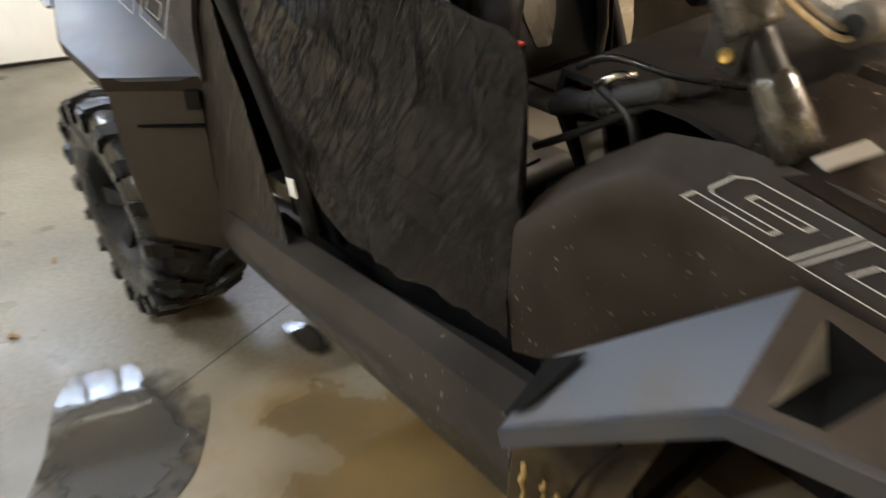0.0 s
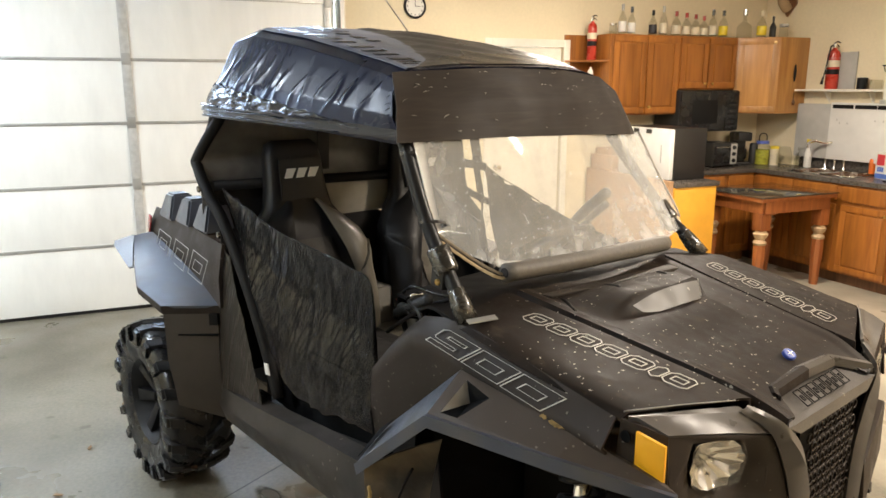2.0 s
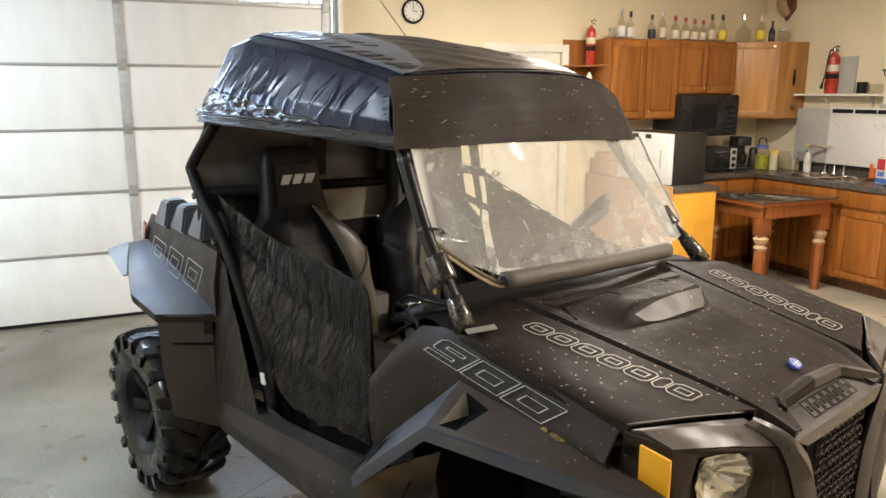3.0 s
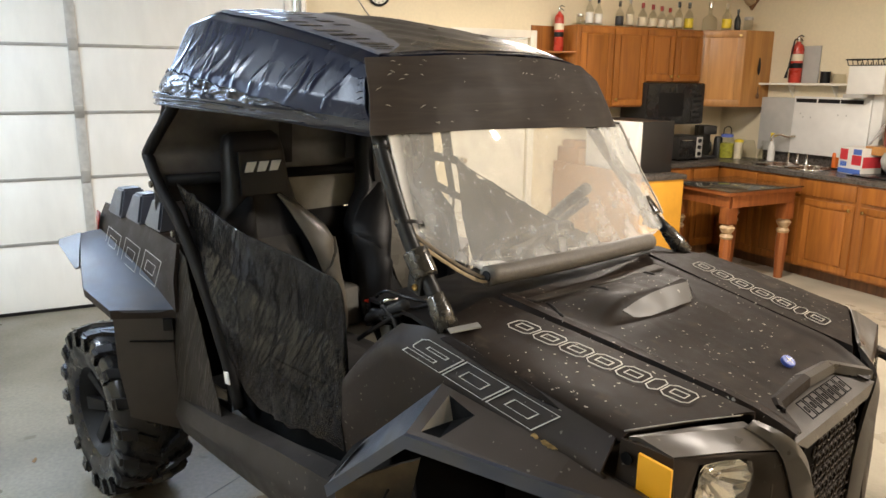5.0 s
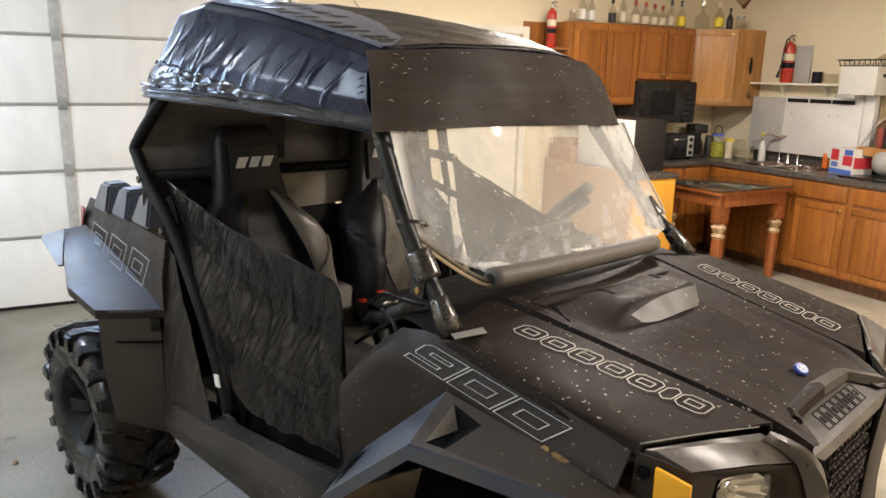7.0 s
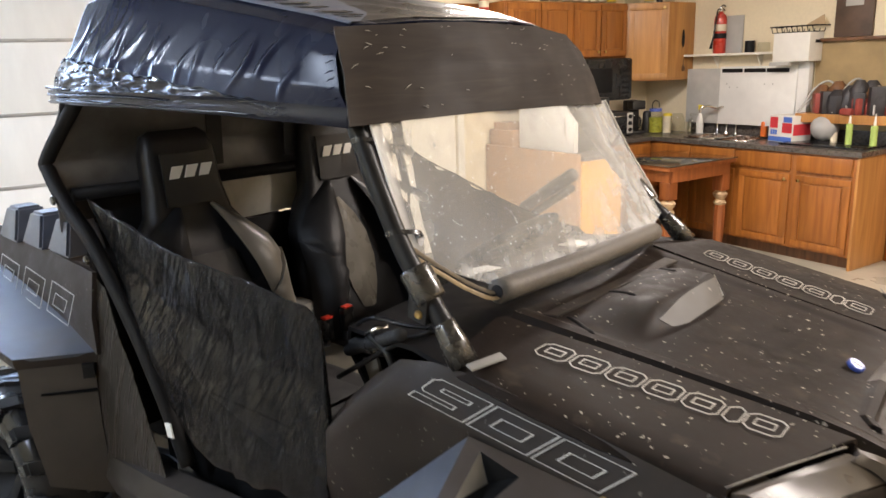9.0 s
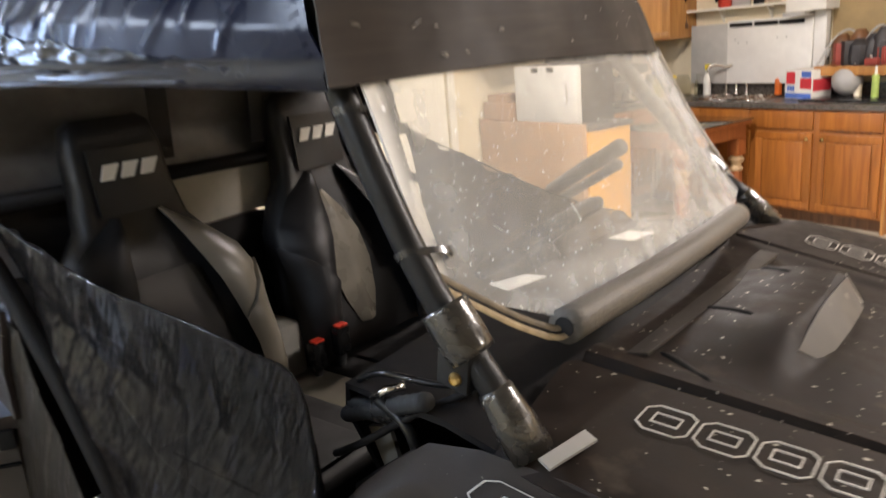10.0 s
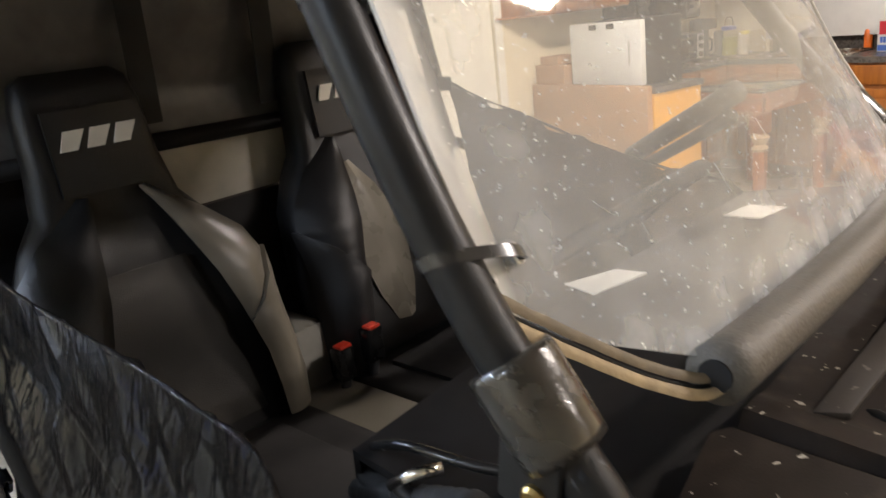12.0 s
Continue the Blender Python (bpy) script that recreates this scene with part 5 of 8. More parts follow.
for left in (False, True):
    F = lambda p: flip(p, left)
    rear = [F(p) for p in ((-0.60, -0.43, 1.76), (-0.69, -0.52, 1.60), (-0.805, -0.592, 1.42), (-0.80, -0.60, 1.37), (-0.70, -0.605, 1.275), (-0.60, -0.60, 1.19), (-0.45, -0.595, 0.99), (-0.34, -0.59, 0.79), (-0.27, -0.585, 0.62))]
    if left:
        rear = [(x - 0.15 * max(0.0, min(1.0, (1.42 - z) / 0.2)), y, z) for x, y, z in rear]
    part("rear_hoop", tube(curve(rear, 5), 0.021, 12), m_dark, car, "black tubular rear cage hoop")
    part("roof_rail", tube(curve([F((-0.58, -0.42, 1.76)), F((-0.2, -0.42, 1.73)), F((0.22, -0.38, 1.64))], 5), 0.022, 10), m_frame, car)
    for z, x in ((1.15, -0.585), (1.30, -0.735)):
        part("hoop_bolt", lathe([(0, 0), (0.014, 0), (0.012, 0.006), (0, 0.008)], 10, Matrix.Translation(F((x, -0.628, z))) @ pose(0, 0, 0, 90 if not left else -90, 0, 0)), m_steel, car)
part("cross_tube", tube([(-0.745, -0.57, 1.306), (-0.745, 0.63, 1.282)], 0.020, 12), m_dark, car)
part("cross_tube", tube([(0.335, -0.50, 1.65), (0.255, 0.38, 1.62)], 0.022, 12), m_frame, car)
part("cross_tube", tube([(-0.60, -0.43, 1.77), (-0.60, 0.42, 1.77)], 0.022, 12), m_frame, car)
# rear film screen behind the seats, and bulkhead below
part("rear_film", sheet(spread([[(-0.72, -0.56, 1.62), (-0.72, 0.58, 1.62)], [(-0.80, -0.60, 1.40), (-0.80, 0.63, 1.40)], [(-0.785, -0.60, 1.20), (-0.785, 0.63, 1.20)]], 16, 8), 0.003, shape=wrinkle(0.005, 10, (1, 1, 3))), m_net, car, "smoky film behind the seats")
part("bulkhead", sheet(spread([[(-0.775, -0.20, 1.30), (-0.775, 0.40, 1.30)], [(-0.762, -0.20, 1.137), (-0.762, 0.40, 1.137)]], 6, 4), 0.01), m_bulk, car, "grey panel behind the seats")
part("firewall", sheet(spread([[(-0.74, -0.56, 1.135), (-0.74, 0.60, 1.135)], [(-0.62, -0.56, 0.60), (-0.62, 0.60, 0.60)]], 6, 6), 0.01), m_dark, car)
for a, b in ((-0.56, -0.19), (0.36, 0.60)):
    part("bulkhead_side", box((-0.772, a, 1.13), (-0.757, b, 1.305), 0.004), m_dark, car)


# seats
def seat(y0):
    holder = new("seat")
    holder.parent = car

    def ring(z, w, x, th):
        fw = 0.55 if z < 1.12 else 0.34
        return [(x - th, y0 - w * 0.9, z), (x - th * 0.2, y0 - w, z), (x + th * fw, y0 - w * 0.86, z), (x + th * 0.35, y0 - w * 0.45, z), (x + th * 0.3, y0, z), (x + th * 0.35, y0 + w * 0.45, z), (x + th * fw, y0 + w * 0.86, z), (x - th * 0.2, y0 + w, z), (x - th, y0 + w * 0.9, z)]
    st = [(0.66, 0.245, -0.50, 0.08), (0.80, 0.25, -0.53, 0.085), (0.95, 0.245, -0.57, 0.085), (1.08, 0.225, -0.605, 0.08), (1.16, 0.185, -0.625, 0.07), (1.21, 0.145, -0.64, 0.062), (1.30, 0.128, -0.66, 0.06), (1.40, 0.122, -0.675, 0.055), (1.45, 0.11, -0.685, 0.045), (1.468, 0.085, -0.69, 0.02)]
    part("backrest", sheet([[Vector(p) for p in curve(ring(*s), 3)] for s in st], 0.012), m_seat, holder, angle=60)
    # two-piece side bolster: one swelling surface cut by a slanting seam
    levels = ((0.72, 0.178, 0.250, -0.455, 0.02), (0.80, 0.168, 0.252, -0.468, 0.045), (0.88, 0.158, 0.247, -0.482, 0.055), (0.944, 0.140, 0.241, -0.494, 0.058), (0.985, 0.130, 0.243, -0.504, 0.058), (1.02, 0.120, 0.248, -0.513, 0.058), (1.06, 0.108, 0.252, -0.524, 0.058), (1.11, 0.092, 0.232, -0.545, 0.050), (1.17, 0.074, 0.168, -0.575, 0.034), (1.215, 0.058, 0.104, -0.597, 0.02), (1.24, 0.050, 0.070, -0.612, 0.006))
    seam = lambda z: max(0.0, min(1.0, (z - 0.944) / 0.116))

    def swell(level, u, sg):
        z, w0, w1, x, out = level
        return (x - 0.004 + out * math.sin(math.pi * min(1.0, 0.12 + 0.88 * u) ** 0.75) ** 0.6 - 0.03 * u ** 4, y0 + sg * (w0 + (w1 - w0) * u), z)

    for sg in (-1, 1):
        for name, label, lv in (("lower_bolster", "vinyl lower bolster", levels[:7]), ("bolster", "vinyl side bolster", levels[3:])):
            low = name == "lower_bolster"
            rows = []
            for level in lv:
                c = seam(level[0])
                a, b = (min(c + 0.012, 0.985), 1.0) if low else (0.0, max(c - 0.012, 0.015))
                rows.append([swell(level, a + (b - a) * i / 6, sg) for i in range(7)])
            # Only the passenger's inner bolster is pale: its sheen is put in by colour.
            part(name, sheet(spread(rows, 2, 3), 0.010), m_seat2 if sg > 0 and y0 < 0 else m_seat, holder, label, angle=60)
    if y0 < 0:
        panel = [[(-0.485, y0 - 0.15, 0.74), (-0.492, y0, 0.74), (-0.485, y0 + 0.15, 0.74)], [(-0.537, y0 - 0.13, 0.95), (-0.540, y0, 0.95), (-0.537, y0 + 0.13, 0.95)], [(-0.575, y0 - 0.10, 1.09), (-0.578, y0, 1.09), (-0.575, y0 + 0.09, 1.09)]]
    else:
        panel = [[(x, y0 + m - h, z), (x + 0.012 + h * 0.06, y0 + m, z), (x, y0 + m + h, z)] for x, z, m, h in ((-0.495, 0.77, 0.005, 0.030), (-0.510, 0.85, 0.0, 0.062), (-0.533, 0.95, -0.005, 0.080), (-0.553, 1.04, -0.015, 0.074), (-0.570, 1.11, -0.028, 0.052), (-0.592, 1.18, -0.050, 0.018))]
    # Both panels carry painted sheen, the driver's the stronger.
    part("back_insert", sheet(spread(panel, 4, 5), 0.008), m_seat3 if y0 < 0 else m_bulk2, holder, "seat back panel with its sheen put into the colour")
    part("headrest_panel", sheet(spread([[(-0.622, y0 - 0.09, 1.245), (-0.614, y0, 1.245), (-0.622, y0 + 0.09, 1.245)], [(-0.640, y0 - 0.088, 1.40), (-0.632, y0, 1.40), (-0.640, y0 + 0.088, 1.40)]], 4, 6), 0.01), m_seat, holder)
    for k in range(3):
        a = y0 - 0.072 + k * 0.050
        mark = [(a - 0.004, 1.328), (a + 0.028, 1.328), (a + 0.048, 1.364), (a + 0.010, 1.364)]
        part("seat_mark", prism([(-0.6165 - (z - 1.33) * 0.08, y, z) for y, z in mark], (0.004, 0, 0)), m_white, holder, "white slanted block mark", smooth=False)
    c = box((-0.50, y0 - 0.245, 0.60), (-0.02, y0 + 0.245, 0.715), 0.045, seg=4)
    part("cushion", c, m_dark, holder)
    part("cushion_insert", box((-0.42, y0 - 0.14, 0.708), (-0.06, y0 + 0.14, 0.725), 0.008), m_dark, holder)
    return holder


for y0 in (-0.265, 0.335):
    seat(y0)
# white labels on the dashboard
for q in ([(0.265, -0.075, 1.119), (0.300, 0.0, 1.120), (0.348, 0.0, 1.122), (0.322, -0.095, 1.121)], [(0.330, 0.305, 1.116), (0.345, 0.385, 1.115), (0.405, 0.388, 1.115), (0.390, 0.305, 1.117)]):
    part("paper_label", prism(q, (0, 0, 0.002)), m_white, car, "white paper label on the dashboard", smooth=False)
# twin bars and a small clamp by the far side of the dashboard
gh = part("grab_handle", tube([(-0.014, 0.655, 1.135), (0.15, 0.53, 1.222), (0.308, 0.424, 1.304)], 0.020, 12), m_foam, car, "grey padded grab handle")
part("lower_bar", tube([(0.02, 0.655, 1.115), (0.17, 0.535, 1.193), (0.29, 0.45, 1.258)], 0.013, 10), m_foam, gh)
# belts and harness
for y in (-0.11, 0.20, 0.49):
    part("shoulder_belt", prism([(-0.70, y - 0.028, 1.60), (-0.70, y + 0.028, 1.60), (-0.72, y + 0.028, 1.34), (-0.72, y - 0.028, 1.34)], (0.004, 0, 0)), m_belt, car, smooth=False)
for k, (x, y, z) in enumerate(((-0.44, 0.072, 0.80), (-0.41, 0.138, 0.828))):
    bk = part("belt_buckle", box((x - 0.016, y - 0.024, z - 0.075), (x + 0.016, y + 0.024, z + 0.008), 0.008), m_black, car, "black buckle with red button")
    part("buckle_button", box((x - 0.010, y - 0.017, z + 0.006), (x + 0.018, y + 0.017, z + 0.014), 0.003), m_red, bk)
    part("buckle_stalk", tube([(x, y, z - 0.07), (x - 0.03, y, z - 0.2)], 0.012, 8), m_belt, bk)
part("centre_console", box((-0.55, -0.045, 0.50), (0.30, 0.13, 0.705), 0.03), m_seat2, car)
part("cargo_shelf", box((-0.76, -0.02, 0.60), (-0.5, 0.09, 0.86), 0.03), m_mesh, car)
# floor pan, dash, steering wheel, grab bar
part("floor_pan", box((-0.70, -0.56, 0.40), (0.55, 0.62, 0.45), 0.02), m_dark, car)
rows = [[(0.585, -0.53, 1.10), (0.60, 0.0, 1.108), (0.585, 0.60, 1.10)], [(0.50, -0.52, 1.112), (0.50, 0.0, 1.12), (0.50, 0.59, 1.112)], [(0.28, -0.48, 1.095), (0.27, 0.0, 1.105), (0.28, 0.55, 1.095)], [(0.25, -0.46, 1.03), (0.24, 0.0, 1.04), (0.25, 0.52, 1.03)], [(0.40, -0.46, 0.80), (0.38, 0.0, 0.80), (0.40, 0.52, 0.80)], [(0.52, -0.50, 0.45), (0.52, 0, 0.45), (0.52, 0.55, 0.45)]]
dash = part("dashboard", sheet(spread(rows, 6, 4), 0.01), m_dark, car, "black dashboard", angle=50)
bar = curve([(0.40, -0.47, 1.06), (0.31, -0.47, 1.055), (0.25, -0.43, 1.045), (0.24, -0.30, 1.04), (0.25, -0.18, 1.045), (0.34, -0.14, 1.06)], 6)
part("grab_bar", tube(bar, 0.015, 10), m_belt, dash)
grip = [(0.255 + 0.215 * i / 24, -0.462 - 0.053 * i / 24, 1.028 + 0.100 * i / 24) for i in range(25)]
part("wrapped_hose", tube(grip, [0.0125 + 0.0018 * (i % 2) for i in range(25)], 12), m_belt, dash, "black ribbed hose wrapped with tape")
part("side_cable", tube(curve([(0.26, -0.50, 0.98), (0.34, -0.515, 1.03), (0.43, -0.50, 1.09), (0.50, -0.46, 1.125)], 6), 0.006, 7), m_dark, dash)
part("side_cable", tube(curve([(0.30, -0.47, 1.10), (0.37, -0.49, 1.135), (0.45, -0.47, 1.128), (0.53, -0.42, 1.122)], 6), 0.005, 7), m_black, dash)
part("steel_clip", tube([(0.36, -0.505, 1.10), (0.385, -0.50, 1.118), (0.40, -0.48, 1.118)], 0.006, 7), m_chrome, dash, "small bright clip")
part("pull_knob", lathe([(0, 0), (0.012, 0), (0.014, 0.006), (0.012, 0.012), (0, 0.014)], 12, pose(0.297, -0.434, 1.070, 0, -60, 0)), m_red, dash, "red pull knob")
part("grab_coupling", tube([(0.40, -0.475, 1.075), (0.345, -0.475, 1.07)], 0.024, 12), m_steel, dash)
part("cable_loop", tube(curve([(0.36, -0.50, 1.10), (0.42, -0.505, 1.07), (0.43, -0.50, 1.0), (0.37, -0.49, 0.96)], 6), 0.008, 8), m_frame, dash)
part("dash_bracket", prism([(0.30, -0.455, 1.02), (0.34, -0.458, 0.93), (0.37, -0.46, 0.95), (0.345, -0.457, 1.03)], (0.0, -0.008, 0)), m_seat2, dash, smooth=False)
wc, wx = Vector((0.13, 0.335, 1.09)), Vector((-0.55, 0, 0.83)).normalized()
wy, wz = Vector((0, 1, 0)), wx.cross(Vector((0, 1, 0)))
rim = [wc + (wy * math.cos(a) + wz * math.sin(a)) * 0.165 for a in [i * 2 * math.pi / 28 for i in range(28)]]
sw = part("steering_wheel", tube(rim, 0.016, 9, closed=True), m_dark, car, "black steering wheel")
for a in (0.2, math.pi - 0.2, -math.pi / 2):
    part("spoke", tube([wc - wx * 0.02, wc + (wy * math.cos(a) + wz * math.sin(a)) * 0.155], 0.013, 8), m_rim, sw)
part("steering_column", tube([wc - wx * 0.02, wc - wx * 0.30], 0.025, 10), m_frame, sw)

# door skins of stretched film, both sides
for left in (False, True):
    F = lambda p: flip(p, left)
    top = [(-0.63, -0.585, 1.31), (-0.47, -0.585, 1.265), (-0.22, -0.583, 1.210), (0.04, -0.585, 1.190), (0.20, -0.587, 1.172), (0.312, -0.590, 1.142), (0.317, -0.592, 0.95)]
    bot = [(-0.41, -0.592, 0.88), (-0.32, -0.592, 0.79), (-0.24, -0.592, 0.72), (-0.13, -0.593, 0.675), (0.03, -0.594, 0.675), (0.20, -0.594, 0.698), (0.318, -0.594, 0.712)]
    if left:
        top = [(-0.505, -0.545, 1.325), (-0.40, -0.545, 1.278), (-0.27, -0.545, 1.235), (-0.09, -0.545, 1.170), (0.10, -0.55, 1.115), (0.24, -0.56, 1.08), (0.317, -0.57, 0.95)]
        bot = [(-0.395, -0.560, 0.74), (-0.34, -0.565, 0.70), (-0.24, -0.575, 0.68), (-0.13, -0.58, 0.665), (0.03, -0.58, 0.665), (0.20, -0.58, 0.69), (0.318, -0.58, 0.70)]
    mid1 = [Vector(a).lerp(Vector(b), 0.35) + Vector((0.01, 0.02, 0)) for a, b in zip(top, bot)]
    mid2 = [Vector(a).lerp(Vector(b), 0.7) + Vector((0, -0.012, 0)) for a, b in zip(top, bot)]
    rows = [[F(p) for p in curve(r, 5)] for r in (top, mid1, mid2, bot)]
    wd = wrinkle(0.010, 9, (2.0, 0.5, 0.55))
    wd2 = wrinkle(0.0055, 22, (1.6, 0.5, 0.7), True)
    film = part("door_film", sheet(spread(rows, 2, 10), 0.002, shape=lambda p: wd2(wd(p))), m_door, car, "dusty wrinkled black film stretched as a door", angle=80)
    # A black sheet paints the shade of the opening below the film.
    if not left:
        part("door_gap", sheet(spread([[F((-0.52, -0.50, 1.0)), F((-0.30, -0.50, 0.80)), F((0.0, -0.50, 0.72)), F((0.32, -0.52, 0.76))], [F((-0.50, -0.515, 0.54)), F((-0.30, -0.515, 0.53)), F((0.0, -0.52, 0.54)), F((0.34, -0.54, 0.58))]], 4, 3), 0.004), m_hole, film, "black sheet painting the shade under the film")
    part("film_hem", tube([Vector(F(p)) for p in curve(top, 5)], [0.0015 + 0.0022 * abs(math.sin(i * 0.9)) for i in range(31)], 7), m_door, film)
    # film strip wound round the hoop
    back = 0.16 if left else 0.0
    rows = [[F((p[0] - back, p[1], p[2])) for p in r] for r in ([(-0.60, -0.625, 1.12), (-0.52, -0.622, 1.08)], [(-0.60, -0.642, 0.98), (-0.46, -0.630, 0.95)], [(-0.60, -0.655, 0.80), (-0.37, -0.635, 0.77)], [(-0.58, -0.66, 0.60), (-0.29, -0.64, 0.60)], [(-0.54, -0.66, 0.47), (-0.20, -0.645, 0.52)])]
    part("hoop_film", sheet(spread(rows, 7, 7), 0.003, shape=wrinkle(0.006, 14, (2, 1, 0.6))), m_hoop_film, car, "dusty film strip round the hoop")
    tag = part("strap_tag", prism([F((-0.320, -0.606, 0.739)), F((-0.292, -0.606, 0.742)), F((-0.284, -0.606, 0.703)), F((-0.312, -0.606, 0.700))], (0, 0.004 if left else -0.004, 0)), m_white, car, "small white strap tag", smooth=False)
    part("latch", box((-0.42, -0.60, 0.545), (-0.34, -0.575, 0.605), 0.01) if not left else box((-0.42, 0.635, 0.545), (-0.34, 0.66, 0.605), 0.01), m_rim, car)
    part("eyelet", lathe([(0, 0), (0.008, 0), (0.008, 0.003), (0, 0.004)], 10, Matrix.Translation(F((-0.165, -0.618, 0.560))) @ pose(0, 0, 0, 90 if not left else -90, 0, 0)), m_brass, car)
    # rocker sill
    rows = [[F(p) for p in r] for r in ([(-0.56, -0.60, 0.60), (-0.30, -0.60, 0.60), (0.10, -0.615, 0.655), (0.42, -0.63, 0.695)], [(-0.56, -0.66, 0.585), (-0.30, -0.665, 0.600), (0.10, -0.672, 0.650), (0.43, -0.69, 0.690)], [(-0.57, -0.675, 0.52), (-0.30, -0.685, 0.54), (0.10, -0.69, 0.57), (0.43, -0.70, 0.60)], [(-0.56, -0.655, 0.455), (-0.30, -0.655, 0.455), (0.10, -0.655, 0.460), (0.41, -0.66, 0.468)], [(-0.55, -0.55, 0.43), (-0.30, -0.55, 0.43), (0.1, -0.55, 0.43), (0.40, -0.55, 0.44)])]
    part("rocker_sill", sheet(spread(rows, 4, 3), 0.012), m_sill, car, "scuffed dusty black rocker sill")
    # A dark block paints the shaded slot above the sill.
    part("sill_slot", prism([F((-0.10, -0.608, 0.60)), F((0.30, -0.618, 0.672)), F((0.40, -0.628, 0.688)), F((0.38, -0.60, 0.64)), F((-0.05, -0.59, 0.565))], (0, 0.02 if not left else -0.02, 0.002)), m_dark, car, smooth=False)
    # rear quarter panel, fender and cargo box
    rows = [[F(p) for p in r] for r in ([(-0.69, -0.812, 0.880), (-0.575, -0.655, 0.885)], [(-0.67, -0.815, 0.70), (-0.575, -0.660, 0.68)], [(-0.62, -0.805, 0.535), (-0.565, -0.655, 0.46)])]
    fp = part("rear_splash_panel", sheet(spread(rows, 4, 5), 0.010), m_splash, car, "dusty plastic splash panel before the rear wheel")
    part("panel_seam", prism([F(p) for p in ((-0.656, -0.773, 0.792), (-0.572, -0.658, 0.789), (-0.572, -0.658, 0.783), (-0.656, -0.773, 0.789))], (0.008, 0.006 if left else -0.006, 0)), m_hole, fp, "dark moulded seam", smooth=False)
    part("panel_tab", prism([F(p) for p in ((-0.590, -0.682, 0.868), (-0.572, -0.657, 0.868), (-0.572, -0.657, 0.825), (-0.590, -0.682, 0.825))], (0.010, 0.007 if left else -0.007, 0), bevel=0.002), m_dark, fp)
    rows = [[F(p) for p in r] for r in ([(-0.560, -0.645, 0.897), (-0.62, -0.735, 0.899), (-0.69, -0.818, 0.899)], [(-0.80, -0.640, 0.960), (-0.86, -0.735, 0.945), (-0.93, -0.822, 0.925)], [(-1.04, -0.635, 1.015), (-1.07, -0.715, 1.000), (-1.10, -0.772, 0.968)], [(-1.28, -0.630, 1.060), (-1.275, -0.675, 1.059), (-1.27, -0.712, 1.054)])]
    rf = part("rear_fender", sheet(spread(rows, 4, 6), 0.010), m_fender, car, "grained black rear fender with cool light tinted into its colour", angle=30)
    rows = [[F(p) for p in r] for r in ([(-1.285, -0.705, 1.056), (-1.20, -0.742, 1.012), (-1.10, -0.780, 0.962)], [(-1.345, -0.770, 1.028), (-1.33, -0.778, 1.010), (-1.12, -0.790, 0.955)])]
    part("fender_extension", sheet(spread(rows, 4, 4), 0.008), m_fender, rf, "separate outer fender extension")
    ol = [(-0.560, -0.647, 0.896), (-0.69, -0.820, 0.898), (-0.93, -0.824, 0.924), (-1.10, -0.774, 0.967)]
    part("rear_lip", sheet(spread([[F(p) for p in ol], [F((x, y + 0.004, z - 0.030)) for x, y, z in ol]], 5, 2), 0.008), m_body, rf, "black fender lip")
    side_rows = [[F(p) for p in r] for r in ([(-0.56, -0.63, 1.12), (-0.90, -0.60, 1.13), (-1.20, -0.585, 1.145), (-1.38, -0.57, 1.15)], [(-0.55, -0.655, 1.0), (-0.90, -0.635, 1.03), (-1.20, -0.62, 1.06), (-1.40, -0.60, 1.07)], [(-0.55, -0.655, 0.89), (-0.90, -0.63, 0.965), (-1.2, -0.615, 1.0), (-1.40, -0.60, 1.01)])]
    if left:
        side_rows = [[(min(x, -0.74), y, z) for x, y, z in r] for r in side_rows]
    bed = part("bed_side", sheet(spread(side_rows, 4, 4), 0.012), m_body, car, "black cargo box side with outline decal")
    for x in (-1.16, -0.98, -0.80):
        bmc = bmesh.new()
        lo = [(x - 0.075, -0.615, 1.135), (x + 0.075, -0.622, 1.13), (x + 0.075, -0.50, 1.13), (x - 0.075, -0.50, 1.135)]
        hi = [(x - 0.045, -0.585, 1.235), (x + 0.045, -0.590, 1.235), (x + 0.045, -0.51, 1.235), (x - 0.045, -0.51, 1.235)]
        L, H = [bmc.verts.new(F(p)) for p in lo], [bmc.verts.new(F(p)) for p in hi]
        made = [bmc.faces.new(L), bmc.faces.new(H)] + [bmc.faces.new((L[i], L[(i + 1) % 4], H[(i + 1) % 4], H[i])) for i in range(4)]
        bmesh.ops.recalc_face_normals(bmc, faces=made)
        bmesh.ops.bevel(bmc, geom=bmc.edges[:], offset=0.008, segments=2, affect="EDGES")
        part("bed_rail_block", bmc, m_fender, bed, "raised black rail block")
    part("tail_lamp", prism([F((-1.385, -0.60, 1.12)), F((-1.40, -0.607, 1.03)), F((-1.345, -0.621, 1.03)), F((-1.325, -0.610, 1.12))], (0.0, 0.006 if left else -0.006, 0)), m_redlens, car, "red tail lamp", smooth=False)
    # outlined decal on the cargo box, as plain slanted blocks
    for k in range(3):
        b = bmesh.new()
        o = F((-1.18 + k * 0.19, -0.645 - 0.006 * k, 1.00 - 0.012 * k))
        ribbon([(0, 0), (0.15, 0), (0.20, 0.10), (0.05, 0.10)], 0.0024, o, (1, -0.06 if not left else 0.06, -0.1), (0, 0.12 if not left else -0.12, 1), 0.012 if not left else -0.012, b)
        ribbon([(0.045, 0.030), (0.125, 0.030), (0.150, 0.070), (0.070, 0.070)], 0.0018, o, (1, -0.06 if not left else 0.06, -0.1), (0, 0.12 if not left else -0.12, 1), 0.012 if not left else -0.012, b)
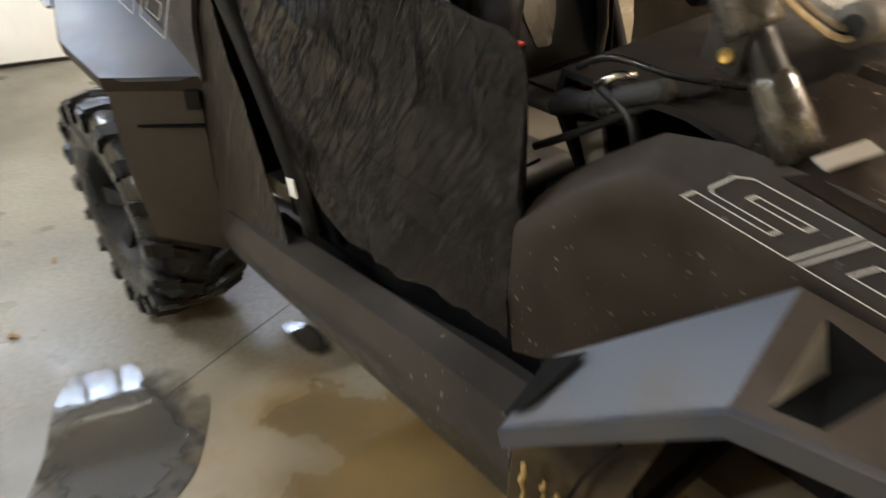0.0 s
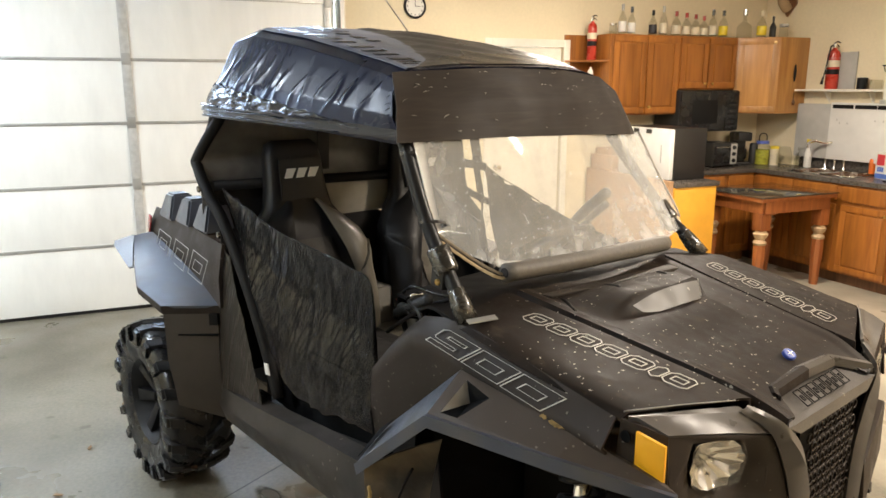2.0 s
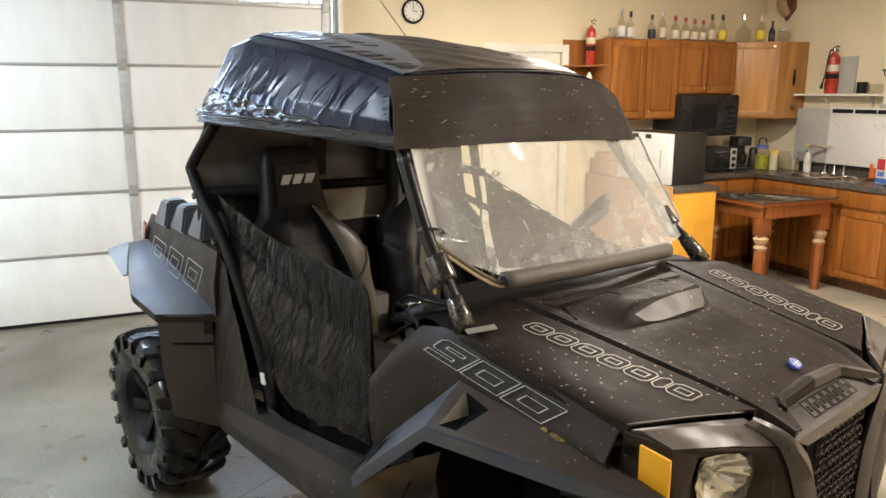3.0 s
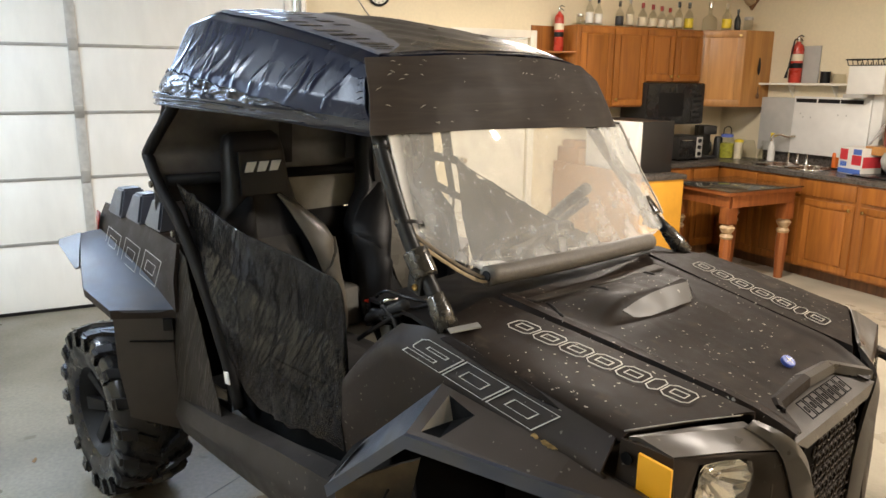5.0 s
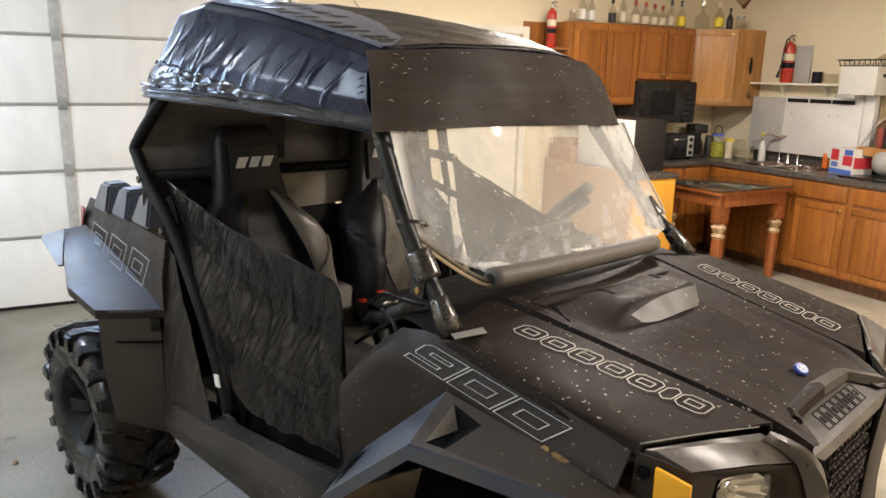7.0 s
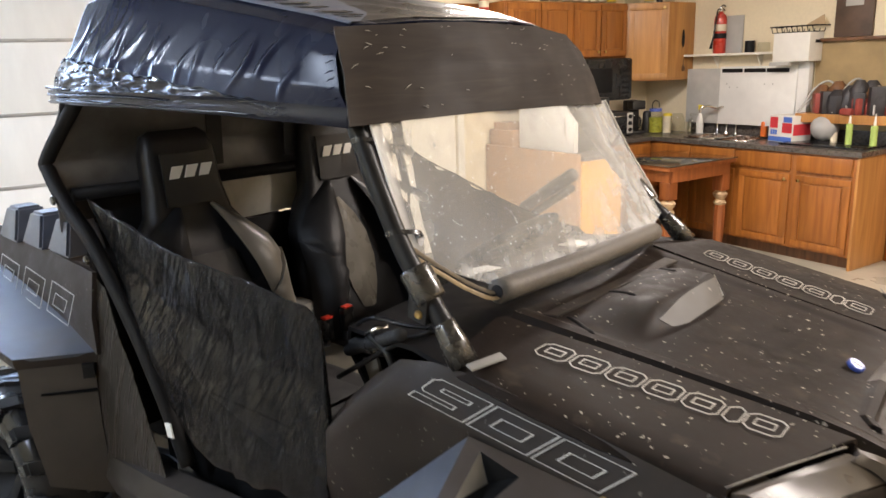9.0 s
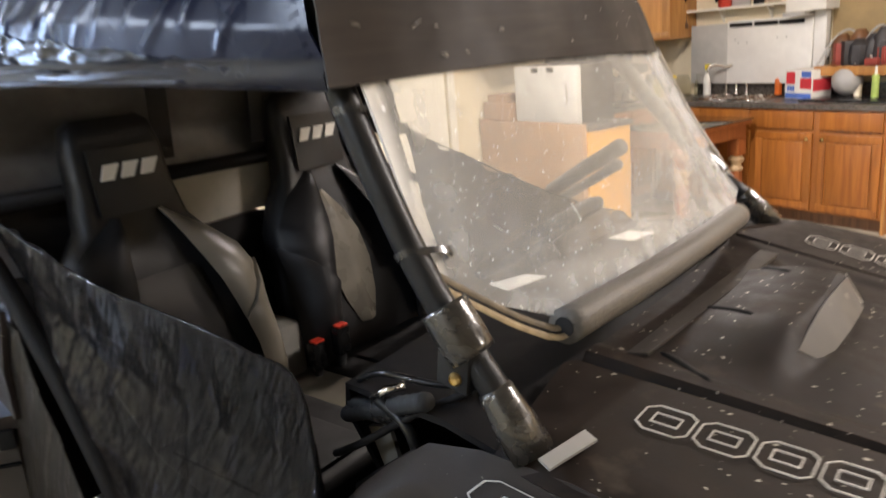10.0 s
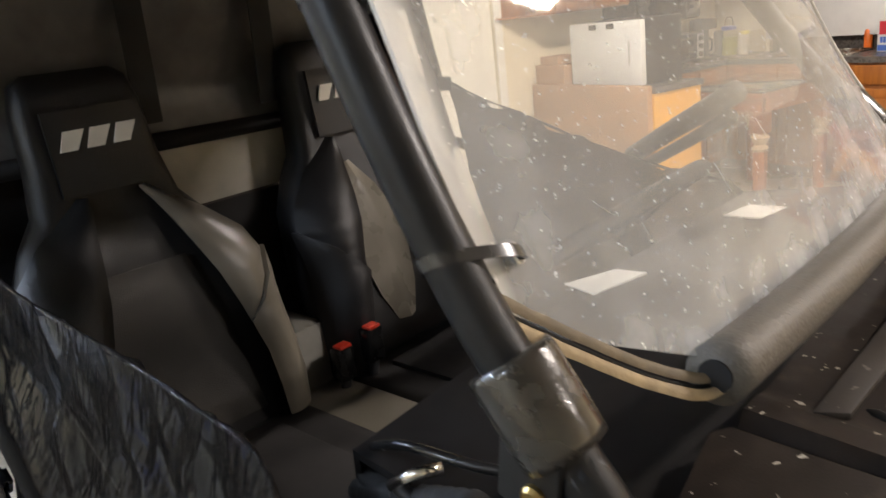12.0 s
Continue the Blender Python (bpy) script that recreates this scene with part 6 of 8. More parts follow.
        part("box_decal", b, m_greyapp, bed, "grey outlined block decal", smooth=False)
part("cargo_bed", box((-1.38, -0.57, 0.95), (-0.80, 0.63, 0.99), 0.01), m_body, car)
part("tailgate", box((-1.40, -0.57, 0.96), (-1.37, 0.63, 1.14), 0.01), m_body, car)
part("engine_bay", box((-1.25, -0.40, 0.45), (-0.75, 0.46, 0.93), 0.04), m_dark, car)


# left side: dark film beside the hoop, harness straps and a metal ring
part("quarter_film", sheet(spread([[(-0.80, 0.570, 1.63), (-0.68, 0.585, 1.62)], [(-0.83, 0.60, 1.46), (-0.655, 0.602, 1.42)], [(-0.80, 0.61, 1.30), (-0.637, 0.604, 1.26)], [(-0.77, 0.61, 1.20), (-0.612, 0.604, 1.18)], [(-0.74, 0.61, 1.11), (-0.515, 0.604, 1.105)], [(-0.70, 0.61, 0.97), (-0.478, 0.604, 0.96)], [(-0.60, 0.61, 0.66), (-0.45, 0.604, 0.66)]], 6, 6), 0.002, shape=wrinkle(0.004, 10)), m_dark, car, "black film beside the rear hoop")
for q in ([(-0.645, 1.60), (-0.575, 1.60), (-0.520, 1.335), (-0.575, 1.335)], [(-0.66, 1.345), (-0.49, 1.335), (-0.49, 1.300), (-0.66, 1.308)], [(-0.575, 1.305), (-0.535, 1.305), (-0.500, 1.165), (-0.535, 1.150)], [(-0.62, 1.215), (-0.44, 1.165), (-0.44, 1.140), (-0.62, 1.18)], [(-0.520, 1.16), (-0.508, 1.16), (-0.512, 1.09), (-0.522, 1.09)]):
    part("harness_strap", prism([(x, 0.598, z) for x, z in q], (0, 0.004, 0)), m_belt, car, "black webbing strap", smooth=False)
part("strap_ring", tube([(-0.545 + 0.030 * math.cos(a), 0.592, 1.352 + 0.018 * math.sin(a)) for a in [i * math.pi / 6 for i in range(12)]], 0.0035, 6, closed=True), m_chrome, car, "steel strap ring")

# wheels
LUGS = {}


def lug_meshes(r, h):
    """The two tread blocks of a tyre: a slanted centre lug and a shoulder lug that turns down the sidewall."""
    if (r, h) in LUGS:
        return LUGS[r, h]
    made = []
    for name, z0, z1, a0, a1, wd, r0, r1 in (("centre_lug", 0.06, 0.60, -0.07, 0.06, 0.105, 0.94, 1.0), ("shoulder_lug", 0.56, 0.98, 0.075, 0.12, 0.135, 0.90, 0.995)):
        b = bmesh.new()
        v = {}
        for zi, (zz, aa) in enumerate(((z0, a0), (z1, a1))):
            for di, dd in enumerate((-wd / 2, wd / 2)):
                for ri, rad in enumerate((r0 - (0.05 if zz > 0.9 else 0), r1 - (0.03 if zz > 0.9 else 0))):
                    t = aa + dd * (1.2 if ri == 0 else 0.86)
                    v[zi, di, ri] = b.verts.new((r * rad * math.cos(t), r * rad * math.sin(t), h * zz))
        for f in (((0, 0, 1), (0, 1, 1), (1, 1, 1), (1, 0, 1)), ((0, 0, 0), (0, 0, 1), (1, 0, 1), (1, 0, 0)), ((0, 1, 0), (1, 1, 0), (1, 1, 1), (0, 1, 1)), ((0, 0, 0), (0, 1, 0), (0, 1, 1), (0, 0, 1)), ((1, 0, 0), (1, 0, 1), (1, 1, 1), (1, 1, 0))):
            b.faces.new([v[q] for q in f])
        if name == "shoulder_lug":
            q = [b.verts.new((r * rad * math.cos(0.12 + dd), r * rad * math.sin(0.12 + dd), h * zz)) for rad, zz in ((0.76, 1.0), (0.94, 0.96), (0.93, 1.06), (0.78, 1.06)) for dd in (-0.055, 0.055)]
            for f in ((4, 5, 7, 6), (2, 3, 5, 4), (0, 6, 7, 1), (0, 2, 4, 6), (1, 7, 5, 3)):
                b.faces.new([q[j] for j in f])
        bmesh.ops.recalc_face_normals(b, faces=b.faces[:])
        made.append(mesh_of(b, name, m_tyre, smooth=False))
    LUGS[r, h] = made
    return made


def wheel(x, y, r, w, left, turn=0.0):
    """Knobbly tyre on a dark rim; the wheel's axis is local z, outwards."""
    holder = new("wheel")
    holder.parent = car
    holder.matrix_basis = pose(x, y, r, 90 if not left else -90, 0, 0) @ pose(0, 0, 0, 0, 0, turn)
    h = w / 2
    prof = [(r * 0.50, -h * 0.78), (r * 0.56, -h * 0.92), (r * 0.75, -h), (r * 0.90, -h * 0.93), (r * 0.955, -h * 0.72), (r * 0.965, 0), (r * 0.955, h * 0.72), (r * 0.90, h * 0.93), (r * 0.75, h), (r * 0.56, h * 0.92), (r * 0.50, h * 0.78)]
    b = bmesh.new()
    seg = 40
    rings = [[b.verts.new((rr * math.cos(2 * math.pi * j / seg), rr * math.sin(2 * math.pi * j / seg), z)) for j in range(seg)] for rr, z in prof]
    for a, c in zip(rings, rings[1:]):
        for j in range(seg):
            b.faces.new((a[j], a[(j + 1) % seg], c[(j + 1) % seg], c[j]))
    part("tyre", b, m_tyre, holder, "knobbly black rubber tyre", angle=30)
    count = 18
    lugs = lug_meshes(r, h)
    for i in range(count):
        for sg, off in ((-1, 0.0), (1, 0.5)):
            for me in lugs:
                ob = new("tread_lug", me)
                ob.parent = holder
                ob.matrix_basis = pose(0, 0, 0, 0, 0, 360 * (i + off) / count) @ Matrix.Diagonal((1, 1, sg, 1))
    rb = lathe([(0, h * 0.25), (r * 0.13, h * 0.28), (r * 0.16, h * 0.18), (r * 0.40, h * 0.30), (r * 0.46, h * 0.62), (r * 0.52, h * 0.86), (r * 0.54, h * 0.84), (r * 0.50, h * 0.55), (r * 0.49, -h * 0.8), (r * 0.44, -h * 0.8), (0, -h * 0.2)], 32)
    rim_o = part("rim", rb, m_rim, holder, "dark alloy rim")
    for i in range(6):
        a = 2 * math.pi * i / 6
        part("rim_spoke", prism([(r * 0.12 * math.cos(a) + 0.02 * math.sin(a), r * 0.12 * math.sin(a) - 0.02 * math.cos(a), h * 0.26), (r * 0.46 * math.cos(a) + 0.028 * math.sin(a), r * 0.46 * math.sin(a) - 0.028 * math.cos(a), h * 0.5), (r * 0.46 * math.cos(a) - 0.028 * math.sin(a), r * 0.46 * math.sin(a) + 0.028 * math.cos(a), h * 0.5), (r * 0.12 * math.cos(a) - 0.02 * math.sin(a), r * 0.12 * math.sin(a) + 0.02 * math.cos(a), h * 0.26)], (0, 0, 0.03), bevel=0.004), m_rim, rim_o)
    for i in range(4):
        a = 2 * math.pi * (i + 0.5) / 4
        part("lug_nut", lathe([(0, 0), (0.011, 0), (0.009, 0.02), (0, 0.022)], 6, pose(r * 0.2 * math.cos(a), r * 0.2 * math.sin(a), h * 0.22)), m_chrome, rim_o)
    return holder


for left in (False, True):
    sg = 1 if left else -1
    wheel(-1.155, MID + sg * 0.675, 0.352, 0.27, left, 8)
    wheel(0.81, MID + sg * 0.79, 0.31, 0.21, left, 20)
    F = lambda p: flip(p, left)
    # front suspension: coil-over shock and arms; rear trailing arm
    a, c = Vector(F((0.93, -0.42, 0.93))), Vector(F((0.985, -0.525, 0.50)))
    shock = part("shock_absorber", tube([a, c], 0.022, 12), m_chrome, car, "shock absorber with black coil spring")
    d = (c - a)
    dn = d.normalized()
    e1 = dn.orthogonal().normalized()
    e2 = dn.cross(e1)
    coil = [a + d * (0.12 + 0.75 * i / 90) + (e1 * math.cos(i * 2 * math.pi / 12) + e2 * math.sin(i * 2 * math.pi / 12)) * 0.048 for i in range(91)]
    part("coil_spring", tube(coil, 0.0085, 7), m_frame, shock)
    for x in (0.80, 1.12):
        part("suspension_arm", tube([F((x, -0.18, 0.46)), F((0.87, -0.56, 0.36))], 0.018, 10), m_frame, car)
        part("suspension_arm", tube([F((x, -0.20, 0.60)), F((0.87, -0.54, 0.47))], 0.016, 10), m_frame, car)
    part("tie_rod", tube([F((0.72, -0.15, 0.50)), F((0.78, -0.56, 0.42))], 0.009, 8), m_frame, car)
    part("trailing_arm", tube(curve([F((-0.45, -0.42, 0.45)), F((-0.8, -0.46, 0.42)), F((-1.02, -0.50, 0.36))], 4), 0.032, 10), m_frame, car)
    part("rear_shock", tube([F((-0.85, -0.44, 0.95)), F((-0.95, -0.48, 0.45))], 0.04, 12), m_frame, car)
part("skid_plate", box((-1.1, -0.34, 0.33), (1.15, 0.40, 0.40), 0.02), m_muddy, car)
part("front_frame", box((0.55, -0.24, 0.40), (1.18, 0.30, 0.62), 0.04), m_dark, car)
part("front_core", box((0.55, -0.27, 0.62), (1.20, 0.33, 0.93), 0.03), m_dark, car)


# ---- the kitchen corner ----
def cab_door(parent, lo, hi, axis, material=None, knob=None, name="cabinet_door"):
    """A framed door with a raised panel. axis 'd': faces away from the door wall; 's': faces away from the sink wall."""
    material = material or m_oak
    (a0, z0), (a1, z1), face = lo, hi, axis[1]

    def bx(p0, q0, p1, q1, t0, t1, bev):
        if axis[0] == "d":
            return box((face + t0, p0, q0), (face + t1, p1, q1), bev)
        return box((p0, face - t1, q0), (p1, face - t0, q1), bev)
    fw = 0.052
    door = part(name, bx(a0, z0, a1, z1, 0.001, 0.012, 0.002), material, parent)
    part("rail", bx(a0, z1 - fw, a1, z1, 0.0125, 0.021, 0.003), material, door)
    part("rail", bx(a0, z0, a1, z0 + fw, 0.0125, 0.021, 0.003), material, door)
    part("stile", bx(a0, z0 + fw, a0 + fw, z1 - fw, 0.0125, 0.021, 0.003), material, door)
    part("stile", bx(a1 - fw, z0 + fw, a1, z1 - fw, 0.0125, 0.021, 0.003), material, door)
    if a1 - a0 > 0.2 and z1 - z0 > 0.25:
        part("raised_panel", bx(a0 + fw + 0.014, z0 + fw + 0.014, a1 - fw - 0.014, z1 - fw - 0.014, 0.0125, 0.0225, 0.009), material, door)
    if knob:
        ka, kz = knob
        m = pose(face + 0.021, ka, kz, 0, 90, 0) if axis[0] == "d" else pose(ka, face - 0.021, kz, 90, 0, 0)
        part("knob", lathe([(0, 0), (0.006, 0), (0.006, 0.012), (0.014, 0.016), (0.014, 0.022), (0, 0.026)], 12, m), m_brass, door, "small brass knob")
    return door


# upper units along the door wall
u = thing("wall_cabinet", at(0, -0.035), "honey oak wall cabinet with two tall doors", "wall cabinet", "kitchen wall cabinets")
part("carcass", box((0.002, 3.0, 1.42), (0.31, 3.745, 2.13), 0.003), m_oak, u)
cab_door(u, (3.015, 1.435), (3.365, 2.115), ("d", 0.31), knob=None)
cab_door(u, (3.385, 1.435), (3.735, 2.115), ("d", 0.31), knob=(3.415, 1.49))
u = thing("wall_cabinet", at(0, -0.035), "short honey oak cabinet above the microwave", "wall cabinet", "kitchen wall cabinets")
part("carcass", box((0.002, 3.75, 1.645), (0.31, 4.445, 2.13), 0.003), m_oak, u)
cab_door(u, (3.765, 1.66), (4.085, 2.115), ("d", 0.31), knob=(4.05, 1.70))
cab_door(u, (4.10, 1.66), (4.43, 2.115), ("d", 0.31), knob=(4.135, 1.70))
u = thing("corner_wall_cabinet", at(0, -0.04), "pale oak diagonal corner wall cabinet", "wall cabinet", "kitchen wall cabinets")
part("carcass", prism([(0.002, 4.45, 1.42), (0.31, 4.45, 1.42), (0.57, 4.735, 1.42), (0.57, EAST + 0.036, 1.42), (0.002, EAST + 0.036, 1.42)], (0, 0, 0.71), bevel=0.003), m_oak2, u)
cd = new("diagonal_door")
cd.parent = u
cd.matrix_basis = pose(0.31, 4.45, 0, 0, 0, -42.4)
dl = math.hypot(0.26, 0.285)
b = part("door_panel", box((0.002, 0.02, 1.435), (0.014, dl - 0.02, 2.115), 0.002), m_oak2, cd)
for lo, hi in (((0.0145, 0.02, 1.435), (0.022, dl - 0.02, 1.487)), ((0.0145, 0.02, 2.063), (0.022, dl - 0.02, 2.115)), ((0.0145, 0.02, 1.487), (0.022, 0.07, 2.063)), ((0.0145, dl - 0.07, 1.487), (0.022, dl - 0.02, 2.063))):
    part("door_frame", box(lo, hi, 0.003), m_oak2, cd)
part("knob", lathe([(0, 0), (0.006, 0), (0.006, 0.012), (0.014, 0.016), (0.014, 0.022), (0, 0.026)], 12, pose(0.022, dl - 0.05, 2.08, 0, 90, 0)), m_brass, cd, "small brass knob")
ho = solid("hanging_brush", tube([(0, 0, 0), (0, 0.002, -0.07), (0, 0, -0.12), (0, 0, -0.16)], [0.006, 0.013, 0.013, 0.004], 8), m_dark, at(0.585, 4.89, 1.88), "small dark brush hung on the cabinet side", "brush")
ho = solid("bottle_opener", tube([(0, 0, 0.06), (0, 0, 0.0), (0, 0.003, -0.03), (0, 0, -0.06)], [0.003, 0.004, 0.016, 0.013], 8), m_brownwood, at(0.587, 4.90, 1.56), "small wooden opener hung on the cabinet side", "opener")
# open end shelf
u = thing("end_shelf", at(0, -0.035), "open oak end shelf beside the wall cabinets", "shelf")
part("side_board", box((0.002, 2.985, 1.42), (0.31, 2.998, 2.13), 0.002), m_oak, u)
part("back_board", box((0.002, 2.70, 1.42), (0.014, 2.984, 2.13), 0.002), m_oak, u)
for z in (1.42, 1.655, 1.89):
    part("shelf_board", prism([(0.015, 2.70, z), (0.30, 2.984, z), (0.015, 2.984, z)], (0, 0, 0.016), bevel=0.002), m_oak, u)


def extinguisher(m, r, h, label, hose=True):
    e = thing("fire_extinguisher", m, label, "fire extinguisher", "fire extinguishers")
    part("cylinder", lathe([(0, 0), (r * 0.9, 0), (r, r * 0.15), (r, h * 0.68), (r * 0.85, h * 0.76), (r * 0.4, h * 0.81), (r * 0.3, h * 0.84), (0, h * 0.84)], 20), m_extred, e)
    part("label_band", lathe([(r * 1.004, h * 0.45), (r * 1.01, h * 0.455), (r * 1.01, h * 0.58), (r * 1.004, h * 0.585)], 20), m_cream_label, e, "pale label with plain bars")
    part("lower_band", lathe([(r * 1.004, h * 0.30), (r * 1.01, h * 0.305), (r * 1.01, h * 0.40), (r * 1.004, h * 0.405)], 20), m_rim, e, "dark printed band")
    part("valve", lathe([(0, h * 0.84), (r * 0.28, h * 0.84), (r * 0.28, h * 0.92), (0, h * 0.94)], 12), m_chrome, e)
    part("lever", tube([(0.0, -r * 0.2, h * 0.93), (0, r * 0.5, h * 0.97), (0, r * 1.1, h * 0.95)], r * 0.10, 8), m_black, e)
    part("lever", tube([(0.0, -r * 0.2, h * 0.90), (0, r * 0.6, h * 0.90), (0, r * 1.0, h * 0.86)], r * 0.09, 8), m_black, e)
    if hose:
        part("hose", tube(curve([(0, -r * 0.2, h * 0.88), (0.01, -r * 1.1, h * 0.86), (0.02, -r * 1.7, h * 0.62), (0.02, -r * 2.1, h * 0.36), (0.02, -r * 2.4, h * 0.22)], 6), r * 0.13, 8), m_black, e)
        part("nozzle", tube([(0.02, -r * 2.35, h * 0.25), (0.02, -r * 2.65, h * 0.10)], [r * 0.14, r * 0.26], 8), m_black, e)
    return e


extinguisher(at(0.14, 2.87, 1.908), 0.042, 0.40, "small red fire extinguisher on the end shelf", False)
solid("spray_can", lathe([(0, 0), (0.026, 0), (0.026, 0.13), (0.02, 0.15), (0.012, 0.155), (0.012, 0.175), (0, 0.175)], 14), m_paperwhite, at(0.12, 2.88, 1.672), "white can on the lower end shelf", "can")

# bottles on the cabinets


def bottle(d, s, z, h, r, style, tint, cap, label_mat, label):
    e = thing("bottle", at(d, s, z), label, "bottle", "bottles on the cabinets")
    neck = r * (0.30 if style != "jar" else 0.8)
    sh = 0.58 if style == "tall" else (0.45 if style == "round" else 0.8)
    wide = r * (1.25 if style == "round" else 1)
    prof = [(0, 0), (wide * 0.9, 0), (wide, h * 0.03), (wide, h * sh * 0.85), (wide * 0.75, h * sh * 1.05), (neck * 1.1, h * sh * 1.25), (neck, h * 0.80), (neck, h * 0.90), (0, h * 0.90)]
    gl = part("glass", lathe(prof, 16), tint, e)
    part("cap", lathe([(0, h * 0.80), (neck * 1.25, h * 0.80), (neck * 1.25, h), (0, h)], 12), cap, e)
    if label_mat:
        part("paper_label", lathe([(wide * 1.005, h * 0.10), (wide * 1.02, h * 0.105), (wide * 1.02, h * sh * 0.74), (wide * 1.005, h * sh * 0.75)], 16), label_mat, e)
    return e


m_darkbottle = mat("dark_bottle_glass", (0.03, 0.03, 0.03), 0.12, coat=0.4)
m_clearish = glass("clear_bottle_glass", (0.90, 0.90, 0.87))
m_redwax = mat("red_wax_cap", (0.30, 0.03, 0.02), 0.4)
for s, top, r, style, tint, cap, lab, label in (
        (3.11, 2.23, 0.034, "jar", m_clearish, m_chrome, None, "small clear glass jar on the oak cabinets"),
        (3.21, 2.40, 0.036, "tall", m_clearish, m_greyapp, m_paperwhite, "tall clear bottle with white label"),
        (3.31, 2.38, 0.036, "tall", m_clearish, m_black, m_paperwhite, "clear bottle with white label and black cap"),
        (3.55, 2.36, 0.036, "tall", m_clearish, m_black, m_clutter_d, "clear bottle with dark label and black cap"),
        (3.67, 2.40, 0.036, "tall", m_clearish, m_greyapp, m_cream_label, "clear bottle with long cream label"),
        (3.82, 2.36, 0.042, "tall", m_clearish, m_redwax, m_cream_label, "square-shouldered bottle with red wax cap"),
        (3.94, 2.35, 0.042, "tall", m_clearish, m_redwax, m_cream_label, "square-shouldered bottle with red wax cap"),
        (4.05, 2.34, 0.040, "tall", m_clearish, m_redwax, m_cream_label, "square-shouldered bottle with red wax cap"),
        (4.15, 2.33, 0.040, "tall", m_clearish, m_redwax, m_cream_label, "square-shouldered bottle with red wax cap"),
        (4.26, 2.39, 0.038, "tall", m_clearish, m_darkbottle, m_cream_label, "clear bottle with dark neck and cream label"),
        (4.39, 2.39, 0.042, "tall", m_clearish, m_darkbottle, m_yellowcap, "clear bottle with dark neck and yellow label")):
    bottle(0.17, s - 0.04, 2.131, top - 2.131, r, style, tint, cap, lab, label)
for d, s, top, r, style, tint, cap, lab, label in (
        (0.30, 4.54, 2.39, 0.055, "round", m_clearish, m_chrome, None, "round clear decanter on the corner cabinet"),
        (0.36, 4.70, 2.38, 0.044, "tall", m_clearish, m_cream_label, m_yellowcap, "clear bottle with yellow label"),
        (0.40, 4.80, 2.33, 0.030, "tall", m_darkbottle, m_black, None, "small dark bottle on the corner cabinet"),
        (0.44, 4.90, 2.26, 0.042, "jar", m_clearish, m_greyapp, None, "grey glass jar on the corner cabinet")):
    bottle(d, s - 0.05, 2.131, top - 2.131, r, style, tint, cap, lab, label)

# microwave under the short cabinet
mw = thing("microwave", at(0, -0.05), "black over-counter microwave oven", "microwave")
part("body", box((0.02, 3.76, 1.255), (0.37, 4.47, 1.64), 0.006), m_blackm, mw)
part("door", box((0.371, 3.765, 1.265), (0.392, 4.30, 1.63), 0.008), m_black, mw)
part("window", box((0.3925, 3.90, 1.33), (0.395, 4.20, 1.55), 0.001), m_rim, mw, "dark grey door window")
part("control_panel", box((0.371, 4.305, 1.265), (0.390, 4.465, 1.63), 0.006), m_black, mw)
for i in range(5):
    part("key_row", box((0.3902, 4.33, 1.31 + i * 0.05), (0.392, 4.43, 1.33 + i * 0.05)), m_rim, mw)

# base run along the door wall and peninsula
bn = thing("base_cabinet", at(0, 0), "honey oak base cabinet run under the microwave", "base cabinet", "kitchen base cabinets")
part("carcass", box((0.002, 3.42, 0.10), (0.58, 4.49, 0.87), 0.003), m_oak, bn)
part("toe_kick", box((0.002, 3.42, 0), (0.52, 4.49, 0.10)), m_brownwood, bn)
for a in (3.44, 3.80, 4.16):
    cab_door(bn, (a, 0.12), (a + 0.31, 0.68), ("d", 0.58), knob=(a + 0.28, 0.62))
    part("drawer_front", box((0.581, a, 0.70), (0.60, a + 0.31, 0.85), 0.004), m_oak, bn)
pen = thing("peninsula_cabinet", at(0, 0), "peninsula base with yellow end and brown back", "base cabinet", "kitchen base cabinets")
part("carcass", box((0.002, 2.99, 0.0), (1.19, 3.41, 0.87), 0.003), m_brownpanel, pen, "brown board side")
part("back_panel", box((0.03, 2.945, 0.0), (1.20, 2.989, 0.925), 0.003), m_brownpanel, pen)
part("end_panel", box((1.191, 2.99, 0.0), (1.215, 3.425, 0.87), 0.003), m_yellow, pen, "yellow painted end panel")
solid("peninsula_counter", box((0.002, 2.99, 0.871), (1.225, 3.45, 0.91), 0.005), m_counter, ROOM, "dark laminate worktop on the peninsula", "worktop")
bmc = bmesh.new()
box((0.002, 3.452, 0.871), (0.615, 4.47, 0.91), 0.005, bmc)
solid("worktop", bmc, m_counter, ROOM, "dark laminate worktop along the door wall", "worktop")
fr = thing("mini_fridge", at(0, 0), "small fridge with white door and black side", "fridge")
part("cabinet", box((0.385, 3.095, 0.912), (1.06, 3.43, 1.335), 0.008), m_blackm, fr)
part("fridge_door", box((0.38, 3.045, 0.915), (1.062, 3.092, 1.332), 0.01), m_whiteapp, fr, "white fridge door")
for a in (0.585, 0.755):
    part("latch", box((a, 3.040, 1.285), (a + 0.07, 3.0445, 1.32), 0.001), m_black, fr)
part("handle_recess", box((0.95, 3.0405, 1.05), (0.965, 3.0445, 1.2), 0.001), m_greyapp, fr)
for d0, d1, h in ((0.03, 0.36, 0.15 - 0.002), (0.07, 0.27, 0.21)):
    solid("carton", box((d0, 2.99, 0.911), (d1, 3.25, 0.911 + h), 0.004) if h < 0.15 else box((d0, 3.01, 0.911 + 0.149), (d1, 3.2, 0.911 + h), 0.004), m_brownpanel, ROOM, "small brown carton on the peninsula", "carton", "cartons")

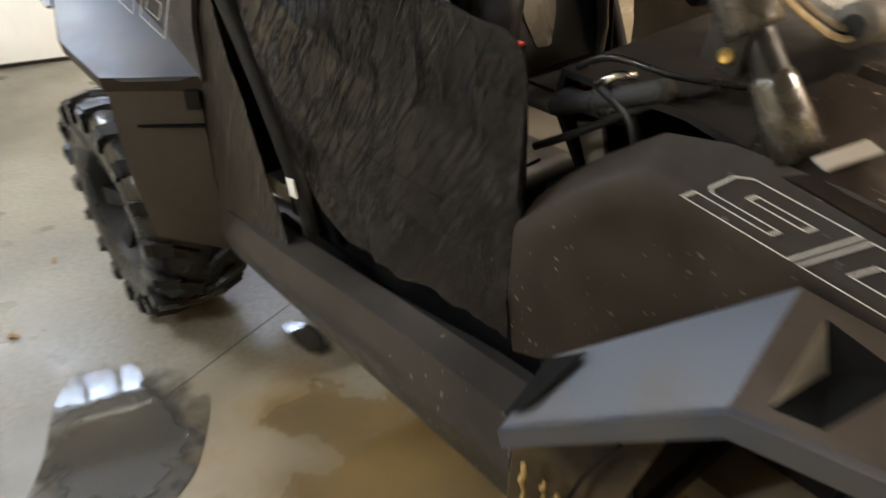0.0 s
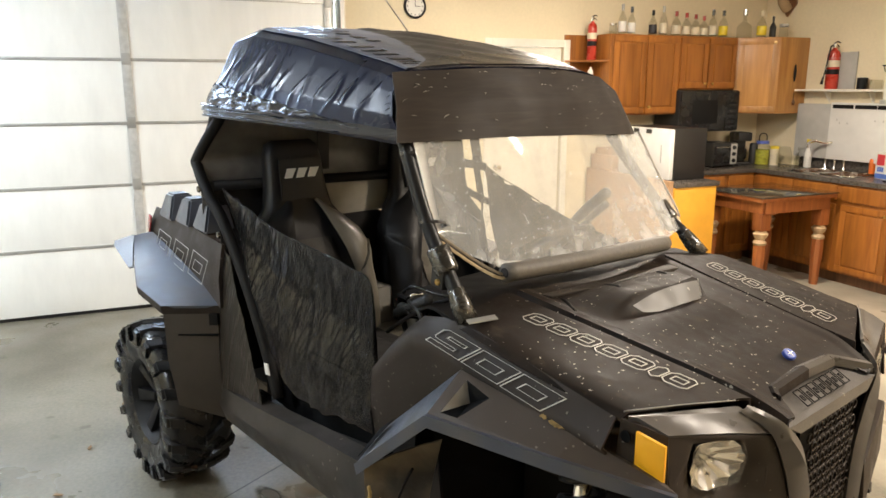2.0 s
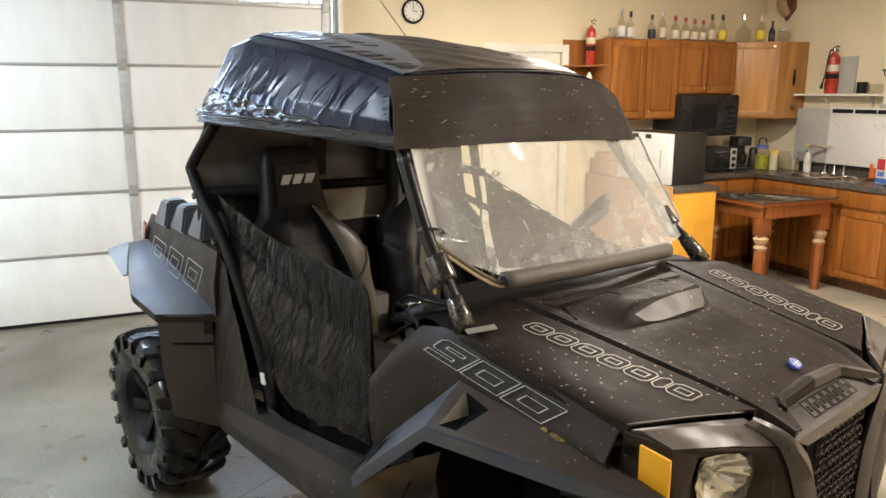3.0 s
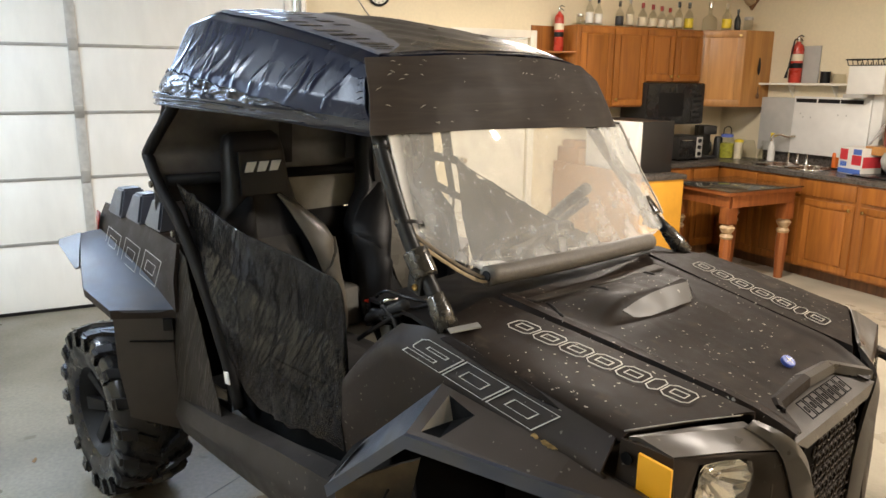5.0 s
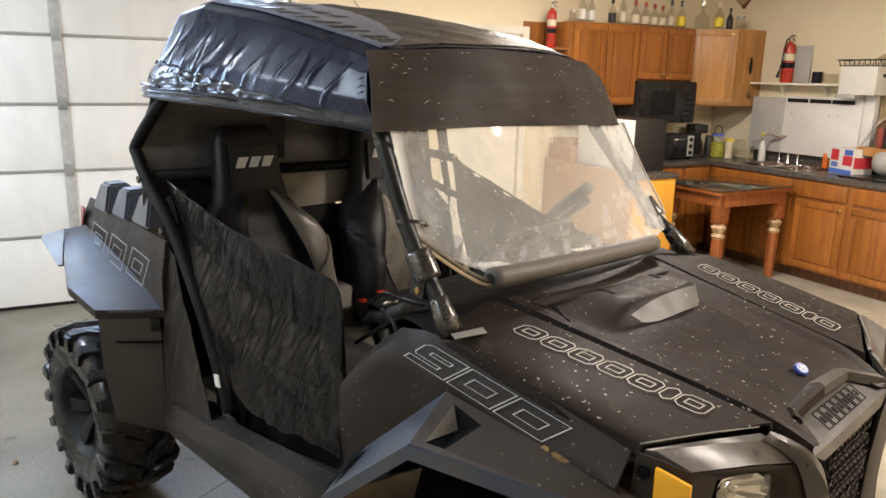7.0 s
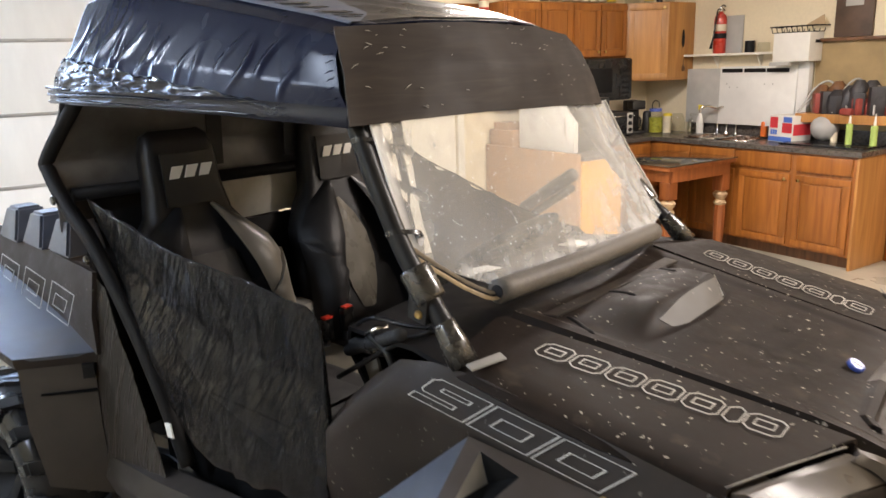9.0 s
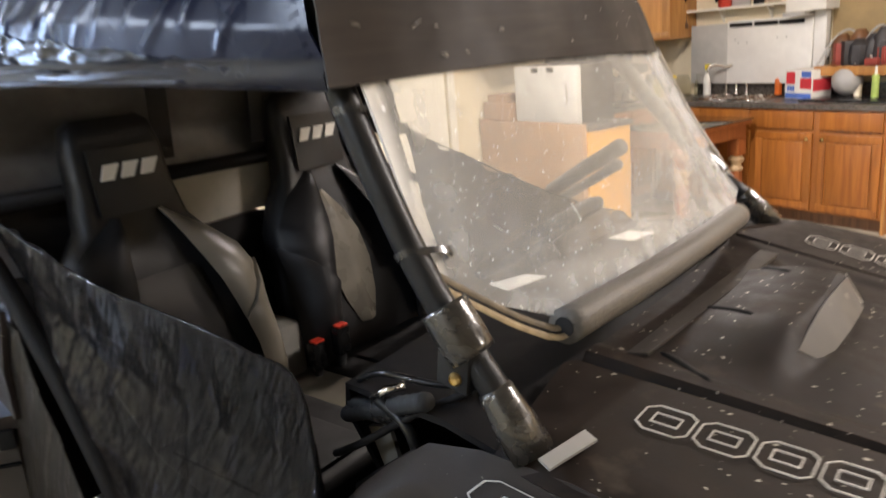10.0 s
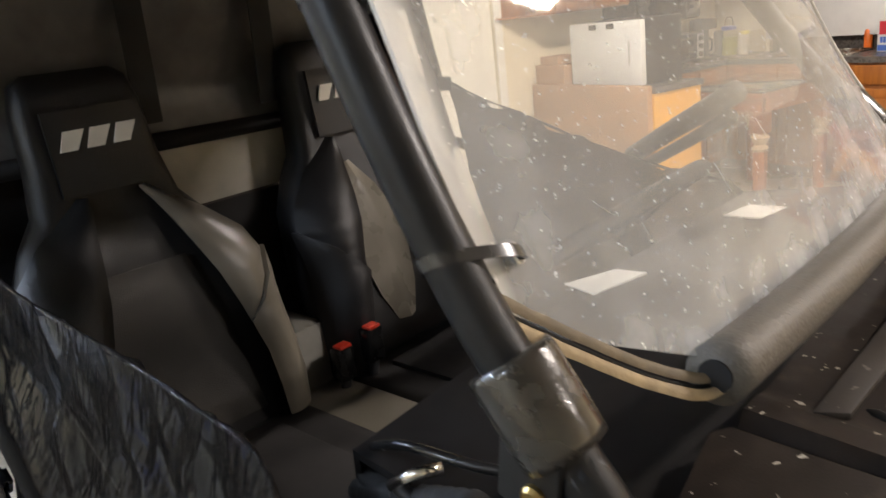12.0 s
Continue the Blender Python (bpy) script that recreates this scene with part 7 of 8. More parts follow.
# base run with the sink along the side wall
b2 = thing("base_cabinet", at(0, 0), "honey oak sink base cabinets with framed doors", "base cabinet", "kitchen base cabinets")
part("carcass", box((0.002, 4.50, 0.10), (2.52, EAST - 0.002, 0.87), 0.003), m_oak, b2)
part("toe_kick", box((0.002, 4.58, 0), (2.50, EAST - 0.002, 0.10)), m_brownwood, b2)
part("end_panel", box((2.521, 4.50, 0.0), (2.54, EAST - 0.002, 0.87), 0.002), m_oak2, b2, "pale oak end panel")
for a0, a1, kn in ((0.64, 1.04, 1.0), (1.08, 1.50, 1.12), (1.56, 2.01, 1.975), (2.06, 2.50, 2.095)):
    cab_door(b2, (a0, 0.12), (a1, 0.695), ("s", 4.50), knob=(kn, 0.655))
    part("drawer_front", box((a0, 4.479, 0.725), (a1, 4.499, 0.855), 0.005), m_oak, b2)
wt = bmesh.new()
for lo, hi in (((0.002, 4.475, 0.871), (0.86, EAST - 0.002, 0.91)), ((0.86, 4.475, 0.871), (1.50, 4.60, 0.91)), ((0.86, 4.98, 0.871), (1.50, EAST - 0.002, 0.91)), ((1.50, 4.475, 0.871), (2.56, EAST - 0.002, 0.91)), ((1.165, 4.60, 0.871), (1.195, 4.98, 0.91))):
    box(lo, hi, bm=wt)
solid("worktop", wt, m_counter, ROOM, "dark laminate worktop round the sink", "worktop", smooth=False)
solid("backsplash", box((0.6, EAST - 0.025, 0.911), (2.5, EAST - 0.003, 1.01), 0.003), m_counter, ROOM, "dark laminate backsplash behind the sink", "backsplash")
sk = thing("sink", at(0, 0), "stainless double bowl sink", "sink")
for a0, a1 in ((0.87, 1.16), (1.20, 1.49)):
    bb = bmesh.new()
    for lo, hi in (((a0, 4.61, 0.74), (a1, 4.97, 0.745)), ((a0, 4.61, 0.745), (a0 + 0.004, 4.97, 0.915)), ((a1 - 0.004, 4.61, 0.745), (a1, 4.97, 0.915)), ((a0 + 0.004, 4.61, 0.745), (a1 - 0.004, 4.614, 0.915)), ((a0 + 0.004, 4.966, 0.745), (a1 - 0.004, 4.97, 0.915))):
        box(lo, hi, bm=bb)
    part("bowl", bb, m_stainless, sk, smooth=False)
    rimb = tube([(a0, 4.61, 0.914), (a1, 4.61, 0.914), (a1, 4.97, 0.914), (a0, 4.97, 0.914)], 0.007, 6, closed=True)
    part("bowl_rim", rimb, m_stainless, sk)
fa = thing("faucet", at(1.02, 5.02, 0.911), "brushed steel arched kitchen faucet", "faucet")
part("spout", tube(curve([(0, 0, 0.18), (0, 0.005, 0.235), (-0.02, -0.03, 0.255), (-0.06, -0.09, 0.25), (-0.10, -0.15, 0.27), (-0.14, -0.19, 0.255), (-0.15, -0.20, 0.205)], 6), 0.0125, 10), m_chrome, fa)
part("body", lathe([(0, 0), (0.026, 0), (0.024, 0.012), (0.013, 0.03), (0.012, 0.12), (0.018, 0.14), (0.018, 0.18), (0.014, 0.2), (0.020, 0.23), (0.012, 0.275), (0.006, 0.29), (0, 0.292)], 14), m_chrome, fa)
for a in (-0.10, 0.10):
    part("tap_handle", lathe([(0, 0), (0.02, 0), (0.018, 0.012), (0.009, 0.03), (0.012, 0.07), (0.006, 0.13), (0, 0.135)], 12, pose(a, 0, 0)), m_chrome, fa)


# things on the worktop
def turned(name, d, s, pieces, label, category, z=0.911, group="", turn=0.0):
    t = thing(name, at(d, s, z, turn), label, category, group)
    for pname, prof, material in pieces:
        part(pname, lathe(prof, 16), material, t)
    return t


to = thing("toaster_oven", at(0.16, 4.03, 0.911, 0), "black and steel toaster oven on the worktop", "toaster oven")
part("body", box((0, 0.06, 0.015), (0.28, 0.36, 0.235), 0.012), m_blackm, to)
part("glass_door", box((0.281, 0.075, 0.04), (0.290, 0.27, 0.20), 0.004), m_black, to)
part("door_handle", tube([(0.292, 0.085, 0.195), (0.292, 0.26, 0.195)], 0.007, 8), m_chrome, to)
part("control_strip", box((0.281, 0.28, 0.03), (0.287, 0.355, 0.225), 0.002), m_greyapp, to)
for i in range(3):
    part("dial", lathe([(0, 0), (0.02, 0), (0.018, 0.015), (0, 0.016)], 12, pose(0.287, 0.312, 0.065 + i * 0.062, 0, 90, 0)), m_black, to)
for y in (0.09, 0.33):
    part("foot", box((0.02, y - 0.015, 0), (0.26, y + 0.015, 0.016)), m_dark, to)
cm = thing("coffee_maker", at(0.22, 4.63, 0.911, -20), "black drip coffee maker with glass jug", "coffee maker")
part("tower", box((-0.08, -0.07, 0.0), (0.0, 0.07, 0.32), 0.01), m_blackm, cm)
part("head", box((0.001, -0.07, 0.235), (0.13, 0.07, 0.32), 0.014), m_blackm, cm)
part("base", box((0.001, -0.07, 0.0), (0.13, 0.07, 0.028), 0.008), m_blackm, cm)
part("jug", lathe([(0, 0.03), (0.052, 0.03), (0.06, 0.07), (0.055, 0.13), (0.042, 0.16), (0.045, 0.175), (0, 0.175)], 16, pose(0.065, 0, 0)), m_clearish, cm)
part("handle", tube(curve([(0.12, 0.0, 0.16), (0.155, 0, 0.15), (0.155, 0, 0.08), (0.12, 0, 0.06)], 5), 0.008, 8), m_black, cm)
turned("pitcher", 0.30, 4.745, [("body", [(0, 0), (0.04, 0), (0.045, 0.02), (0.04, 0.19), (0.03, 0.21), (0, 0.215)], m_blackm)], "small black pitcher beside the coffee maker", "pitcher")
j = turned("glass_jar", 0.36, 4.80, [("contents", [(0, 0.004), (0.066, 0.004), (0.07, 0.02), (0.07, 0.15), (0, 0.15)], m_pickle), ("glass", [(0, 0), (0.07, 0), (0.0745, 0.02), (0.0745, 0.17), (0.06, 0.2), (0.055, 0.205), (0, 0.206)], m_bottle), ("lid", [(0, 0.207), (0.06, 0.207), (0.06, 0.235), (0, 0.237)], m_bluecap)], "big jar of yellow-green pickles with blue lid", "jar")
part("handle", tube(curve([(0, -0.05, 0.235), (0, -0.045, 0.29), (0, 0.0, 0.31), (0, 0.045, 0.29), (0, 0.05, 0.235)], 5), 0.005, 6), m_black, j)
turned("wipes_canister", 0.46, 4.86, [("tub", [(0, 0), (0.04, 0), (0.042, 0.01), (0.042, 0.16), (0, 0.161)], m_cream_label), ("lid", [(0, 0.162), (0.042, 0.162), (0.042, 0.185), (0.02, 0.19), (0, 0.19)], m_yellowcap)], "white wipes canister with yellow lid", "canister")
turned("glass_jar", 0.575, 4.87, [("glass", [(0, 0), (0.065, 0), (0.07, 0.02), (0.072, 0.1), (0.06, 0.15), (0.045, 0.19), (0, 0.19)], m_clearish)], "empty round glass jar by the sink", "jar")
for d, s, h, body, cap, label in ((0.66, 4.98, 0.19, m_clearish, m_clearish, "small clear spray bottle"), (0.745, 4.99, 0.27, m_paperwhite, m_yellowcap, "white spray bottle with yellow trigger")):
    sp = turned("spray_bottle", d, s, [("bottle", [(0, 0), (0.032, 0), (0.034, 0.01), (0.034, h * 0.5), (0.015, h * 0.72), (0.013, h * 0.82), (0, h * 0.82)], body)], label, "spray bottle", group="spray bottles")
    part("trigger_head", prism([(-0.02, -0.012, h * 0.82), (0.055, -0.012, h * 0.90), (0.055, -0.012, h * 0.98), (-0.02, -0.012, h)], (0, 0.024, 0), bevel=0.003), cap, sp)
turned("soap_bottle", 1.42, 5.0, [("bottle", [(0, 0), (0.026, 0), (0.028, 0.01), (0.028, 0.13), (0.014, 0.15), (0.014, 0.17), (0, 0.17)], m_orange)], "orange plastic soap bottle by the sink", "bottle")
turned("jar", 0.70, 4.90, [("glass", [(0, 0), (0.02, 0), (0.028, 0.05), (0.016, 0.10), (0.014, 0.14), (0, 0.14)], m_clearish)], "slim clear glass bottle by the sink", "bottle")
cb = thing("cereal_carton", at(1.755, 4.85, 0.911, -14), "red, white and blue printed carton on the worktop", "carton")
part("carton_body", box((-0.13, -0.10, 0), (0.13, 0.10, 0.22), 0.003), m_paperwhite, cb)
m_cartred = mat("carton_red", (0.58, 0.04, 0.05), 0.5)
m_cartblue = mat("carton_blue", (0.08, 0.16, 0.50), 0.5)
for lo, hi, mm in (((-0.115, -0.1025, 0.115), (-0.03, -0.1008, 0.205), m_cartred), ((0.02, -0.1025, 0.08), (0.125, -0.1008, 0.16), m_cartred), ((-0.125, -0.1025, 0.005), (0.125, -0.1008, 0.045), m_cartblue), ((0.03, -0.1025, 0.165), (0.12, -0.1008, 0.21), m_cartblue), ((-0.105, -0.1025, 0.06), (-0.085, -0.1008, 0.10), m_cartblue), ((-0.08, -0.1025, 0.06), (-0.06, -0.1008, 0.10), m_cartblue), ((-0.055, -0.1025, 0.06), (-0.035, -0.1008, 0.10), m_cartblue), ((0.1308, -0.09, 0.06), (0.132, 0.09, 0.15), m_cartred)):
    part("printed_bar", box(lo, hi), mm, cb, smooth=False)
turned("globe_ball", 2.05, 4.86, [("ball", [(0.108 * math.sin(math.pi * i / 14), 0.13 - 0.108 * math.cos(math.pi * i / 14)) for i in range(15)], m_ball), ("spout", [(0, 0.236), (0.016, 0.237), (0.013, 0.29), (0.006, 0.30), (0, 0.30)], m_paperwhite), ("stand", [(0, 0), (0.06, 0), (0.06, 0.025), (0, 0.026)], m_dark)], "matt grey ball-shaped dispenser with white tip", "dispenser")
solid("tray", box((1.82, 4.60, 0.911), (2.50, 4.95, 0.925), 0.004), m_black, ROOM, "black tray on the worktop", "tray")
for d, s, h in ((2.13, 4.86, 0.085), (2.28, 4.80, 0.22), (2.47, 4.80, 0.21)):
    if h < 0.1:
        turned("tin", d, s, [("body", [(0, 0), (0.028, 0), (0.028, h), (0, h)], m_cream_label)], "small pale tin on the tray", "tin", 0.926)
    else:
        turned("caulk_tube", d, s, [("tube_body", [(0, 0), (0.024, 0), (0.025, 0.005), (0.025, h * 0.72), (0, h * 0.73)], m_green), ("nozzle", [(0, h * 0.731), (0.012, h * 0.731), (0.004, h * 1.15), (0, h * 1.15)], m_paperwhite)], "green and white caulk tube standing up", "caulk tube", 0.926, "caulk tubes")

# table
tb = thing("side_table", at(0, 0), "red-brown table with glass top and turned legs", "table")
part("table_top", box((0.86, 3.585, 0.762), (1.565, 4.42, 0.795), 0.004), m_table, tb)
part("glass_top", box((0.85, 3.575, 0.796), (1.575, 4.43, 0.806), 0.003), m_glass_top, tb, "dark reflective glass top")
for lo, hi in (((0.90, 3.62, 0.665), (1.53, 3.64, 0.761)), ((0.90, 4.365, 0.665), (1.53, 4.385, 0.761)), ((0.88, 3.64, 0.665), (0.90, 4.365, 0.761)), ((1.53, 3.64, 0.665), (1.55, 4.365, 0.761))):
    part("apron", box(lo, hi, 0.003), m_table, tb)
for d, s in ((0.94, 3.67), (1.49, 3.67), (0.94, 4.335), (1.49, 4.335)):
    leg = part("leg", box((d - 0.05, s - 0.05, 0.525), (d + 0.05, s + 0.05, 0.664), 0.004), m_table, tb)
    part("leg_collar", lathe([(0, 0.445), (0.034, 0.445), (0.052, 0.47), (0.062, 0.495), (0.046, 0.51), (0.040, 0.524), (0, 0.524)], 12, pose(d, s, 0)), m_leg_cap, leg, "pale worn turned collar")
    part("lower_collar", lathe([(0, 0.40), (0.046, 0.40), (0.056, 0.42), (0.036, 0.444), (0, 0.444)], 12, pose(d, s, 0)), m_leg_cap, leg)
    part("lower_leg", lathe([(0, 0.0), (0.036, 0.0), (0.040, 0.06), (0.050, 0.33), (0.046, 0.399), (0, 0.399)], 8, pose(d, s, 0, 0, 0, 22.5)), m_table, leg)

# side wall: shelf, extinguisher, white panel, boxes
sh = thing("wall_shelf", at(0, 0), "narrow white shelf on brackets above the sink", "shelf")
part("board", box((0.57, 4.92, 1.63), (1.52, EAST - 0.002, 1.65), 0.003), m_trim, sh)
for d in (0.85, 1.30):
    part("bracket", prism([(d, EAST - 0.002, 1.629), (d, 4.98, 1.629), (d, EAST - 0.002, 1.52)], (0.012, 0, 0)), m_trim, sh, smooth=False)
extinguisher(at(0.90, 5.005, 1.651), 0.056, 0.44, "red fire extinguisher with black hose on the shelf")
solid("grey_plaque", box((0.94, 5.045, 1.652), (1.11, 5.06, 1.98), 0.003), m_greyapp, ROOM, "plain grey card behind the extinguisher", "card")
turned("tin", 1.22, 5.0, [("body", [(0, 0), (0.042, 0), (0.042, 0.10), (0, 0.101)], m_rim)], "dark patterned tin on the shelf", "tin", 1.651)
turned("glass_jar", 1.36, 5.0, [("glass", [(0, 0), (0.05, 0), (0.055, 0.03), (0.05, 0.08), (0, 0.08)], m_clearish)], "low clear jar on the shelf", "jar", 1.651)
wp = thing("white_board_panel", at(0, 0), "large white boxed panel with grey side", "panel")
part("panel_side", box((0.575, 4.985, 1.012), (0.945, 5.05, 1.515), 0.004), m_greyapp, wp, "grey side part")
part("panel_front", box((0.946, 4.98, 1.012), (1.70, 5.05, 1.530), 0.004), m_whiteapp, wp)
for a in (0.97, 1.20, 1.42):
    part("label_bar", box((a, 4.975, 1.478), (a + 0.21, 4.9798, 1.512)), m_dark, wp, smooth=False)
for i, (a, z) in enumerate(((1.02, 1.37), (1.13, 1.34), (1.40, 1.37), (1.48, 1.37), (1.05, 1.34))):
    part("mark", box((a, 4.978, z), (a + 0.010, 4.9798, z + 0.014)), m_greyapp, wp, smooth=False)
part("side_strip", box((1.705, 4.99, 1.012), (1.80, 5.05, 1.56), 0.004), m_whiteapp, wp)
wb2 = thing("storage_box", at(0, 0), "white lidded cardboard box stacked by the shelf", "box", "storage boxes")
part("carton_body", box((1.54, 4.86, 1.565), (1.86, 5.06, 1.795), 0.004), m_paperwhite, wb2)
part("hand_hole", box((1.8605, 4.94, 1.71), (1.862, 5.02, 1.735)), m_rim, wb2, smooth=False)
solid("storage_box", box((1.52, 4.85, 1.531), (1.70, 5.08, 1.563), 0.004), m_greyapp, ROOM, "flat grey printed carton under the white box", "box", "storage boxes")
bk = thing("wire_basket", at(0, 0, 0), "shallow dark wire basket on the white box", "basket")
for k in range(9):
    a = 1.50 + k * 0.045
    part("wire", tube([(a, 4.88, 1.845), (a, 4.90, 1.80), (a, 5.06, 1.80), (a, 5.08, 1.845)], 0.004, 5), m_rim, bk)
part("rim_wire", tube([(1.49, 4.88, 1.846), (1.90, 4.88, 1.846), (1.90, 5.08, 1.846), (1.49, 5.08, 1.846)], 0.006, 6, closed=True), m_rim, bk)
part("basket_flap", prism([(1.72, 5.0, 1.85), (1.90, 5.0, 1.85), (1.88, 5.0, 1.93)], (0, 0.004, 0)), m_cardboard, bk, smooth=False)
# ledge with stored odds and ends further along
lg = thing("ledge", at(0, 0), "long wooden ledge of stored tools along the wall", "ledge")
part("ledge_top", box((1.82, 4.80, 1.08), (4.6, EAST - 0.002, 1.15), 0.004), m_oak2, lg)
part("ledge_front", box((2.55, 5.0, 0.0), (4.6, EAST - 0.002, 1.079), 0.004), m_oak, lg)
solid("wall_board", box((1.815, 5.05, 1.152), (4.6, EAST - 0.003, 1.714), 0.003), m_tanboard, ROOM, "tan painted board on the wall behind the ledge", "board")
rr = random.Random(21)
for k in range(84):
    d, s = (2.05 + rr.random() * 2.2 if k < 64 else 1.93 + rr.random() * 0.5), 4.88 + rr.random() * 0.12
    hgt = rr.uniform(0.06, 0.24) if k < 64 else rr.uniform(0.12, 0.27)
    m = at(d, s, 1.15, rr.uniform(0, 180))
    kind = k % 5
    if kind == 1:
        solid("tool_case", box((-0.11, -0.05, 0), (0.11, 0.05, hgt * 0.8), 0.012), m_clutter_r, m, "dull red tool case among stored odds", "tool case", "stored odds")
    elif kind == 3:
        solid("clamp_bar", tube(curve([(-0.17, 0, 0.010), (-0.06, 0.01, hgt * 0.9), (0.06, 0, hgt * 1.1), (0.17, -0.02, 0.02)], 5), 0.008, 7), m_greyapp, m, "grey metal bar lying on the pile", "bar", "stored odds")
    elif kind == 4:
        b = box((-0.09, -0.04, 0), (0.09, 0.04, hgt), 0.006)
        box((-0.05, -0.045, hgt * 0.3), (0.05, -0.041, hgt * 0.7), bm=b)
        solid("storage_tin", b, m_clutter_d, m, "dark lidded tin in the pile of odds", "tin", "stored odds")
    else:
        solid("tool_bag", lathe([(0, 0), (0.07, 0), (0.085, hgt * 0.3), (0.075, hgt * 0.75), (0.03, hgt), (0, hgt)], 9), m_clutter_d if k % 2 else m_brownwood, m, "dark bag of tools on the ledge", "tool bag", "stored odds")
po = thing("poster", at(0, 0), "dark brown framed poster on the wall", "poster")
part("board", box((1.95, 5.038, 1.745), (2.25, 5.068, 2.36), 0.004), m_poster, po)
part("pale_figure", box((2.03, 5.034, 1.98), (2.17, 5.0375, 2.30)), m_greyapp, po, "pale worn numeral shape", smooth=False)
solid("wall_rail", box((1.80, 5.01, 1.715), (2.60, 5.068, 1.742), 0.003), m_brownwood, ROOM, "dark wooden rail under the poster", "rail")
pl = thing("trophy_plaque", at(0, 0), "dark wooden shield plaque with antler base", "plaque")
part("shield", prism([(0.22, EAST - 0.004, 2.62), (0.19, EAST - 0.004, 2.47), (0.28, EAST - 0.004, 2.345), (0.38, EAST - 0.004, 2.46), (0.36, EAST - 0.004, 2.62)], (0, -0.025, 0), bevel=0.004), m_brownwood, pl)
part("mount", tube(curve([(0.285, EAST - 0.03, 2.42), (0.29, EAST - 0.10, 2.48), (0.33, EAST - 0.16, 2.58), (0.40, EAST - 0.18, 2.68)], 5), [0.05] * 8 + [0.045] * 8, 10), m_cardboard, pl)
# clock and cable on the door wall
ck = thing("wall_clock", at(0.0, 1.22, 2.315), "round white wall clock with dark rim", "clock")
part("face", lathe([(0, 0.002), (0.082, 0.002), (0.082, 0.018), (0, 0.018)], 28, pose(0, 0, 0, 0, 90, 0)), m_paperwhite, ck)
part("rim", tube([(0.016, 0.088 * math.cos(a), 0.088 * math.sin(a)) for a in [i * 2 * math.pi / 28 for i in range(28)]], 0.010, 8, closed=True), m_rim, ck)
for k in range(12):
    a = k * math.pi / 6
    part("hour_mark", box((0.0185, 0.068 * math.cos(a) - 0.003, 0.068 * math.sin(a) - 0.006), (0.0195, 0.068 * math.cos(a) + 0.003, 0.068 * math.sin(a) + 0.006)), m_dark, ck, smooth=False)
part("hand_bar", box((0.0196, -0.002, 0), (0.021, 0.002, 0.055)), m_dark, ck, smooth=False)
part("hand_bar", box((0.0212, 0, -0.002), (0.0225, 0.04, 0.002)), m_dark, ck, smooth=False)
solid("wall_cable", tube(curve([(0.006, 0.75, 2.62), (0.006, 0.95, 2.38), (0.006, 1.12, 2.17), (0.006, 1.2, 2.06)], 5), 0.005, 6), m_greyapp, ROOM, "thin grey cable running down the wall", "cable")

# ---- on the floor ----
m_wet = bpy.data.materials.new("standing_water")
m_wet.use_nodes = True
wp_ = m_wet.node_tree.nodes["Principled BSDF"]
wp_.inputs["Base Color"].default_value, wp_.inputs["Roughness"].default_value = (0.055, 0.050, 0.043, 1), 0.02
nz, bpn = m_wet.node_tree.nodes.new("ShaderNodeTexNoise"), m_wet.node_tree.nodes.new("ShaderNodeBump")
nz.inputs["Scale"].default_value = 13
bpn.inputs["Strength"].default_value, bpn.inputs["Distance"].default_value = 0.05, 0.003
wn = m_wet.node_tree.nodes
wk = m_wet.node_tree.links.new
# the water thins out unevenly towards its rim
gc, off, far, edge_n, add, fade, dry, mixw = (wn.new("ShaderNode" + q) for q in ("TexCoord", "VectorMath", "VectorMath", "TexNoise", "Math", "MapRange", "BsdfTransparent", "MixShader"))
off.operation, far.operation, add.operation = "SUBTRACT", "LENGTH", "MULTIPLY_ADD"
off.inputs[1].default_value, edge_n.inputs["Scale"].default_value, add.inputs[1].default_value = (0.5, 0.5, 0.5), 16, 0.34
for i, v in enumerate((0.42, 0.66, 0.0, 1.0), 1):
    fade.inputs[i].default_value = v
flat = wn.new("ShaderNodeVectorMath")
flat.operation = "MULTIPLY"
flat.inputs[1].default_value = (1, 1, 0)
wk(gc.outputs["Generated"], off.inputs[0]), wk(off.outputs[0], flat.inputs[0]), wk(flat.outputs[0], far.inputs[0])
wk(gc.outputs["Object"], edge_n.inputs["Vector"]), wk(edge_n.outputs[0], add.inputs[0]), wk(far.outputs["Value"], add.inputs[2])
wk(add.outputs[0], fade.inputs[0]), wk(fade.outputs[0], mixw.inputs[0]), wk(wp_.outputs[0], mixw.inputs[1]), wk(dry.outputs[0], mixw.inputs[2])
wk(mixw.outputs[0], wn["Material Output"].inputs[0])
m_wet.node_tree.links.new(nz.outputs[0], bpn.inputs["Height"]), m_wet.node_tree.links.new(bpn.outputs[0], wp_.inputs["Normal"])


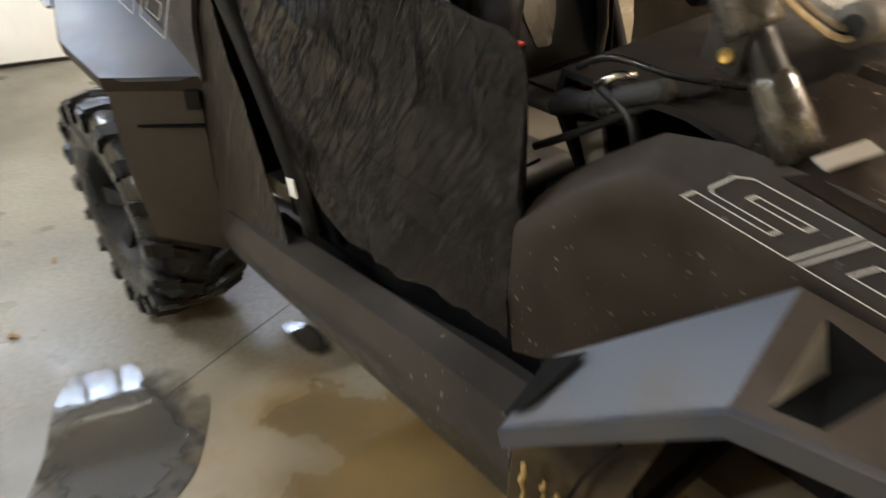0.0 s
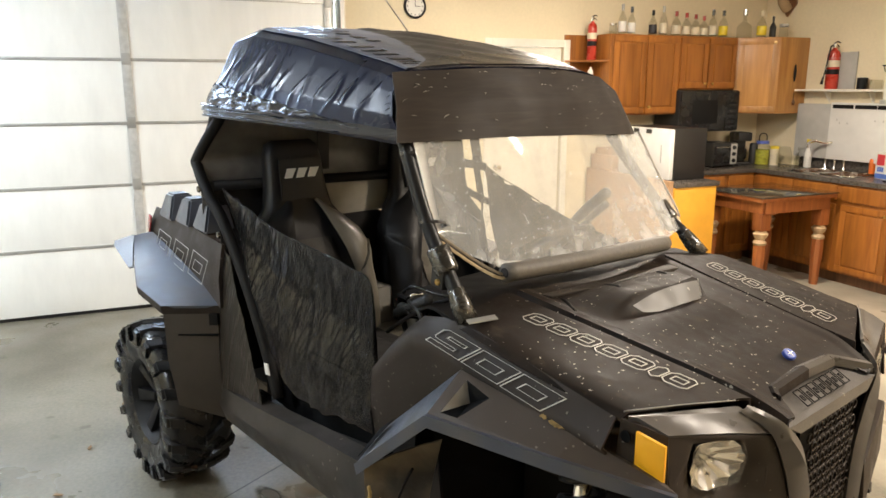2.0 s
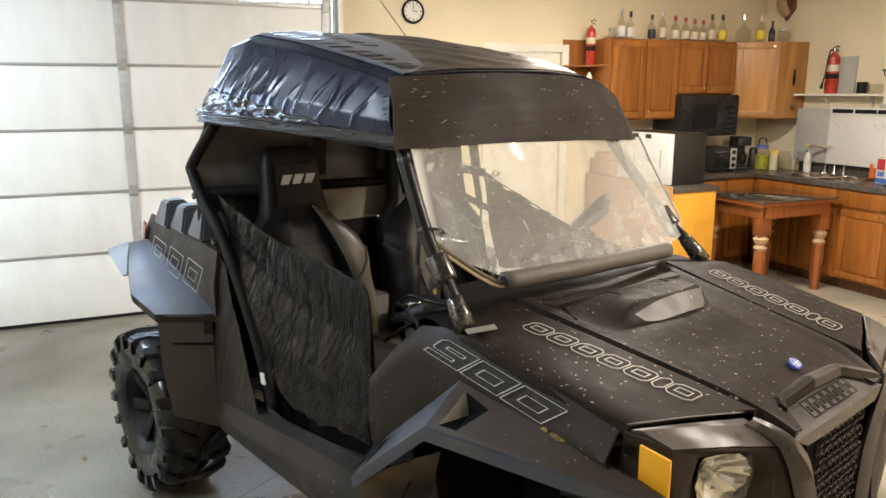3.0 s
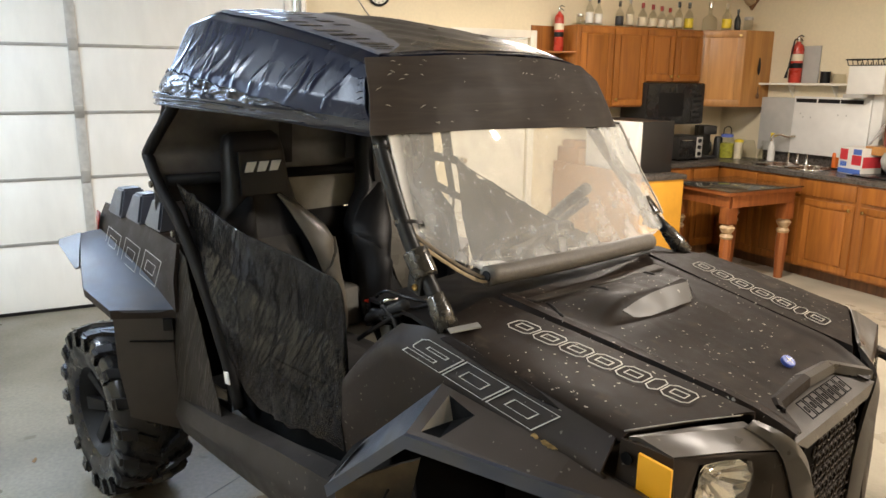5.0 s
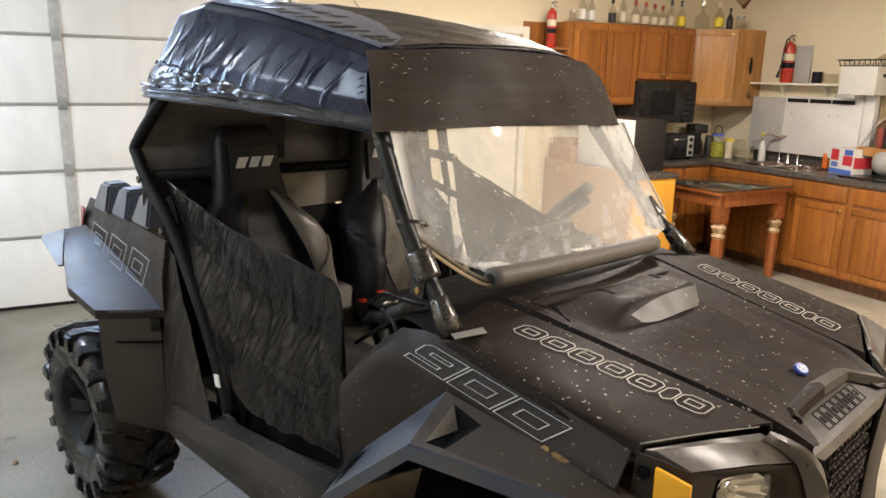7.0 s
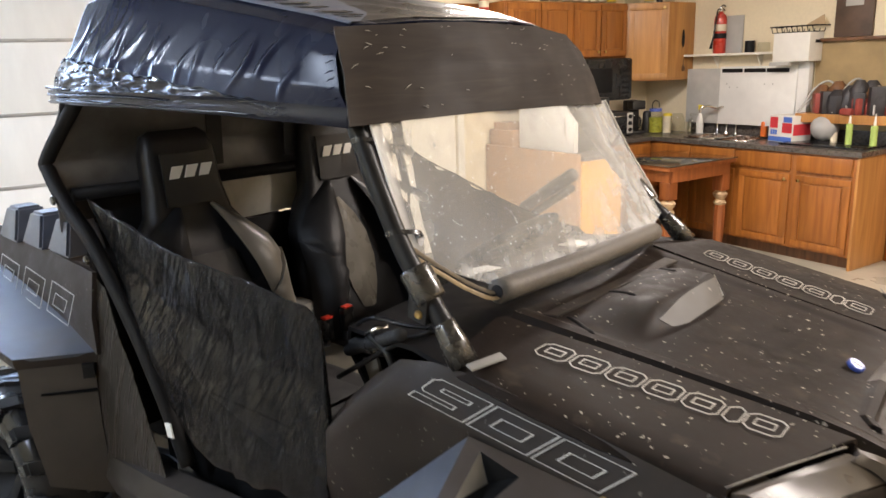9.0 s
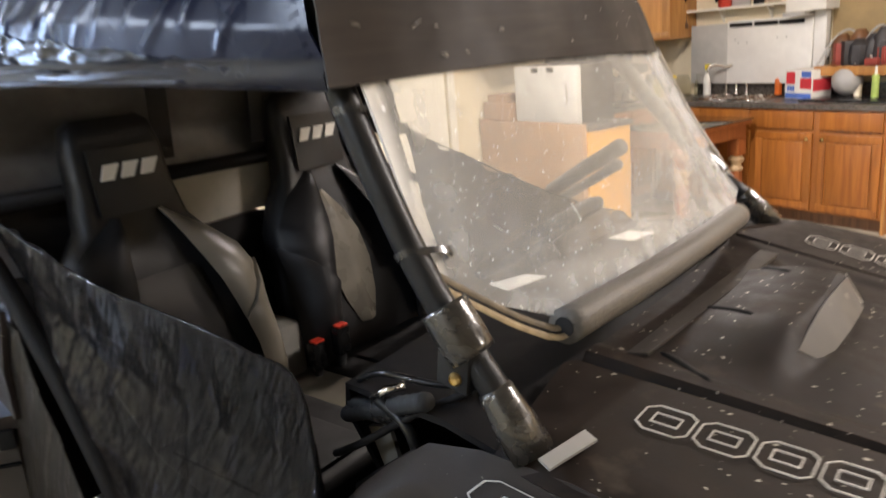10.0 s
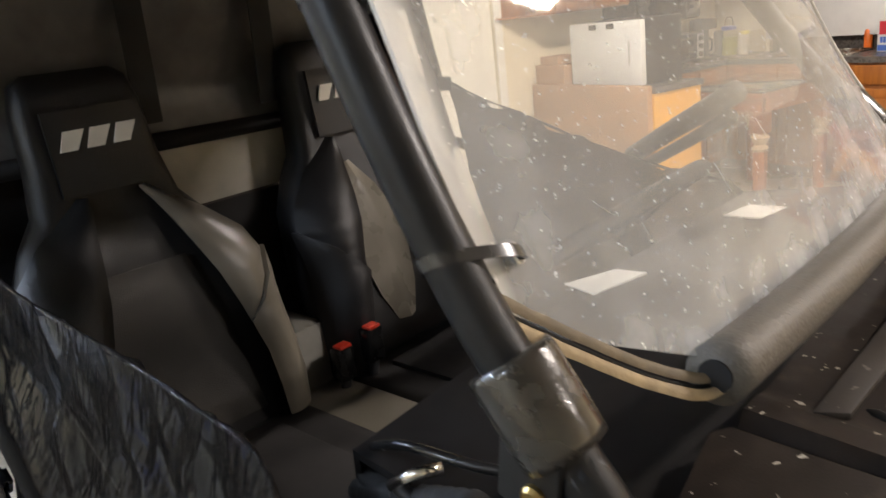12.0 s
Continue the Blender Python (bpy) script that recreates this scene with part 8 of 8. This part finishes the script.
def blot(name, x, y, rx, ry, turn, z, material, label, seed, rough=0.16, kind="stuff"):
    """An uneven wet patch, a skin on the floor."""
    rr = random.Random(seed)
    ph = [(rr.uniform(0, 6.28), rr.uniform(0.3, 1)) for _ in range(6)]
    b = bmesh.new()
    rim_v = []
    for i in range(72):
        a = 2 * math.pi * i / 72
        k = 1 + rough * sum(w * math.sin((j + 2) * a + p) / (j + 1.5) for j, (p, w) in enumerate(ph))
        u, v = rx * k * math.cos(a), ry * k * math.sin(a)
        rim_v.append((x + u * math.cos(turn) - v * math.sin(turn), y + u * math.sin(turn) + v * math.cos(turn)))
    vs = [b.verts.new((px, py, z)) for px, py in rim_v]
    b.faces.new(vs)
    lo = [b.verts.new((px, py, 0.0002)) for px, py in rim_v]
    for i in range(72):
        b.faces.new((lo[i], lo[(i + 1) % 72], vs[(i + 1) % 72], vs[i]))
    return solid(name, b, material, None, label, "puddle" if material is m_wet else "stain", kind=kind, smooth=False)


blot("puddle", -0.62, -1.02, 0.36, 0.225, -0.55, 0.0030, m_wet, "small puddle of clear water on the concrete", 3, 0.20)
blot("puddle", -0.66, -0.44, 0.12, 0.05, 0.2, 0.0028, m_wet, "thin water film beside the rear wheel", 7)
# floor joint
solid("floor_joint", box((-4.2, -0.0022, 0), (4.0, 0.0022, 0.0012)), m_foam, pose(-0.78, -0.62, 0, 0, 0, 107), "dark saw-cut joint in the concrete", "floor joint")
rr = random.Random(4)
for x, y in ((-1.25, -1.12), (-0.95, -1.34), (-1.6, -0.9), (-1.1, -1.5), (-2.0, -0.6)):
    r = 0.014 + rr.random() * 0.02
    solid("dry_leaf", sheet([[(-r, -r * 0.4, 0.003), (-r, r * 0.4, 0.007)], [(0, -r * 0.6, 0.009), (0, r * 0.6, 0.005)], [(r * 1.3, -r * 0.1, 0.004), (r * 1.3, r * 0.2, 0.010)]], 0.0015), m_brown_leaf, pose(x, y, 0, 0, 0, rr.uniform(0, 360)), "small dry brown leaf on the concrete", "leaf", "dry leaves")
# blue steel stand at the edge of the view
bs = thing("floor_stand", pose(-1.51, -1.54, 0, 0, 0, 30), "blue painted steel floor stand", "floor stand")
A_, B_, C_ = (0.12, 0.20, 0.02), (-0.22, 0.26, 0.02), (-0.02, -0.25, 0.02)
for p, q in ((A_, B_), (A_, C_), (B_, C_)):
    part("leg_bar", tube([p, q], 0.02, 4), m_bluep, bs)
part("post", tube([(-0.04, 0.07, 0.0), (-0.04, 0.07, 0.34)], 0.022, 10), m_bluep, bs)
part("foot", lathe([(0, 0), (0.022, 0), (0.022, 0.03), (0, 0.032)], 12, pose(0.12, 0.20, 0)), m_dark, bs)
